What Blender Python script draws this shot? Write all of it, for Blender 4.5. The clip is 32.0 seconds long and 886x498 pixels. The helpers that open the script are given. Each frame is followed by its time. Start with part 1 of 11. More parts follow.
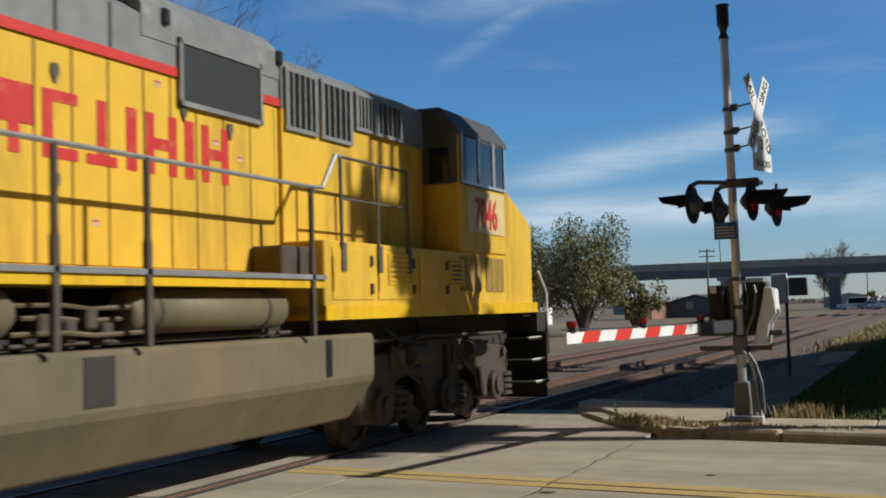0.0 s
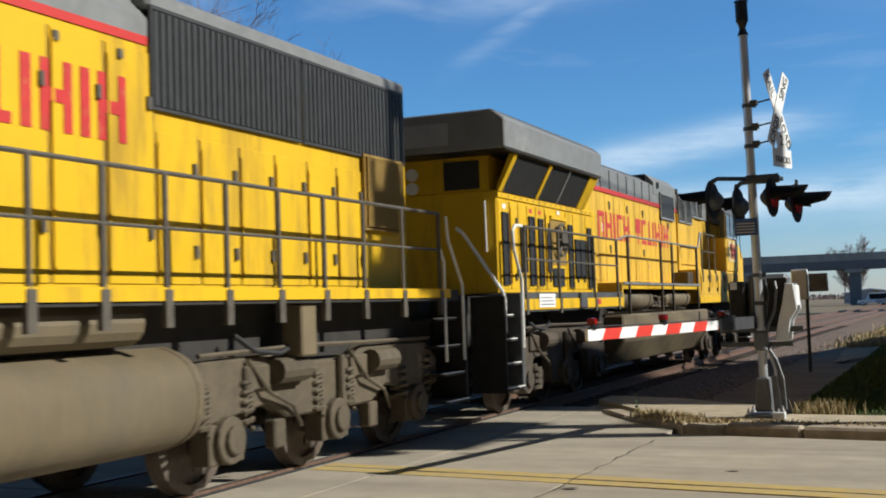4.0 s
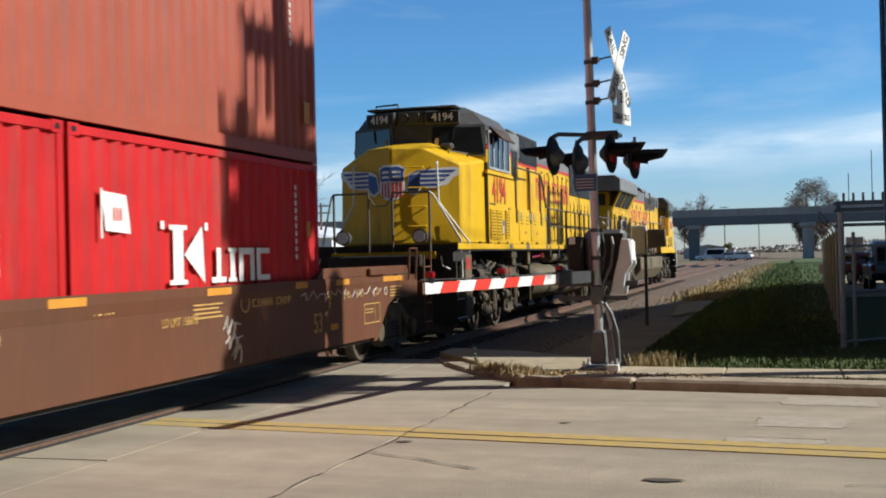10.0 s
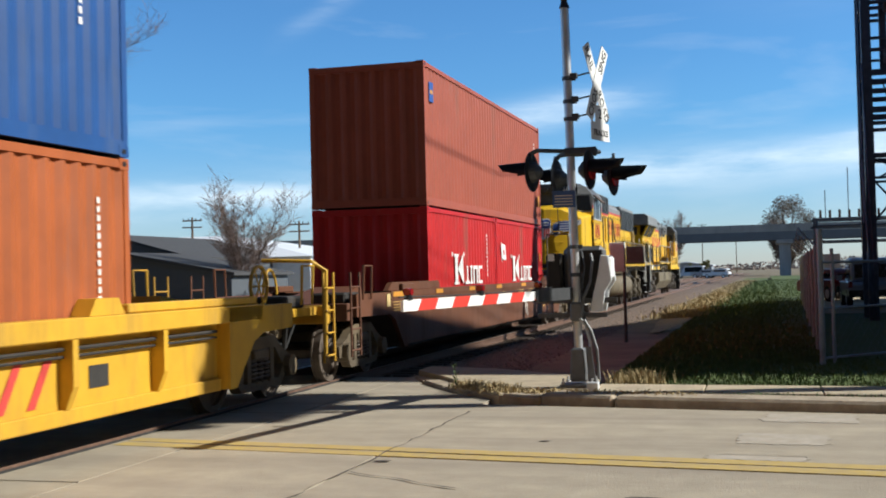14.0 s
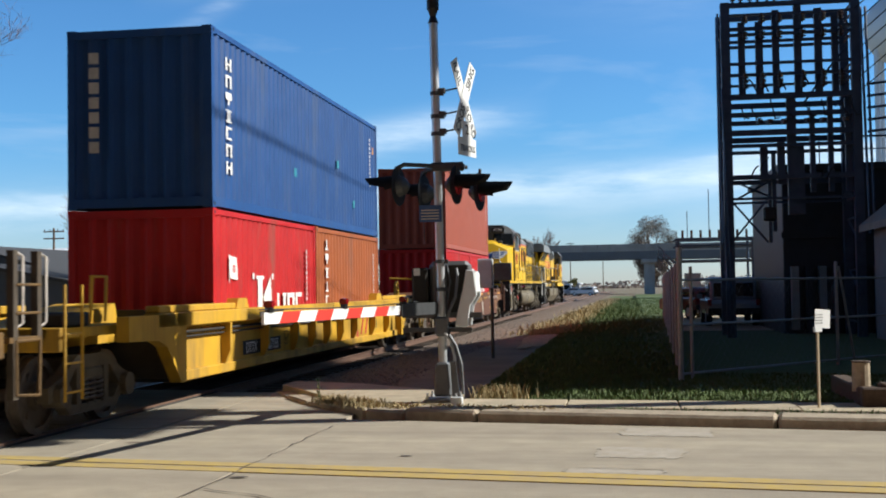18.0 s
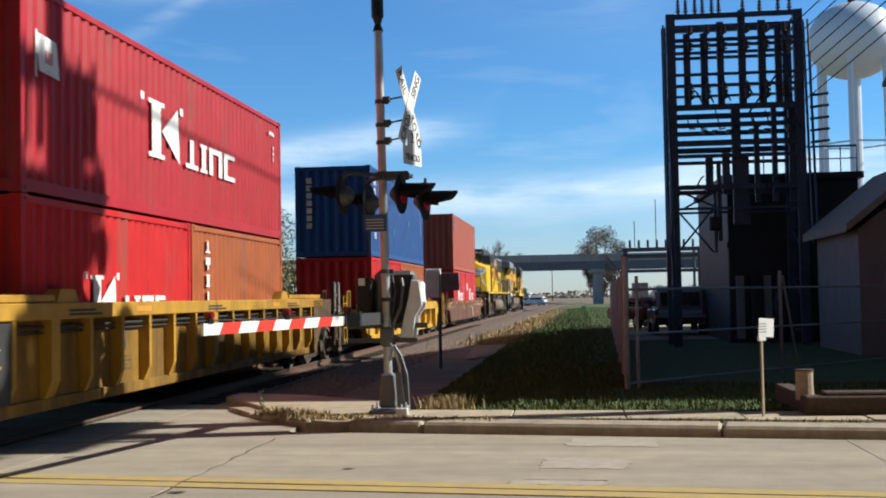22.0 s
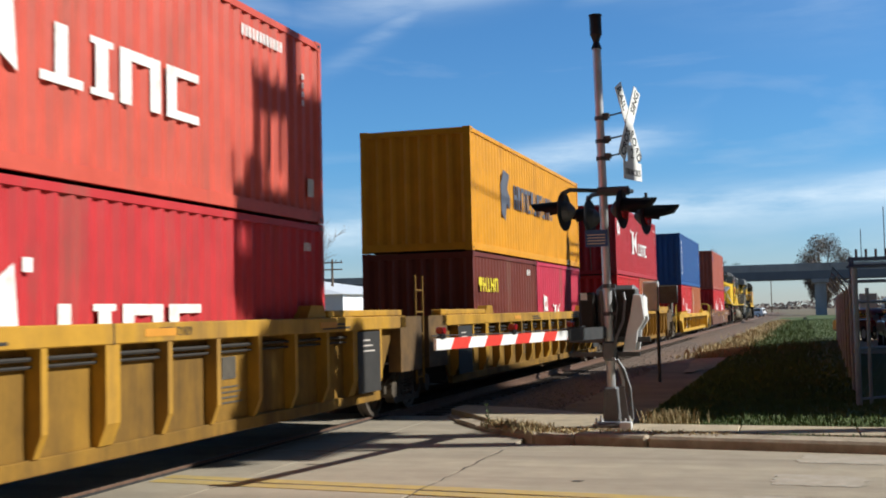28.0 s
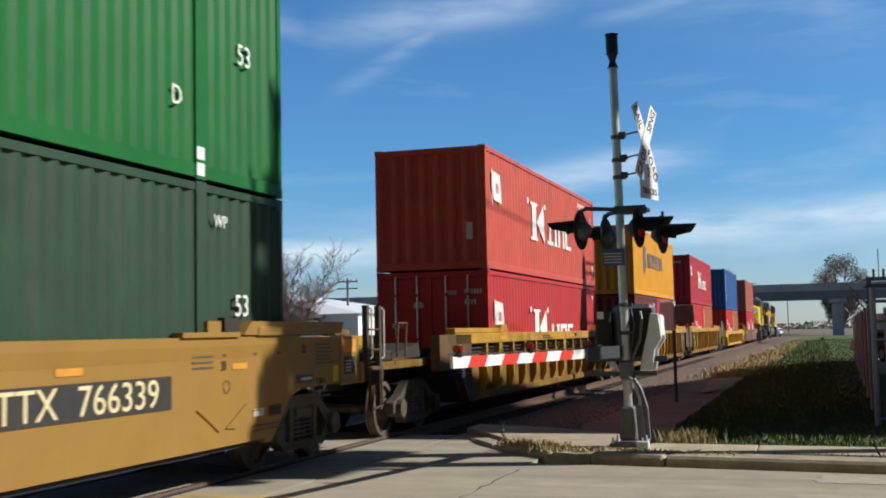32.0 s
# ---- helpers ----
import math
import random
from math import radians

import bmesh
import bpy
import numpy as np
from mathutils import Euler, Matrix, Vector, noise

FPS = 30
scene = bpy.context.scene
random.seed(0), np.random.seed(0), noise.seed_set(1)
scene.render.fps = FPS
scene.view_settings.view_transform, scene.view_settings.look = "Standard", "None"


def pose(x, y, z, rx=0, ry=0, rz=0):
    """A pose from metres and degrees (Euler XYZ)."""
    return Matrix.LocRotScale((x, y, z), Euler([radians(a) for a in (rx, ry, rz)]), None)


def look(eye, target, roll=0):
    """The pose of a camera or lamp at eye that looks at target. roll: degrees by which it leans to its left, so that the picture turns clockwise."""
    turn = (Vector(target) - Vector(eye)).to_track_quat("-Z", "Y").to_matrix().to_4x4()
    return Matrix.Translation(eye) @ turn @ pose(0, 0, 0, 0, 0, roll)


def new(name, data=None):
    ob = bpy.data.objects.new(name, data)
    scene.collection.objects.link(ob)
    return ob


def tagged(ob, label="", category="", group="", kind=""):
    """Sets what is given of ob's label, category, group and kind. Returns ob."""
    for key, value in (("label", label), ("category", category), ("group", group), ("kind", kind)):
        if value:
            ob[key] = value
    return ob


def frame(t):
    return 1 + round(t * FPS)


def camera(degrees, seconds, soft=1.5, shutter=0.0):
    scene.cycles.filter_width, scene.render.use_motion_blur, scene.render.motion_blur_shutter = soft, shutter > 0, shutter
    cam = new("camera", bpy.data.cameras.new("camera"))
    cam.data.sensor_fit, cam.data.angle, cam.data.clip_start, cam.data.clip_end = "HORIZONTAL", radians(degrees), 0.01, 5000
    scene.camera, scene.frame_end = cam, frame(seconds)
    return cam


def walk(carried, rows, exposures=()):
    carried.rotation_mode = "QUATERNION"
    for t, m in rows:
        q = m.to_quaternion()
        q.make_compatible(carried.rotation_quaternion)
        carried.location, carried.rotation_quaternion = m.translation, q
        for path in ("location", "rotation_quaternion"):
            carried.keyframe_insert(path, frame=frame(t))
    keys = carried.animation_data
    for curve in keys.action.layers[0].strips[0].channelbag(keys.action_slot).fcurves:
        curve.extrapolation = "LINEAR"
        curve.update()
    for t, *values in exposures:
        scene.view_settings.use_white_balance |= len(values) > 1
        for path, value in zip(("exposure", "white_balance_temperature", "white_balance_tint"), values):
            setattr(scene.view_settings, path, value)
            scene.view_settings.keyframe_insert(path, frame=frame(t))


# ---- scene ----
SECONDS = 32.0
cam = camera(41.57, SECONDS, soft=1.9, shutter=0.35)

# seconds, eye (x, y, z), turn to the left of +y, tilt up, lean
CAM_ROWS = (
    (0, -0.042, -0.183, 1.700, 22.686, 2.978, -1.554), (0.5, -0.036, -0.163, 1.690, 22.713, 3.114, -1.820), (1, -0.045, -0.120, 1.689, 22.354, 3.291, -1.884),
    (1.5, -0.036, -0.194, 1.697, 22.649, 3.375, -1.860), (2, -0.047, -0.192, 1.712, 22.853, 3.092, -2.069), (2.5, -0.043, -0.194, 1.692, 23.377, 2.881, -2.406),
    (3, -0.047, -0.276, 1.699, 23.498, 2.881, -2.070), (3.5, -0.043, -0.261, 1.700, 23.529, 2.903, -1.900), (5.5, -0.082, -0.244, 1.700, 24.157, 2.888, -1.504),
    (6, -0.108, -0.257, 1.702, 24.552, 3.297, -1.185), (6.5, -0.116, -0.300, 1.714, 24.795, 3.294, -1.172), (7, -0.088, -0.326, 1.677, 25.548, 3.565, -1.772),
    (7.5, -0.122, -0.353, 1.744, 25.634, 3.260, -1.559), (8, -0.073, -0.320, 1.778, 24.567, 2.630, -1.358), (8.5, -0.031, -0.186, 1.752, 20.282, 1.030, -1.635),
    (9, -0.050, -0.071, 1.697, 17.860, -0.167, -1.716), (9.5, -0.014, -0.123, 1.725, 17.371, 0.133, -1.376), (10, 0.032, -0.052, 1.698, 16.370, 0.359, -1.297),
    (10.5, 0.022, -0.050, 1.691, 16.000, 0.369, -1.248), (11, 0.021, -0.021, 1.681, 15.974, 0.109, -1.306), (11.5, -0.001, -0.005, 1.675, 16.070, 0.343, -1.372),
    (12, 0.004, -0.020, 1.675, 16.146, 0.295, -1.149), (12.5, -0.007, -0.007, 1.680, 15.555, 0.155, -1.274), (13, -0.007, 0.006, 1.696, 15.629, 0.413, -1.449),
    (13.5, -0.001, 0.049, 1.684, 15.830, 0.919, -1.670), (15.5, 0.024, 0.086, 1.685, 11.996, 1.741, -0.929), (16, 0.098, 0.128, 1.703, 11.326, 1.945, -1.675),
    (16.5, 0.084, 0.193, 1.708, 9.672, 1.121, -1.194), (17, 0.062, 0.223, 1.662, 8.985, 1.588, -1.115), (17.5, 0.043, 0.203, 1.653, 8.919, 1.801, -1.031),
    (18, 0.066, 0.175, 1.653, 9.009, 1.888, -0.863), (18.5, 0.041, 0.213, 1.662, 8.954, 1.402, -0.838), (19, 0.071, 0.204, 1.683, 8.602, 1.947, -0.603),
    (19.5, 0.048, 0.220, 1.664, 8.200, 2.301, -0.252), (20, 0.049, 0.229, 1.660, 7.833, 2.436, -0.265), (20.5, 0.030, 0.208, 1.647, 7.558, 2.753, -0.470),
    (21, -0.024, 0.227, 1.643, 7.455, 2.564, -0.517), (21.5, 0.141, 0.266, 1.664, 6.908, 2.410, -0.764), (22, 0.111, 0.315, 1.648, 6.539, 2.353, -1.025),
    (22.5, 0.034, 0.273, 1.634, 7.199, 3.051, -0.956), (23, 0.080, 0.224, 1.676, 7.662, 3.186, -0.903), (23.5, 0.105, 0.221, 1.645, 7.565, 3.160, -1.046),
    (24, 0.092, 0.227, 1.642, 7.898, 2.569, -1.222), (24.5, 0.026, 0.227, 1.648, 8.565, 2.119, -0.894), (25, -0.014, 0.181, 1.663, 11.061, 2.930, -1.891),
    (25.5, -0.030, -0.046, 1.645, 16.930, 3.793, -1.512), (27.5, 0.021, -0.038, 1.674, 16.677, 3.004, -1.412), (28, 0.019, -0.005, 1.687, 16.857, 3.151, -1.284),
    (28.5, 0.016, -0.027, 1.663, 16.934, 3.568, -1.122), (29, -0.106, -0.047, 1.701, 16.518, 3.678, -1.530), (29.5, -0.118, -0.067, 1.712, 16.540, 3.586, -1.135),
    (30, -0.097, -0.075, 1.711, 16.302, 3.924, -1.377), (30.5, -0.081, -0.030, 1.700, 16.344, 4.110, -1.248), (31, -0.057, -0.010, 1.684, 16.586, 4.448, -1.703),
    (31.5, -0.017, -0.047, 1.684, 17.476, 4.108, -1.638), (32, 0.006, -0.025, 1.676, 17.579, 4.116, -1.176),
)


def cam_pose(x, y, z, yaw, pitch, roll):
    a, b = radians(yaw), radians(pitch)
    ahead = Vector((-math.sin(a) * math.cos(b), math.cos(a) * math.cos(b), math.sin(b)))
    return look(Vector((x, y, z)), Vector((x, y, z)) + ahead, roll)


EXPOSURES = ((0, -0.16), (1, -0.12), (2, 0.0), (3, 0.22), (4.5, 0.10), (6, -0.08), (7, 0.02), (8, 0.24), (8.8, 0.32), (10, 0.24), (11, 0.24), (12, 0.32), (13, 0.38), (16, 0.32), (19, 0.42), (21, 0.40), (25, 0.38), (28, 0.22), (30, 0.24), (32, 0.14))
walk(cam, [(r[0], cam_pose(*r[1:])) for r in CAM_ROWS], [(t, e, 6350, 9) for t, e in EXPOSURES])

# the train's way in metres, second by second
TRAIN_WAY = (-0.00, 4.75, 9.52, 14.32, 19.12, 23.93, 28.73, 33.54, 38.34, 43.11, 47.87, 52.61, 57.35, 62.10, 66.84, 71.58, 76.32, 81.04, 85.77, 90.49, 95.22, 99.96, 104.71, 109.49, 114.31, 119.20, 124.13, 129.11, 134.14, 139.19, 144.23, 149.22, 154.16)

# ---------------------------------------------------------------- light
SUN = Vector((0.82, 0.20, 0.55)).normalized()
SUN_EL = math.asin(SUN.z)
SUN_AZ = math.atan2(SUN.x, SUN.y)

world = bpy.data.worlds.new("sky")
scene.world = world
world.use_nodes = True
wt = world.node_tree
wt.nodes.clear()
w_out = wt.nodes.new("ShaderNodeOutputWorld")
w_bg = wt.nodes.new("ShaderNodeBackground")
w_bg.inputs["Strength"].default_value = 0.078
w_sky = wt.nodes.new("ShaderNodeTexSky")
w_sky.sky_type = "NISHITA"
w_sky.sun_disc = False
w_sky.sun_elevation = SUN_EL
w_sky.sun_rotation = SUN_AZ
w_sky.air_density, w_sky.dust_density, w_sky.ozone_density = 1.0, 0.2, 2.0
w_tex = wt.nodes.new("ShaderNodeTexCoord")
# thin high cloud, drawn out along the wind
w_sep = wt.nodes.new("ShaderNodeSeparateXYZ")
w_map = wt.nodes.new("ShaderNodeMapping")
w_map.inputs["Rotation"].default_value = (0, radians(-9), radians(12))
w_map.inputs["Scale"].default_value = (2.2, 2.2, 13.0)
w_map.inputs["Location"].default_value = (0.3, 0.1, 0.35)
w_n1 = wt.nodes.new("ShaderNodeTexNoise")
w_n1.inputs["Scale"].default_value = 1.3
w_n1.inputs["Detail"].default_value = 7
w_n1.inputs["Roughness"].default_value = 0.55
w_n1.inputs["Distortion"].default_value = 0.35
w_r = wt.nodes.new("ShaderNodeValToRGB")
w_r.color_ramp.elements[0].position, w_r.color_ramp.elements[1].position = 0.53, 0.80
w_mix = wt.nodes.new("ShaderNodeMixRGB")
w_mix.inputs[2].default_value = (9.0, 9.6, 10.4, 1)
w_low = wt.nodes.new("ShaderNodeMapRange")
w_low.inputs[1].default_value, w_low.inputs[2].default_value = 0.0, 0.05
w_m = wt.nodes.new("ShaderNodeMath")
w_m.operation = "MULTIPLY"
w_m2 = wt.nodes.new("ShaderNodeMath")
w_m2.operation = "MULTIPLY"
w_m2.inputs[1].default_value = 0.30
L = wt.links.new
L(w_tex.outputs["Generated"], w_map.inputs["Vector"])
L(w_map.outputs[0], w_n1.inputs["Vector"])
L(w_n1.outputs["Fac"], w_r.inputs[0])
L(w_tex.outputs["Generated"], w_sep.inputs[0])
L(w_sep.outputs["Z"], w_low.inputs[0])
L(w_r.outputs[0], w_m.inputs[0])
L(w_low.outputs[0], w_m.inputs[1])
L(w_m.outputs[0], w_m2.inputs[0])
L(w_m2.outputs[0], w_mix.inputs[0])
w_deep = wt.nodes.new("ShaderNodeMixRGB")
w_deep.blend_type = "MULTIPLY"
w_deep.inputs[0].default_value = 1.0
w_deep.inputs[2].default_value = (0.54, 1.0, 1.42, 1)
w_fade = wt.nodes.new("ShaderNodeMapRange")
w_fade.inputs[1].default_value, w_fade.inputs[2].default_value = 0.0, 0.13
w_hue = wt.nodes.new("ShaderNodeMixRGB")
w_hue.inputs[1].default_value = (0.86, 1.02, 1.42, 1)
w_hue.inputs[2].default_value = (0.53, 0.99, 1.42, 1)
L(w_sep.outputs["Z"], w_fade.inputs[0])
L(w_fade.outputs[0], w_hue.inputs[0])
w_high = wt.nodes.new("ShaderNodeMapRange")
w_high.inputs[1].default_value, w_high.inputs[2].default_value = 0.28, 0.8
w_zenith = wt.nodes.new("ShaderNodeMixRGB")
w_zenith.inputs[2].default_value = (0.13, 0.17, 0.22, 1)
L(w_sep.outputs["Z"], w_high.inputs[0])
L(w_high.outputs[0], w_zenith.inputs[0])
L(w_hue.outputs[0], w_zenith.inputs[1])
L(w_zenith.outputs[0], w_deep.inputs[2])
L(w_sky.outputs[0], w_deep.inputs[1])
L(w_deep.outputs[0], w_mix.inputs[1])


def sky_math(op, a, b=None):
    n = wt.nodes.new("ShaderNodeMath")
    n.operation = op
    for k, q in enumerate((a, b)):
        if q is None:
            continue
        if isinstance(q, (int, float)):
            n.inputs[k].default_value = q
        else:
            L(q, n.inputs[k])
    return n.outputs[0]


# long streaks of high cloud: middle height at an azimuth, slope, half-width, azimuths of both ends, thickness
sky_az = sky_math("MULTIPLY", sky_math("ARCTAN2", w_sep.outputs["X"], w_sep.outputs["Y"]), 57.2958)
sky_el = sky_math("MULTIPLY", sky_math("ARCSINE", w_sep.outputs["Z"]), 57.2958)
veil = None
for el0, az0, slope, half, a0, a1, thick in ((5.0, 0, 0.04, 0.85, -46, 30, 0.95), (7.2, -13, 0.16, 0.75, -20, -3.5, 0.85), (16.0, -28.5, -0.28, 0.55, -33, -24, 0.50), (15.6, -17.0, 0.14, 1.0, -24, -9, 0.42), (13.4, -20, 0.60, 0.5, -24, -15, 0.40), (15.6, -6, 0.16, 0.45, -11, -1, 0.35), (8.6, -6.0, 0.5, 0.3, -9.5, -3, 0.28), (19.0, -12, -0.3, 2.2, -34, 6, 0.30), (5.9, 5, 0.05, 0.35, 0, 22, 0.8)):
    d = sky_math("SUBTRACT", sky_el, sky_math("ADD", sky_math("MULTIPLY", sky_math("SUBTRACT", sky_az, az0), slope), el0))
    bell = sky_math("POWER", 2.718, sky_math("MULTIPLY", sky_math("POWER", sky_math("ABSOLUTE", sky_math("DIVIDE", d, half)), 2.0), -1.0))
    rise = sky_math("MULTIPLY", sky_math("SUBTRACT", sky_az, a0), 0.22)
    fall = sky_math("MULTIPLY", sky_math("SUBTRACT", a1, sky_az), 0.22)
    span = sky_math("MAXIMUM", sky_math("MINIMUM", sky_math("MINIMUM", rise, fall), 1.0), 0.0)
    one = sky_math("MULTIPLY", sky_math("MULTIPLY", bell, span), thick)
    veil = one if veil is None else sky_math("MAXIMUM", veil, one)
w_n2 = wt.nodes.new("ShaderNodeTexNoise")
w_n2.inputs["Scale"].default_value = 2.6
w_n2.inputs["Detail"].default_value = 8
w_n2.inputs["Roughness"].default_value = 0.6
L(w_map.outputs[0], w_n2.inputs["Vector"])
w_soft = wt.nodes.new("ShaderNodeMapRange")
w_soft.inputs[1].default_value, w_soft.inputs[2].default_value = 0.36, 0.66
L(w_n2.outputs["Fac"], w_soft.inputs[0])
veil = sky_math("MULTIPLY", veil, sky_math("ADD", sky_math("MULTIPLY", w_soft.outputs[0], 0.75), 0.15))
w_mix2 = wt.nodes.new("ShaderNodeMixRGB")
w_mix2.inputs[2].default_value = (10.0, 11.2, 12.0, 1)
L(veil, w_mix2.inputs[0])
L(w_mix.outputs[0], w_mix2.inputs[1])
L(w_mix2.outputs[0], w_bg.inputs["Color"])
L(w_bg.outputs[0], w_out.inputs["Surface"])

sun = new("sun", bpy.data.lights.new("sun", "SUN"))
sun.data.energy = 5.0
sun.data.angle = radians(0.55)
sun.data.color = (1.0, 0.965, 0.885)
sun.matrix_world = look(SUN * 60, (0, 0, 0))
scene.view_settings.exposure = 0.0


# ---------------------------------------------------------------- materials
def mat(name, color, rough=0.6, metal=0.0, vary=0.25, grain=6.0, dirt=None, dirt_amt=0.0, dirt_scale=1.2, bump=0.0,
        bump_scale=60.0, streak=False, piece=0.0, spec=0.5, alpha=1.0, trans=0.0, emit=0.0, coat=0.0, drawn=None):
    """A surface of one base colour with a fine grain, broad stains of the colour dirt, and relief."""
    m = bpy.data.materials.new(name)
    m.use_nodes = True
    t = m.node_tree
    b = t.nodes["Principled BSDF"]
    b.inputs["Roughness"].default_value = rough
    b.inputs["Metallic"].default_value = metal
    b.inputs["Specular IOR Level"].default_value = spec
    b.inputs["Coat Weight"].default_value = coat
    if trans:
        b.inputs["Transmission Weight"].default_value = trans
    if emit:
        b.inputs["Emission Color"].default_value = (*color, 1)
        b.inputs["Emission Strength"].default_value = emit
    co = t.nodes.new("ShaderNodeTexCoord")
    link = t.links.new
    n1 = t.nodes.new("ShaderNodeTexNoise")
    n1.inputs["Scale"].default_value = grain
    n1.inputs["Detail"].default_value = 6
    n1.inputs["Roughness"].default_value = 0.65
    link(co.outputs["Object"], n1.inputs["Vector"])
    r1 = t.nodes.new("ShaderNodeMapRange")
    r1.inputs[1].default_value, r1.inputs[2].default_value = 0.3, 0.7
    r1.inputs[3].default_value, r1.inputs[4].default_value = 1 - vary, 1 + vary * 0.6
    link(n1.outputs["Fac"], r1.inputs[0])
    mul = t.nodes.new("ShaderNodeMixRGB")
    mul.blend_type = "MULTIPLY"
    mul.inputs[0].default_value = 1
    mul.inputs[1].default_value = (*color, 1)
    link(r1.outputs[0], mul.inputs[2])
    last = mul.outputs[0]
    if piece:
        oi = t.nodes.new("ShaderNodeObjectInfo")
        r2 = t.nodes.new("ShaderNodeMapRange")
        r2.inputs[3].default_value, r2.inputs[4].default_value = 1 - piece, 1 + piece
        link(oi.outputs["Random"], r2.inputs[0])
        m2 = t.nodes.new("ShaderNodeMixRGB")
        m2.blend_type = "MULTIPLY"
        m2.inputs[0].default_value = 1
        link(last, m2.inputs[1])
        link(r2.outputs[0], m2.inputs[2])
        last = m2.outputs[0]
    if dirt_amt:
        mp = t.nodes.new("ShaderNodeMapping")
        mp.inputs["Scale"].default_value = drawn or ((1, 1, 0.16) if streak else (1, 1, 1))
        link(co.outputs["Object"], mp.inputs["Vector"])
        n2 = t.nodes.new("ShaderNodeTexNoise")
        n2.inputs["Scale"].default_value = dirt_scale
        n2.inputs["Detail"].default_value = 8
        n2.inputs["Roughness"].default_value = 0.7
        link(mp.outputs[0], n2.inputs["Vector"])
        r3 = t.nodes.new("ShaderNodeMapRange")
        r3.inputs[1].default_value, r3.inputs[2].default_value = 0.62 - 0.3 * dirt_amt, 0.80 - 0.1 * dirt_amt
        r3.inputs[4].default_value = 0.85
        link(n2.outputs["Fac"], r3.inputs[0])
        m3 = t.nodes.new("ShaderNodeMixRGB")
        link(r3.outputs[0], m3.inputs[0])
        link(last, m3.inputs[1])
        m3.inputs[2].default_value = (*(dirt or (0.1, 0.08, 0.06)), 1)
        last = m3.outputs[0]
        rr = t.nodes.new("ShaderNodeMapRange")
        rr.inputs[3].default_value, rr.inputs[4].default_value = rough, min(1, rough + 0.3)
        link(r3.outputs[0], rr.inputs[0])
        link(rr.outputs[0], b.inputs["Roughness"])
    link(last, b.inputs["Base Color"])
    if bump:
        n3 = t.nodes.new("ShaderNodeTexNoise")
        n3.inputs["Scale"].default_value = bump_scale
        n3.inputs["Detail"].default_value = 4
        link(co.outputs["Object"], n3.inputs["Vector"])
        bp = t.nodes.new("ShaderNodeBump")
        bp.inputs["Strength"].default_value = bump
        bp.inputs["Distance"].default_value = 0.02
        link(n3.outputs["Fac"], bp.inputs["Height"])
        link(bp.outputs[0], b.inputs["Normal"])
    return m


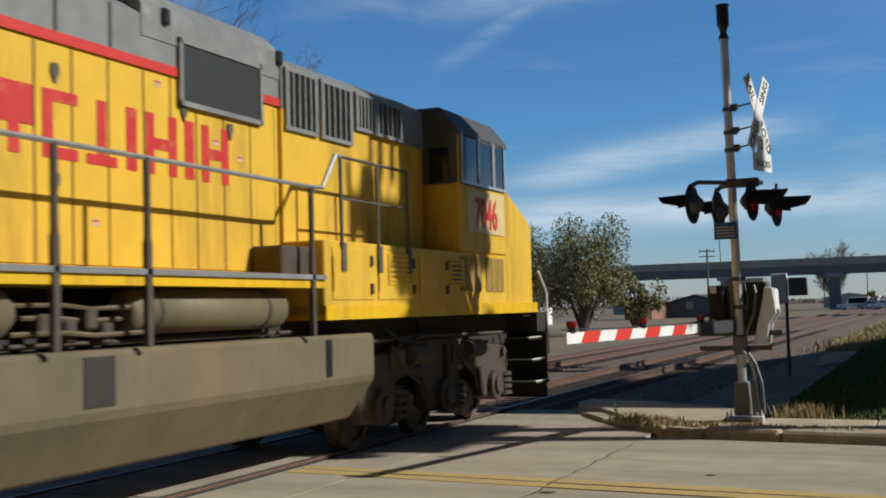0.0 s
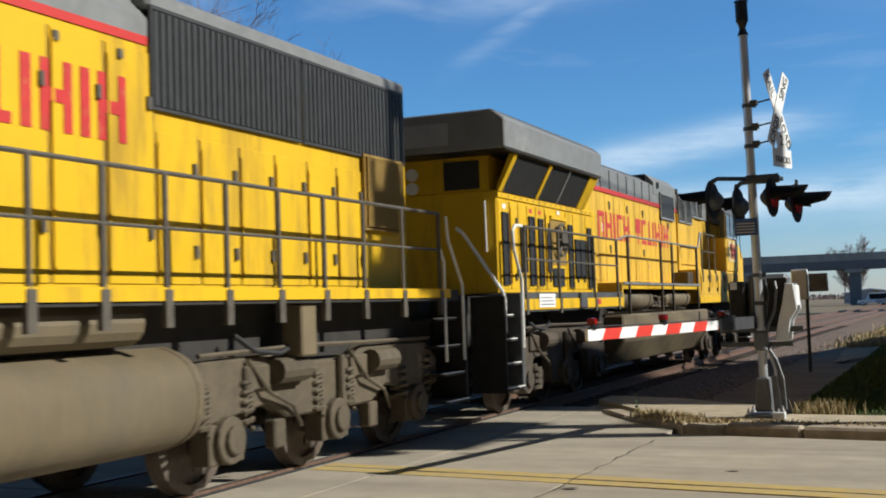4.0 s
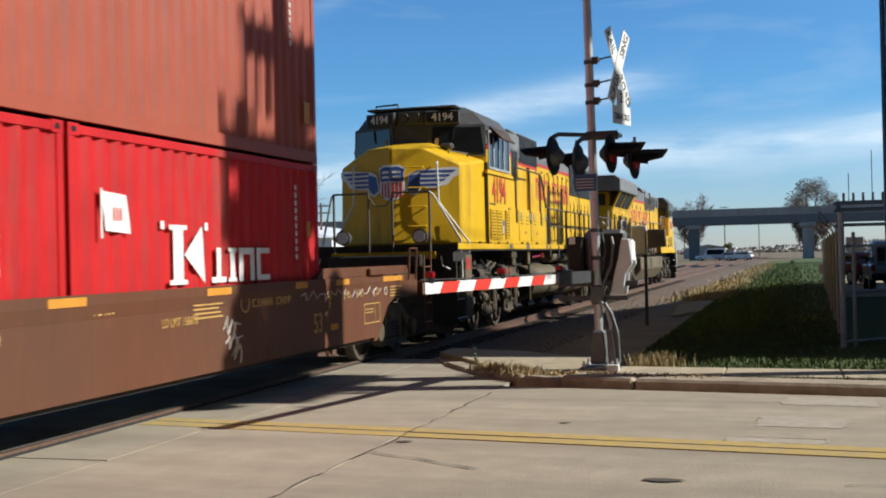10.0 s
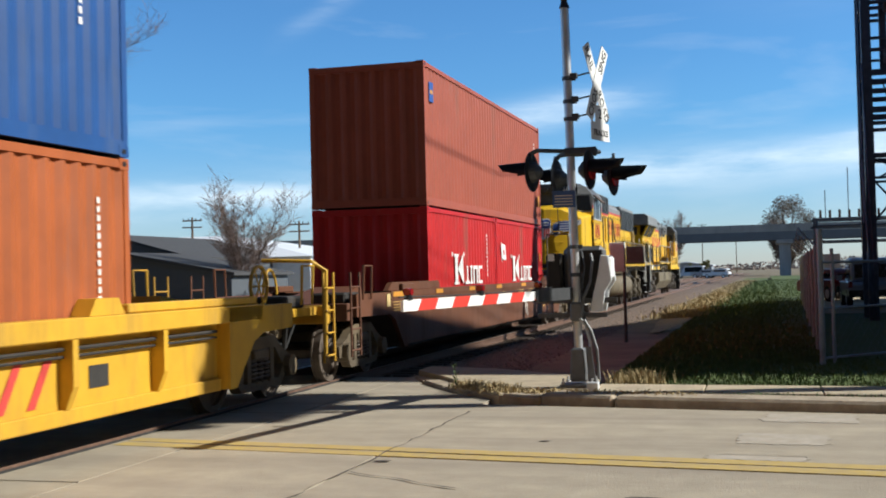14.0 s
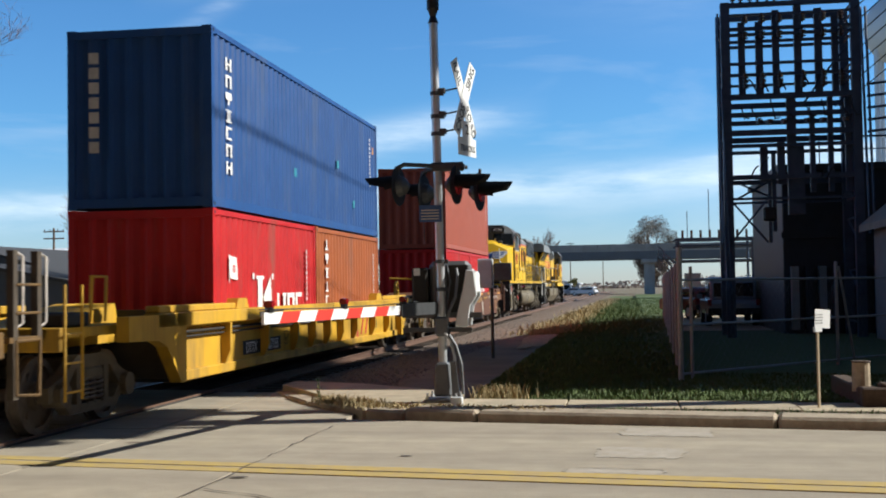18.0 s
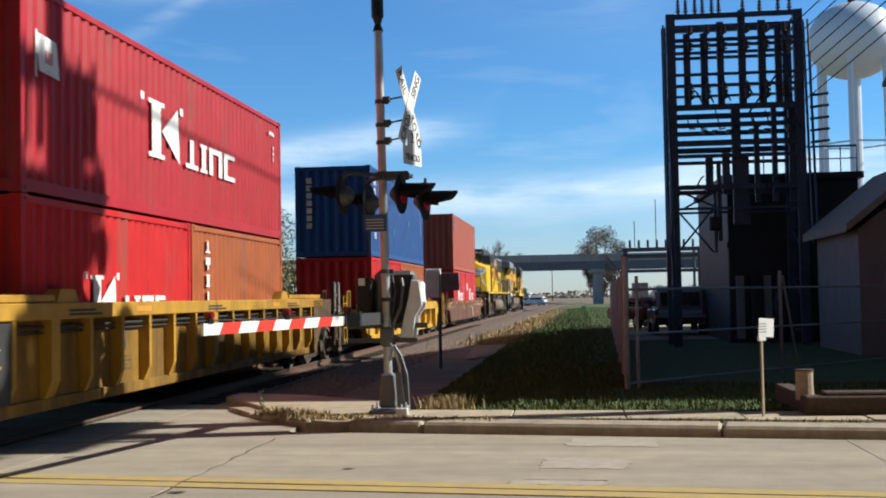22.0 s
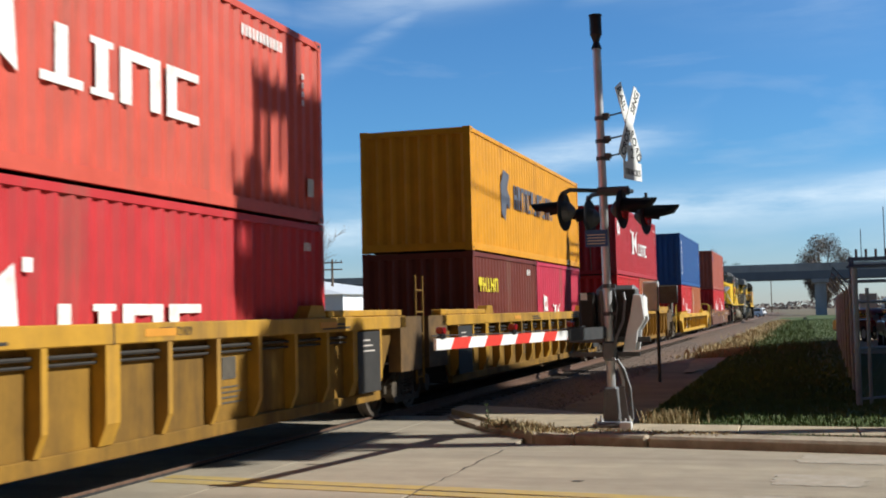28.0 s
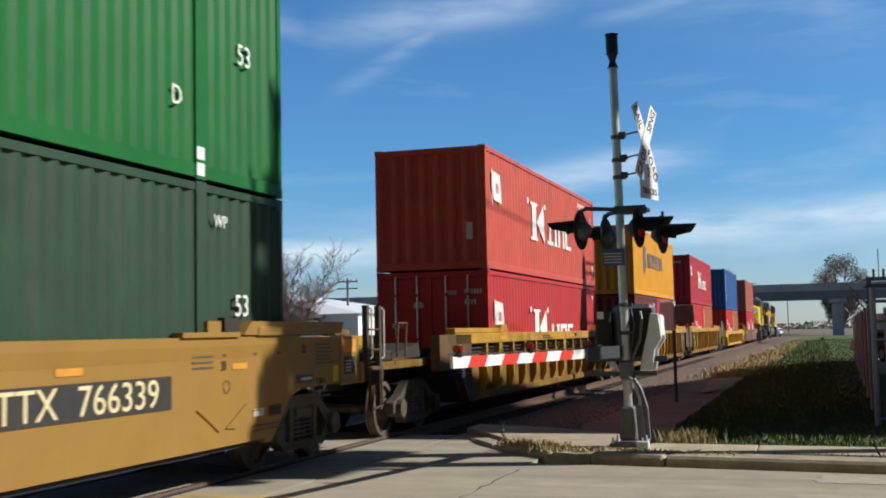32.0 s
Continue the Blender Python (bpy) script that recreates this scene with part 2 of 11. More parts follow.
GRIME = (0.07, 0.055, 0.04)
M = {
    "concrete": mat("road_concrete", (0.40, 0.345, 0.258), 0.9, vary=0.16, grain=2.2, dirt=(0.235, 0.20, 0.155), dirt_amt=0.75, dirt_scale=0.9, bump=0.35, bump_scale=55, piece=0.05, drawn=(0.10, 1.0, 1.0)),
    "kerb": mat("kerb_concrete", (0.42, 0.345, 0.25), 0.9, vary=0.22, grain=5, dirt=(0.20, 0.155, 0.11), dirt_amt=0.5, dirt_scale=1.5, bump=0.4, bump_scale=40),
    "walk": mat("walk_concrete", (0.47, 0.39, 0.265), 0.9, vary=0.16, grain=4, dirt=(0.25, 0.21, 0.16), dirt_amt=0.4, bump=0.3, piece=0.06),
    "patch": mat("pale_patch", (0.46, 0.41, 0.34), 0.85, vary=0.2, grain=9, dirt=(0.36, 0.31, 0.235), dirt_amt=1.0, dirt_scale=4.0),
    "crack": mat("crack_filler", (0.10, 0.085, 0.07), 0.95, vary=0.3),
    "yellow_line": mat("yellow_road_paint", (0.58, 0.41, 0.085), 0.85, vary=0.2, grain=14, dirt=(0.36, 0.28, 0.17), dirt_amt=1.15, dirt_scale=7.0),
    "ground": mat("dry_ground", (0.20, 0.155, 0.10), 0.95, vary=0.35, grain=0.6, dirt=(0.12, 0.12, 0.05), dirt_amt=0.6, dirt_scale=0.13, bump=0.5, bump_scale=9),
    "lawn": mat("lawn_soil", (0.078, 0.118, 0.028), 0.95, vary=0.4, grain=3, dirt=(0.13, 0.12, 0.04), dirt_amt=0.35, dirt_scale=0.5, bump=0.6, bump_scale=30),
    "grass": mat("grass_blade", (0.086, 0.130, 0.028), 0.7, vary=0.4, grain=2),
    "dry": mat("dry_flattened_grass", (0.36, 0.28, 0.16), 0.95, vary=0.4, grain=5, dirt=(0.20, 0.15, 0.08), dirt_amt=0.5, dirt_scale=1.5, bump=0.6, bump_scale=18),
    "hay": mat("dry_grass_blade", (0.42, 0.32, 0.16), 0.85, vary=0.35, grain=3),
    "weed": mat("weed_leaf", (0.10, 0.15, 0.05), 0.8, vary=0.35, grain=20),
    "ballast": mat("ballast_stone", (0.165, 0.112, 0.078), 0.95, vary=0.45, grain=9, dirt=(0.11, 0.085, 0.07), dirt_amt=0.5, bump=0.9, bump_scale=28),
    "stone": mat("ballast_lump", (0.23, 0.19, 0.165), 0.95, vary=0.4, grain=11),
    "rail": mat("rail_steel", (0.20, 0.12, 0.085), 0.6, metal=0.5, vary=0.3, grain=12),
    "railhead": mat("worn_rail_head", (0.36, 0.34, 0.31), 0.48, metal=1.0, vary=0.12),
    "tie": mat("timber_tie", (0.10, 0.075, 0.055), 0.9, vary=0.35, grain=18, piece=0.2),
    "galv": mat("galvanised_steel", (0.66, 0.67, 0.68), 0.34, metal=0.6, vary=0.14, grain=7, dirt=(0.36, 0.35, 0.34), dirt_amt=0.35, streak=True),
    "steel": mat("dark_steel", (0.10, 0.105, 0.11), 0.5, metal=0.6, vary=0.25),
    "cast": mat("grey_cast_housing", (0.17, 0.175, 0.18), 0.55, metal=0.4, vary=0.2, dirt_amt=0.3),
    "alu": mat("aluminium_case", (0.74, 0.76, 0.77), 0.42, metal=0.12, vary=0.08),
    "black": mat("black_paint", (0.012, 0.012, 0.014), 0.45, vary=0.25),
    "rubber": mat("black_rubber", (0.02, 0.02, 0.02), 0.75, vary=0.3),
    "white": mat("white_sheeting", (0.82, 0.82, 0.80), 0.5, vary=0.06, dirt=(0.5, 0.47, 0.42), dirt_amt=0.25),
    "white_paint": mat("white_lettering", (0.80, 0.79, 0.76), 0.6, vary=0.12, grain=9, dirt=(0.5, 0.4, 0.36), dirt_amt=0.35, dirt_scale=4),
    "red_sheet": mat("red_sheeting", (0.66, 0.045, 0.03), 0.5, vary=0.1),
    "lens": mat("dark_red_lens", (0.20, 0.012, 0.014), 0.15, vary=0.1, coat=0.6, emit=0.12),
    "lamp_red": mat("red_lamp_dome", (0.25, 0.01, 0.012), 0.2, vary=0.1, coat=0.5),
    "blue_sign": mat("blue_sign", (0.04, 0.10, 0.26), 0.5, vary=0.12),
    "glass": mat("dark_window_glass", (0.010, 0.012, 0.014), 0.05, vary=0.05, spec=0.5),
    "yellow": mat("armour_yellow", (0.70, 0.425, 0.014), 0.5, spec=0.25, vary=0.07, grain=2.0, dirt=(0.20, 0.125, 0.03), dirt_amt=0.36, dirt_scale=1.7, streak=True),
    "yellow_pale": mat("faded_yellow", (0.70, 0.43, 0.045), 0.5, spec=0.25, vary=0.1, grain=2.0, dirt=(0.28, 0.17, 0.035), dirt_amt=0.42, dirt_scale=1.5, streak=True),
    "loco_grey": mat("roof_grey", (0.20, 0.205, 0.20), 0.55, vary=0.2, grain=3, dirt=(0.42, 0.42, 0.40), dirt_amt=0.22, dirt_scale=1.0),
    "dark_grey": mat("sooty_grey", (0.075, 0.078, 0.08), 0.6, vary=0.28, grain=4, dirt=(0.03, 0.03, 0.03), dirt_amt=0.35),
    "red_stripe": mat("red_stripe", (0.55, 0.035, 0.025), 0.5, vary=0.12),
    "red_letter": mat("red_lettering", (0.52, 0.03, 0.025), 0.5, vary=0.16, dirt=(0.45, 0.2, 0.05), dirt_amt=0.25, dirt_scale=5),
    "grille": mat("black_grille", (0.022, 0.022, 0.022), 0.6, vary=0.3),
    "slat_dark": mat("black_slat_paint", (0.036, 0.037, 0.036), 0.55, vary=0.3),
    "tank": mat("brown_grimed_tank", (0.165, 0.127, 0.070), 0.62, vary=0.2, grain=1.6, dirt=(0.10, 0.085, 0.06), dirt_amt=0.5, dirt_scale=0.9, streak=True),
    "bogie": mat("grimed_truck_steel", (0.135, 0.10, 0.056), 0.75, vary=0.3, grain=5, dirt=(0.05, 0.04, 0.03), dirt_amt=0.5),
    "wheel": mat("wheel_steel", (0.15, 0.12, 0.095), 0.6, metal=0.4, vary=0.3, grain=4, dirt=(0.05, 0.04, 0.035), dirt_amt=0.4, dirt_scale=3),
    "under": mat("underframe_black", (0.030, 0.026, 0.022), 0.8, vary=0.35, grain=4),
    "rail_white": mat("white_handrail_paint", (0.80, 0.79, 0.74), 0.5, vary=0.1, dirt=(0.4, 0.33, 0.25), dirt_amt=0.3, dirt_scale=4),
    "rail_grey": mat("worn_grey_handrail", (0.26, 0.25, 0.23), 0.5, metal=0.2, vary=0.25, grain=8),
    "rail_dark": mat("grimed_handrail", (0.09, 0.078, 0.06), 0.6, vary=0.3, grain=8),
    "pale_panel": mat("pale_number_panel", (0.66, 0.50, 0.22), 0.5, vary=0.12),
    "mesh_yellow": mat("grimed_mesh_and_shade", (0.30, 0.19, 0.04), 0.7, vary=0.3, grain=40),
    "bogie_loco": mat("dusty_truck_steel", (0.105, 0.082, 0.050), 0.75, vary=0.3, grain=5, dirt=(0.04, 0.032, 0.024), dirt_amt=0.5),
    # oily steel, darkened further for the pole's shadow on the trucks
    "bogie_dark": mat("oily_shaded_truck_steel", (0.070, 0.053, 0.036), 0.7, vary=0.35, grain=5, dirt=(0.09, 0.07, 0.045), dirt_amt=0.4),
    # verge dirt, darkened further for the pole's shadow along the kerb
    "dirt": mat("shaded_verge_dirt", (0.115, 0.088, 0.062), 0.95, vary=0.4, grain=5, dirt=(0.06, 0.05, 0.03), dirt_amt=0.5, bump=0.8, bump_scale=25),
    "emblem_blue": mat("emblem_blue", (0.03, 0.09, 0.33), 0.5, vary=0.12),
    "decal_pale": mat("small_pale_decal", (0.62, 0.42, 0.30), 0.6),
    "decal_red": mat("small_red_decal", (0.55, 0.05, 0.04), 0.6),
    "car_brown": mat("boxcar_brown", (0.125, 0.043, 0.016), 0.6, vary=0.14, grain=2, dirt=(0.09, 0.036, 0.017), dirt_amt=0.5, dirt_scale=1.1, streak=True),
    "car_yellow": mat("well_car_yellow", (0.60, 0.335, 0.018), 0.6, vary=0.12, grain=2, dirt=(0.16, 0.10, 0.04), dirt_amt=0.5, dirt_scale=1.2, streak=True),
    "car_yellow_dirty": mat("grimed_well_car_yellow", (0.30, 0.158, 0.018), 0.68, spec=0.3, vary=0.28, grain=2.5, dirt=(0.055, 0.034, 0.017), dirt_amt=0.95, dirt_scale=1.5, streak=True),
    "car_chord": mat("worn_chord_yellow", (0.47, 0.25, 0.018), 0.62, vary=0.2, grain=2.5, dirt=(0.13, 0.075, 0.03), dirt_amt=0.6, dirt_scale=1.5, streak=True),
    "car_tan": mat("faded_tan_yellow", (0.275, 0.150, 0.022), 0.62, vary=0.1, grain=1.5, dirt=(0.30, 0.15, 0.03), dirt_amt=0.4, dirt_scale=0.9, streak=True),
    "gold_paint": mat("gold_stencil", (0.55, 0.34, 0.10), 0.6, vary=0.2),
    "cream_paint": mat("cream_stencil", (0.72, 0.60, 0.34), 0.6, vary=0.15),
    # grease, with the shade at the car ends put into the same colour
    "joint_grime_shade": mat("greasy_shaded_joint_paint", (0.16, 0.085, 0.02), 0.7, vary=0.3, grain=3, dirt=(0.025, 0.02, 0.016), dirt_amt=1.0, dirt_scale=1.2),
    "black_stencil": mat("black_stencil", (0.03, 0.028, 0.025), 0.7, vary=0.3),
    "orange_patch": mat("orange_reflector", (0.62, 0.27, 0.03), 0.55, vary=0.15),
    "chalk": mat("pale_spray_paint", (0.62, 0.56, 0.5), 0.7, vary=0.2),
    "bark": mat("grey_bark", (0.115, 0.088, 0.066), 0.9, vary=0.35, grain=12, bump=0.6, bump_scale=25),
    "twig": mat("brown_twigs", (0.24, 0.165, 0.135), 0.9, vary=0.3, grain=3),
    "far_twig": mat("pale_far_twigs", (0.20, 0.16, 0.13), 0.9, vary=0.35, grain=0.5),
    "needle": mat("dark_needles", (0.055, 0.085, 0.045), 0.8, vary=0.45, grain=2),
    "leaf": mat("autumn_green_leaf", (0.25, 0.235, 0.095), 0.75, vary=0.5, grain=0.9),
    "pole_wood": mat("weathered_pole", (0.16, 0.115, 0.08), 0.9, vary=0.3, grain=10),
    "bridge": mat("bridge_concrete", (0.30, 0.295, 0.28), 0.85, vary=0.12, grain=0.5, dirt=(0.17, 0.165, 0.155), dirt_amt=0.5, dirt_scale=0.25, streak=True),
    "girder": mat("bridge_girder", (0.105, 0.115, 0.125), 0.6, vary=0.12, grain=0.6),
    "shed_grey": mat("grey_metal_siding", (0.085, 0.095, 0.105), 0.6, vary=0.12, grain=1),
    "roof_dark": mat("dark_shingle", (0.06, 0.06, 0.062), 0.85, vary=0.25, grain=3),
    "roof_white": mat("white_metal_roof", (0.78, 0.80, 0.82), 0.45, vary=0.06, grain=1),
    "siding": mat("pale_siding", (0.33, 0.335, 0.34), 0.7, vary=0.12, grain=2),
    # house wall and roof: the shade they stand in is part of the colour
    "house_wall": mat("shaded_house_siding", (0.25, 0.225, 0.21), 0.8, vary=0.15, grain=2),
    "house_roof": mat("shaded_house_roof", (0.27, 0.245, 0.22), 0.8, vary=0.2, grain=4),
    "brick": mat("red_brick_wall", (0.30, 0.14, 0.09), 0.9, vary=0.3, grain=6),
    "orange": mat("orange_paint", (0.74, 0.26, 0.018), 0.5, vary=0.1, grain=2, dirt=(0.35, 0.13, 0.03), dirt_amt=0.25),
    # steel of the rack, with the yard's bluish shade put into the colour
    "lattice": mat("shaded_galvanised_lattice", (0.075, 0.10, 0.145), 0.5, metal=0.5, vary=0.25, grain=3),
    "porcelain": mat("brown_porcelain", (0.07, 0.04, 0.03), 0.25, vary=0.15),
    "cable": mat("black_cable", (0.02, 0.02, 0.022), 0.6),
    # near-black because the wall's shade is put into the base colour
    "dark_mass": mat("shaded_transformer_wall", (0.03, 0.035, 0.042), 0.6, vary=0.25, grain=2),
    "fence": mat("fence_steel", (0.34, 0.36, 0.38), 0.5, metal=0.6, vary=0.15),
    "slat": mat("brown_fence_slat", (0.050, 0.034, 0.026), 0.8, vary=0.3, piece=0.15),
    "tower": mat("pale_water_tower", (0.66, 0.70, 0.74), 0.45, vary=0.05, grain=0.3),
    "timber": mat("old_railway_timber", (0.085, 0.055, 0.038), 0.9, vary=0.4, grain=12, bump=0.5),
    "post": mat("pale_cut_post", (0.42, 0.33, 0.22), 0.85, vary=0.25, grain=10),
    "suv": mat("silver_blue_car_paint", (0.34, 0.38, 0.44), 0.3, metal=0.5, vary=0.05, coat=0.5),
    "car_white": mat("white_car_paint", (0.72, 0.72, 0.72), 0.3, vary=0.04, coat=0.4),
    "car_red": mat("dark_red_car_paint", (0.22, 0.03, 0.025), 0.3, vary=0.04, coat=0.4),
    "lichen": mat("tan_wall", (0.42, 0.38, 0.33), 0.9, vary=0.15, grain=1.5),
}


# ---------------------------------------------------------------- mesh helpers
def part(name, bm, material, parent=None, label="", bevel=0.0, smooth=False):
    """Link a bmesh as one mesh object under a thing or a part."""
    if bevel:
        bmesh.ops.bevel(bm, geom=bm.edges[:], offset=bevel, segments=1, affect="EDGES", clamp_overlap=True)
    me = bpy.data.meshes.new(name)
    bm.to_mesh(me)
    bm.free()
    if smooth == "sides":
        for f in me.polygons:
            f.use_smooth = len(f.vertices) <= 4
    elif smooth:
        me.shade_smooth()
    me.materials.append(M[material] if isinstance(material, str) else material)
    ob = new(name, me)
    if parent is not None:
        ob.parent = parent
    if label:
        tagged(ob, label)
    return ob


def thing(name, x, y, z, label, category, rz=0.0, group="", kind=""):
    ob = new(name)
    ob.empty_display_size = 0.3
    ob.matrix_world = pose(x, y, z, 0, 0, rz)
    return tagged(ob, label, category, group, kind)


def boxes(*specs, bm=None):
    """Boxes from (x0, x1, y0, y1, z0, z1)."""
    bm = bm or bmesh.new()
    for x0, x1, y0, y1, z0, z1 in specs:
        v = [bm.verts.new(p) for p in ((x0, y0, z0), (x1, y0, z0), (x1, y1, z0), (x0, y1, z0), (x0, y0, z1), (x1, y0, z1), (x1, y1, z1), (x0, y1, z1))]
        for f in ((3, 2, 1, 0), (4, 5, 6, 7), (0, 1, 5, 4), (1, 2, 6, 5), (2, 3, 7, 6), (3, 0, 4, 7)):
            bm.faces.new([v[i] for i in f])
    return bm


def prism(outline, axis, a, b, bm=None):
    """An outline of (p, q) pushed along an axis from a to b. axis x: (y, z); y: (x, z); z: (x, y)."""
    bm = bm or bmesh.new()
    def at(p, q, s):
        return {"x": (s, p, q), "y": (p, s, q), "z": (p, q, s)}[axis]
    lo = [bm.verts.new(at(p, q, a)) for p, q in outline]
    hi = [bm.verts.new(at(p, q, b)) for p, q in outline]
    n = len(outline)
    faces = [bm.faces.new(lo[::-1]), bm.faces.new(hi)]
    for i in range(n):
        faces.append(bm.faces.new((lo[i], lo[(i + 1) % n], hi[(i + 1) % n], hi[i])))
    bmesh.ops.recalc_face_normals(bm, faces=faces)
    return bm


def loft(rings, bm=None):
    """Closed rings of as many points each, joined one to the next, with both ends closed."""
    bm = bm or bmesh.new()
    vs = [[bm.verts.new(p) for p in r] for r in rings]
    n = len(vs[0])
    faces = [bm.faces.new(vs[0][::-1]), bm.faces.new(vs[-1])]
    for a, b in zip(vs, vs[1:]):
        for i in range(n):
            faces.append(bm.faces.new((a[i], a[(i + 1) % n], b[(i + 1) % n], b[i])))
    bmesh.ops.recalc_face_normals(bm, faces=faces)
    return bm


def rod(bm, a, b, r, n=8, r2=None):
    """A round bar from a to b."""
    a, b = Vector(a), Vector(b)
    d = (b - a)
    q = d.to_track_quat("Z", "Y").to_matrix()
    r2 = r if r2 is None else r2
    lo, hi = [], []
    for i in range(n):
        c = Vector((math.cos(math.tau * i / n), math.sin(math.tau * i / n), 0))
        lo.append(bm.verts.new(a + q @ (c * r)))
        hi.append(bm.verts.new(b + q @ (c * r2)))
    for i in range(n):
        bm.faces.new((lo[i], lo[(i + 1) % n], hi[(i + 1) % n], hi[i]))
    bm.faces.new(lo[::-1])
    bm.faces.new(hi)
    return bm


def pipe(points, r, n=6, bm=None):
    """One unbroken round pipe along the points."""
    bm = bm or bmesh.new()
    pts = [Vector(p) for p in points]
    prev = None
    q = None
    for k, p in enumerate(pts):
        d = (pts[min(k + 1, len(pts) - 1)] - pts[max(k - 1, 0)]).normalized()
        q = d.to_track_quat("Z", "Y") if q is None else q_dir.rotation_difference(d) @ q
        q_dir = d
        wide = 1.0
        if 0 < k < len(pts) - 1:
            wide = min(1.5, 1.0 / max(0.3, d.dot((pts[k + 1] - p).normalized())))
        cur = [bm.verts.new(p + q @ Vector((r * wide * math.cos(math.tau * i / n), r * wide * math.sin(math.tau * i / n), 0))) for i in range(n)]
        if prev:
            for i in range(n):
                bm.faces.new((prev[i], prev[(i + 1) % n], cur[(i + 1) % n], cur[i]))
        else:
            bm.faces.new(cur[::-1])
        prev = cur
    bm.faces.new(prev)
    return bm


def ring(bm, c, r_out, r_in, w, axis="x", n=20):
    """A flat ring or, with r_in 0, a disc of width w."""
    c = Vector(c)
    def at(r, i, s):
        p, q = r * math.cos(math.tau * i / n), r * math.sin(math.tau * i / n)
        return c + Vector({"x": (s, p, q), "y": (p, s, q), "z": (p, q, s)}[axis])
    o0 = [bm.verts.new(at(r_out, i, -w / 2)) for i in range(n)]
    o1 = [bm.verts.new(at(r_out, i, w / 2)) for i in range(n)]
    faces = []
    if r_in > 0:
        i0 = [bm.verts.new(at(r_in, i, -w / 2)) for i in range(n)]
        i1 = [bm.verts.new(at(r_in, i, w / 2)) for i in range(n)]
    for i in range(n):
        j = (i + 1) % n
        faces.append(bm.faces.new((o0[i], o0[j], o1[j], o1[i])))
        if r_in > 0:
            faces.append(bm.faces.new((i0[j], i0[i], i1[i], i1[j])))
            faces.append(bm.faces.new((o0[j], o0[i], i0[i], i0[j])))
            faces.append(bm.faces.new((o1[i], o1[j], i1[j], i1[i])))
    if r_in <= 0:
        faces += [bm.faces.new(o0[::-1]), bm.faces.new(o1)]
    bmesh.ops.recalc_face_normals(bm, faces=faces)
    return bm


def lettering(text, size, thick=0.006, bold=0.0):
    """A mesh of words in the built-in font, standing in the x-z plane, its foot at the origin."""
    cu = bpy.data.curves.new("words", "FONT")
    cu.body, cu.size, cu.extrude, cu.align_x = text, size, thick / 2, "CENTER"
    cu.resolution_u, cu.offset = 3, bold
    ob = bpy.data.objects.new("words", cu)
    scene.collection.objects.link(ob)
    me = bpy.data.meshes.new_from_object(ob.evaluated_get(bpy.context.evaluated_depsgraph_get()))
    bpy.data.objects.remove(ob)
    me.transform(Matrix.Rotation(radians(90), 4, "X"))
    return me


def words(name, text, size, material, parent, m, label="", bold=0.0, wide=1.0):
    me = lettering(text, size, bold=bold)
    me.transform(m @ Matrix.Diagonal((wide, 1, 1, 1)))
    me.materials.append(M[material])
    ob = new(name, me)
    ob.parent = parent
    if label:
        tagged(ob, label)
    return ob


SIDE = Matrix.Rotation(radians(90), 4, "Z")  # turns words to face +x

# ---------------------------------------------------------------- the line of the track
TRACK_X = -7.62


def track_x(y):
    """The track runs straight along y and bends a little to +x far ahead."""
    return TRACK_X + 0.0058 * 8.0 * math.log1p(math.exp(min(40.0, (y - 30) / 8.0)))


def track_turn(y):
    return -math.degrees(math.atan(0.0058 / (1 + math.exp(-(y - 30) / 8.0))))


MOVING = []  # (thing, metres along the train)
SPINNING = []  # (wheelset, metres along the car, height)


def train_way(t):
    i = max(0, min(31, int(t)))
    return TRAIN_WAY[i] + (TRAIN_WAY[i + 1] - TRAIN_WAY[i]) * (t - i)


def on_train(name, u, z, label, category, group=""):
    ob = thing(name, track_x(u), u, z, label, category, track_turn(u), group)
    MOVING.append((ob, u, z))
    return ob


# ---------------------------------------------------------------- parts of vehicles
def wheelset(parent, y, r, name="wheelset"):
    bm = bmesh.new()
    rod(bm, (-0.95, 0, 0), (0.95, 0, 0), 0.085, 10)
    for s in (-1, 1):
        ring(bm, (s * 0.755, 0, 0), r, r * 0.82, 0.135, "x", 26)
        ring(bm, (s * 0.692, 0, 0), r + 0.028, r * 0.84, 0.03, "x", 26)
        ring(bm, (s * 0.755, 0, 0), r * 0.84, 0.0, 0.035, "x", 26)
        ring(bm, (s * 0.78, 0, 0), 0.17, 0.0, 0.16, "x", 14)
        for k in range(3):
            a = math.tau * k / 3
            ring(bm, (s * 0.778, 0.55 * r * math.cos(a), 0.55 * r * math.sin(a)), 0.06, 0.0, 0.02, "x", 8)
    ob = part(name, bm, "wheel", parent)
    ob.location = (0, y, r)
    SPINNING.append((ob, y, r))
    return ob


def coil(bm, x, y, z0, z1, r, turns=5, wire=0.02):
    pts = []
    for i in range(turns * 8 + 1):
        a = math.tau * i / 8
        pts.append((x + r * math.cos(a), y + r * math.sin(a), z0 + (z1 - z0) * i / (turns * 8)))
    pipe(pts, wire, 5, bm)


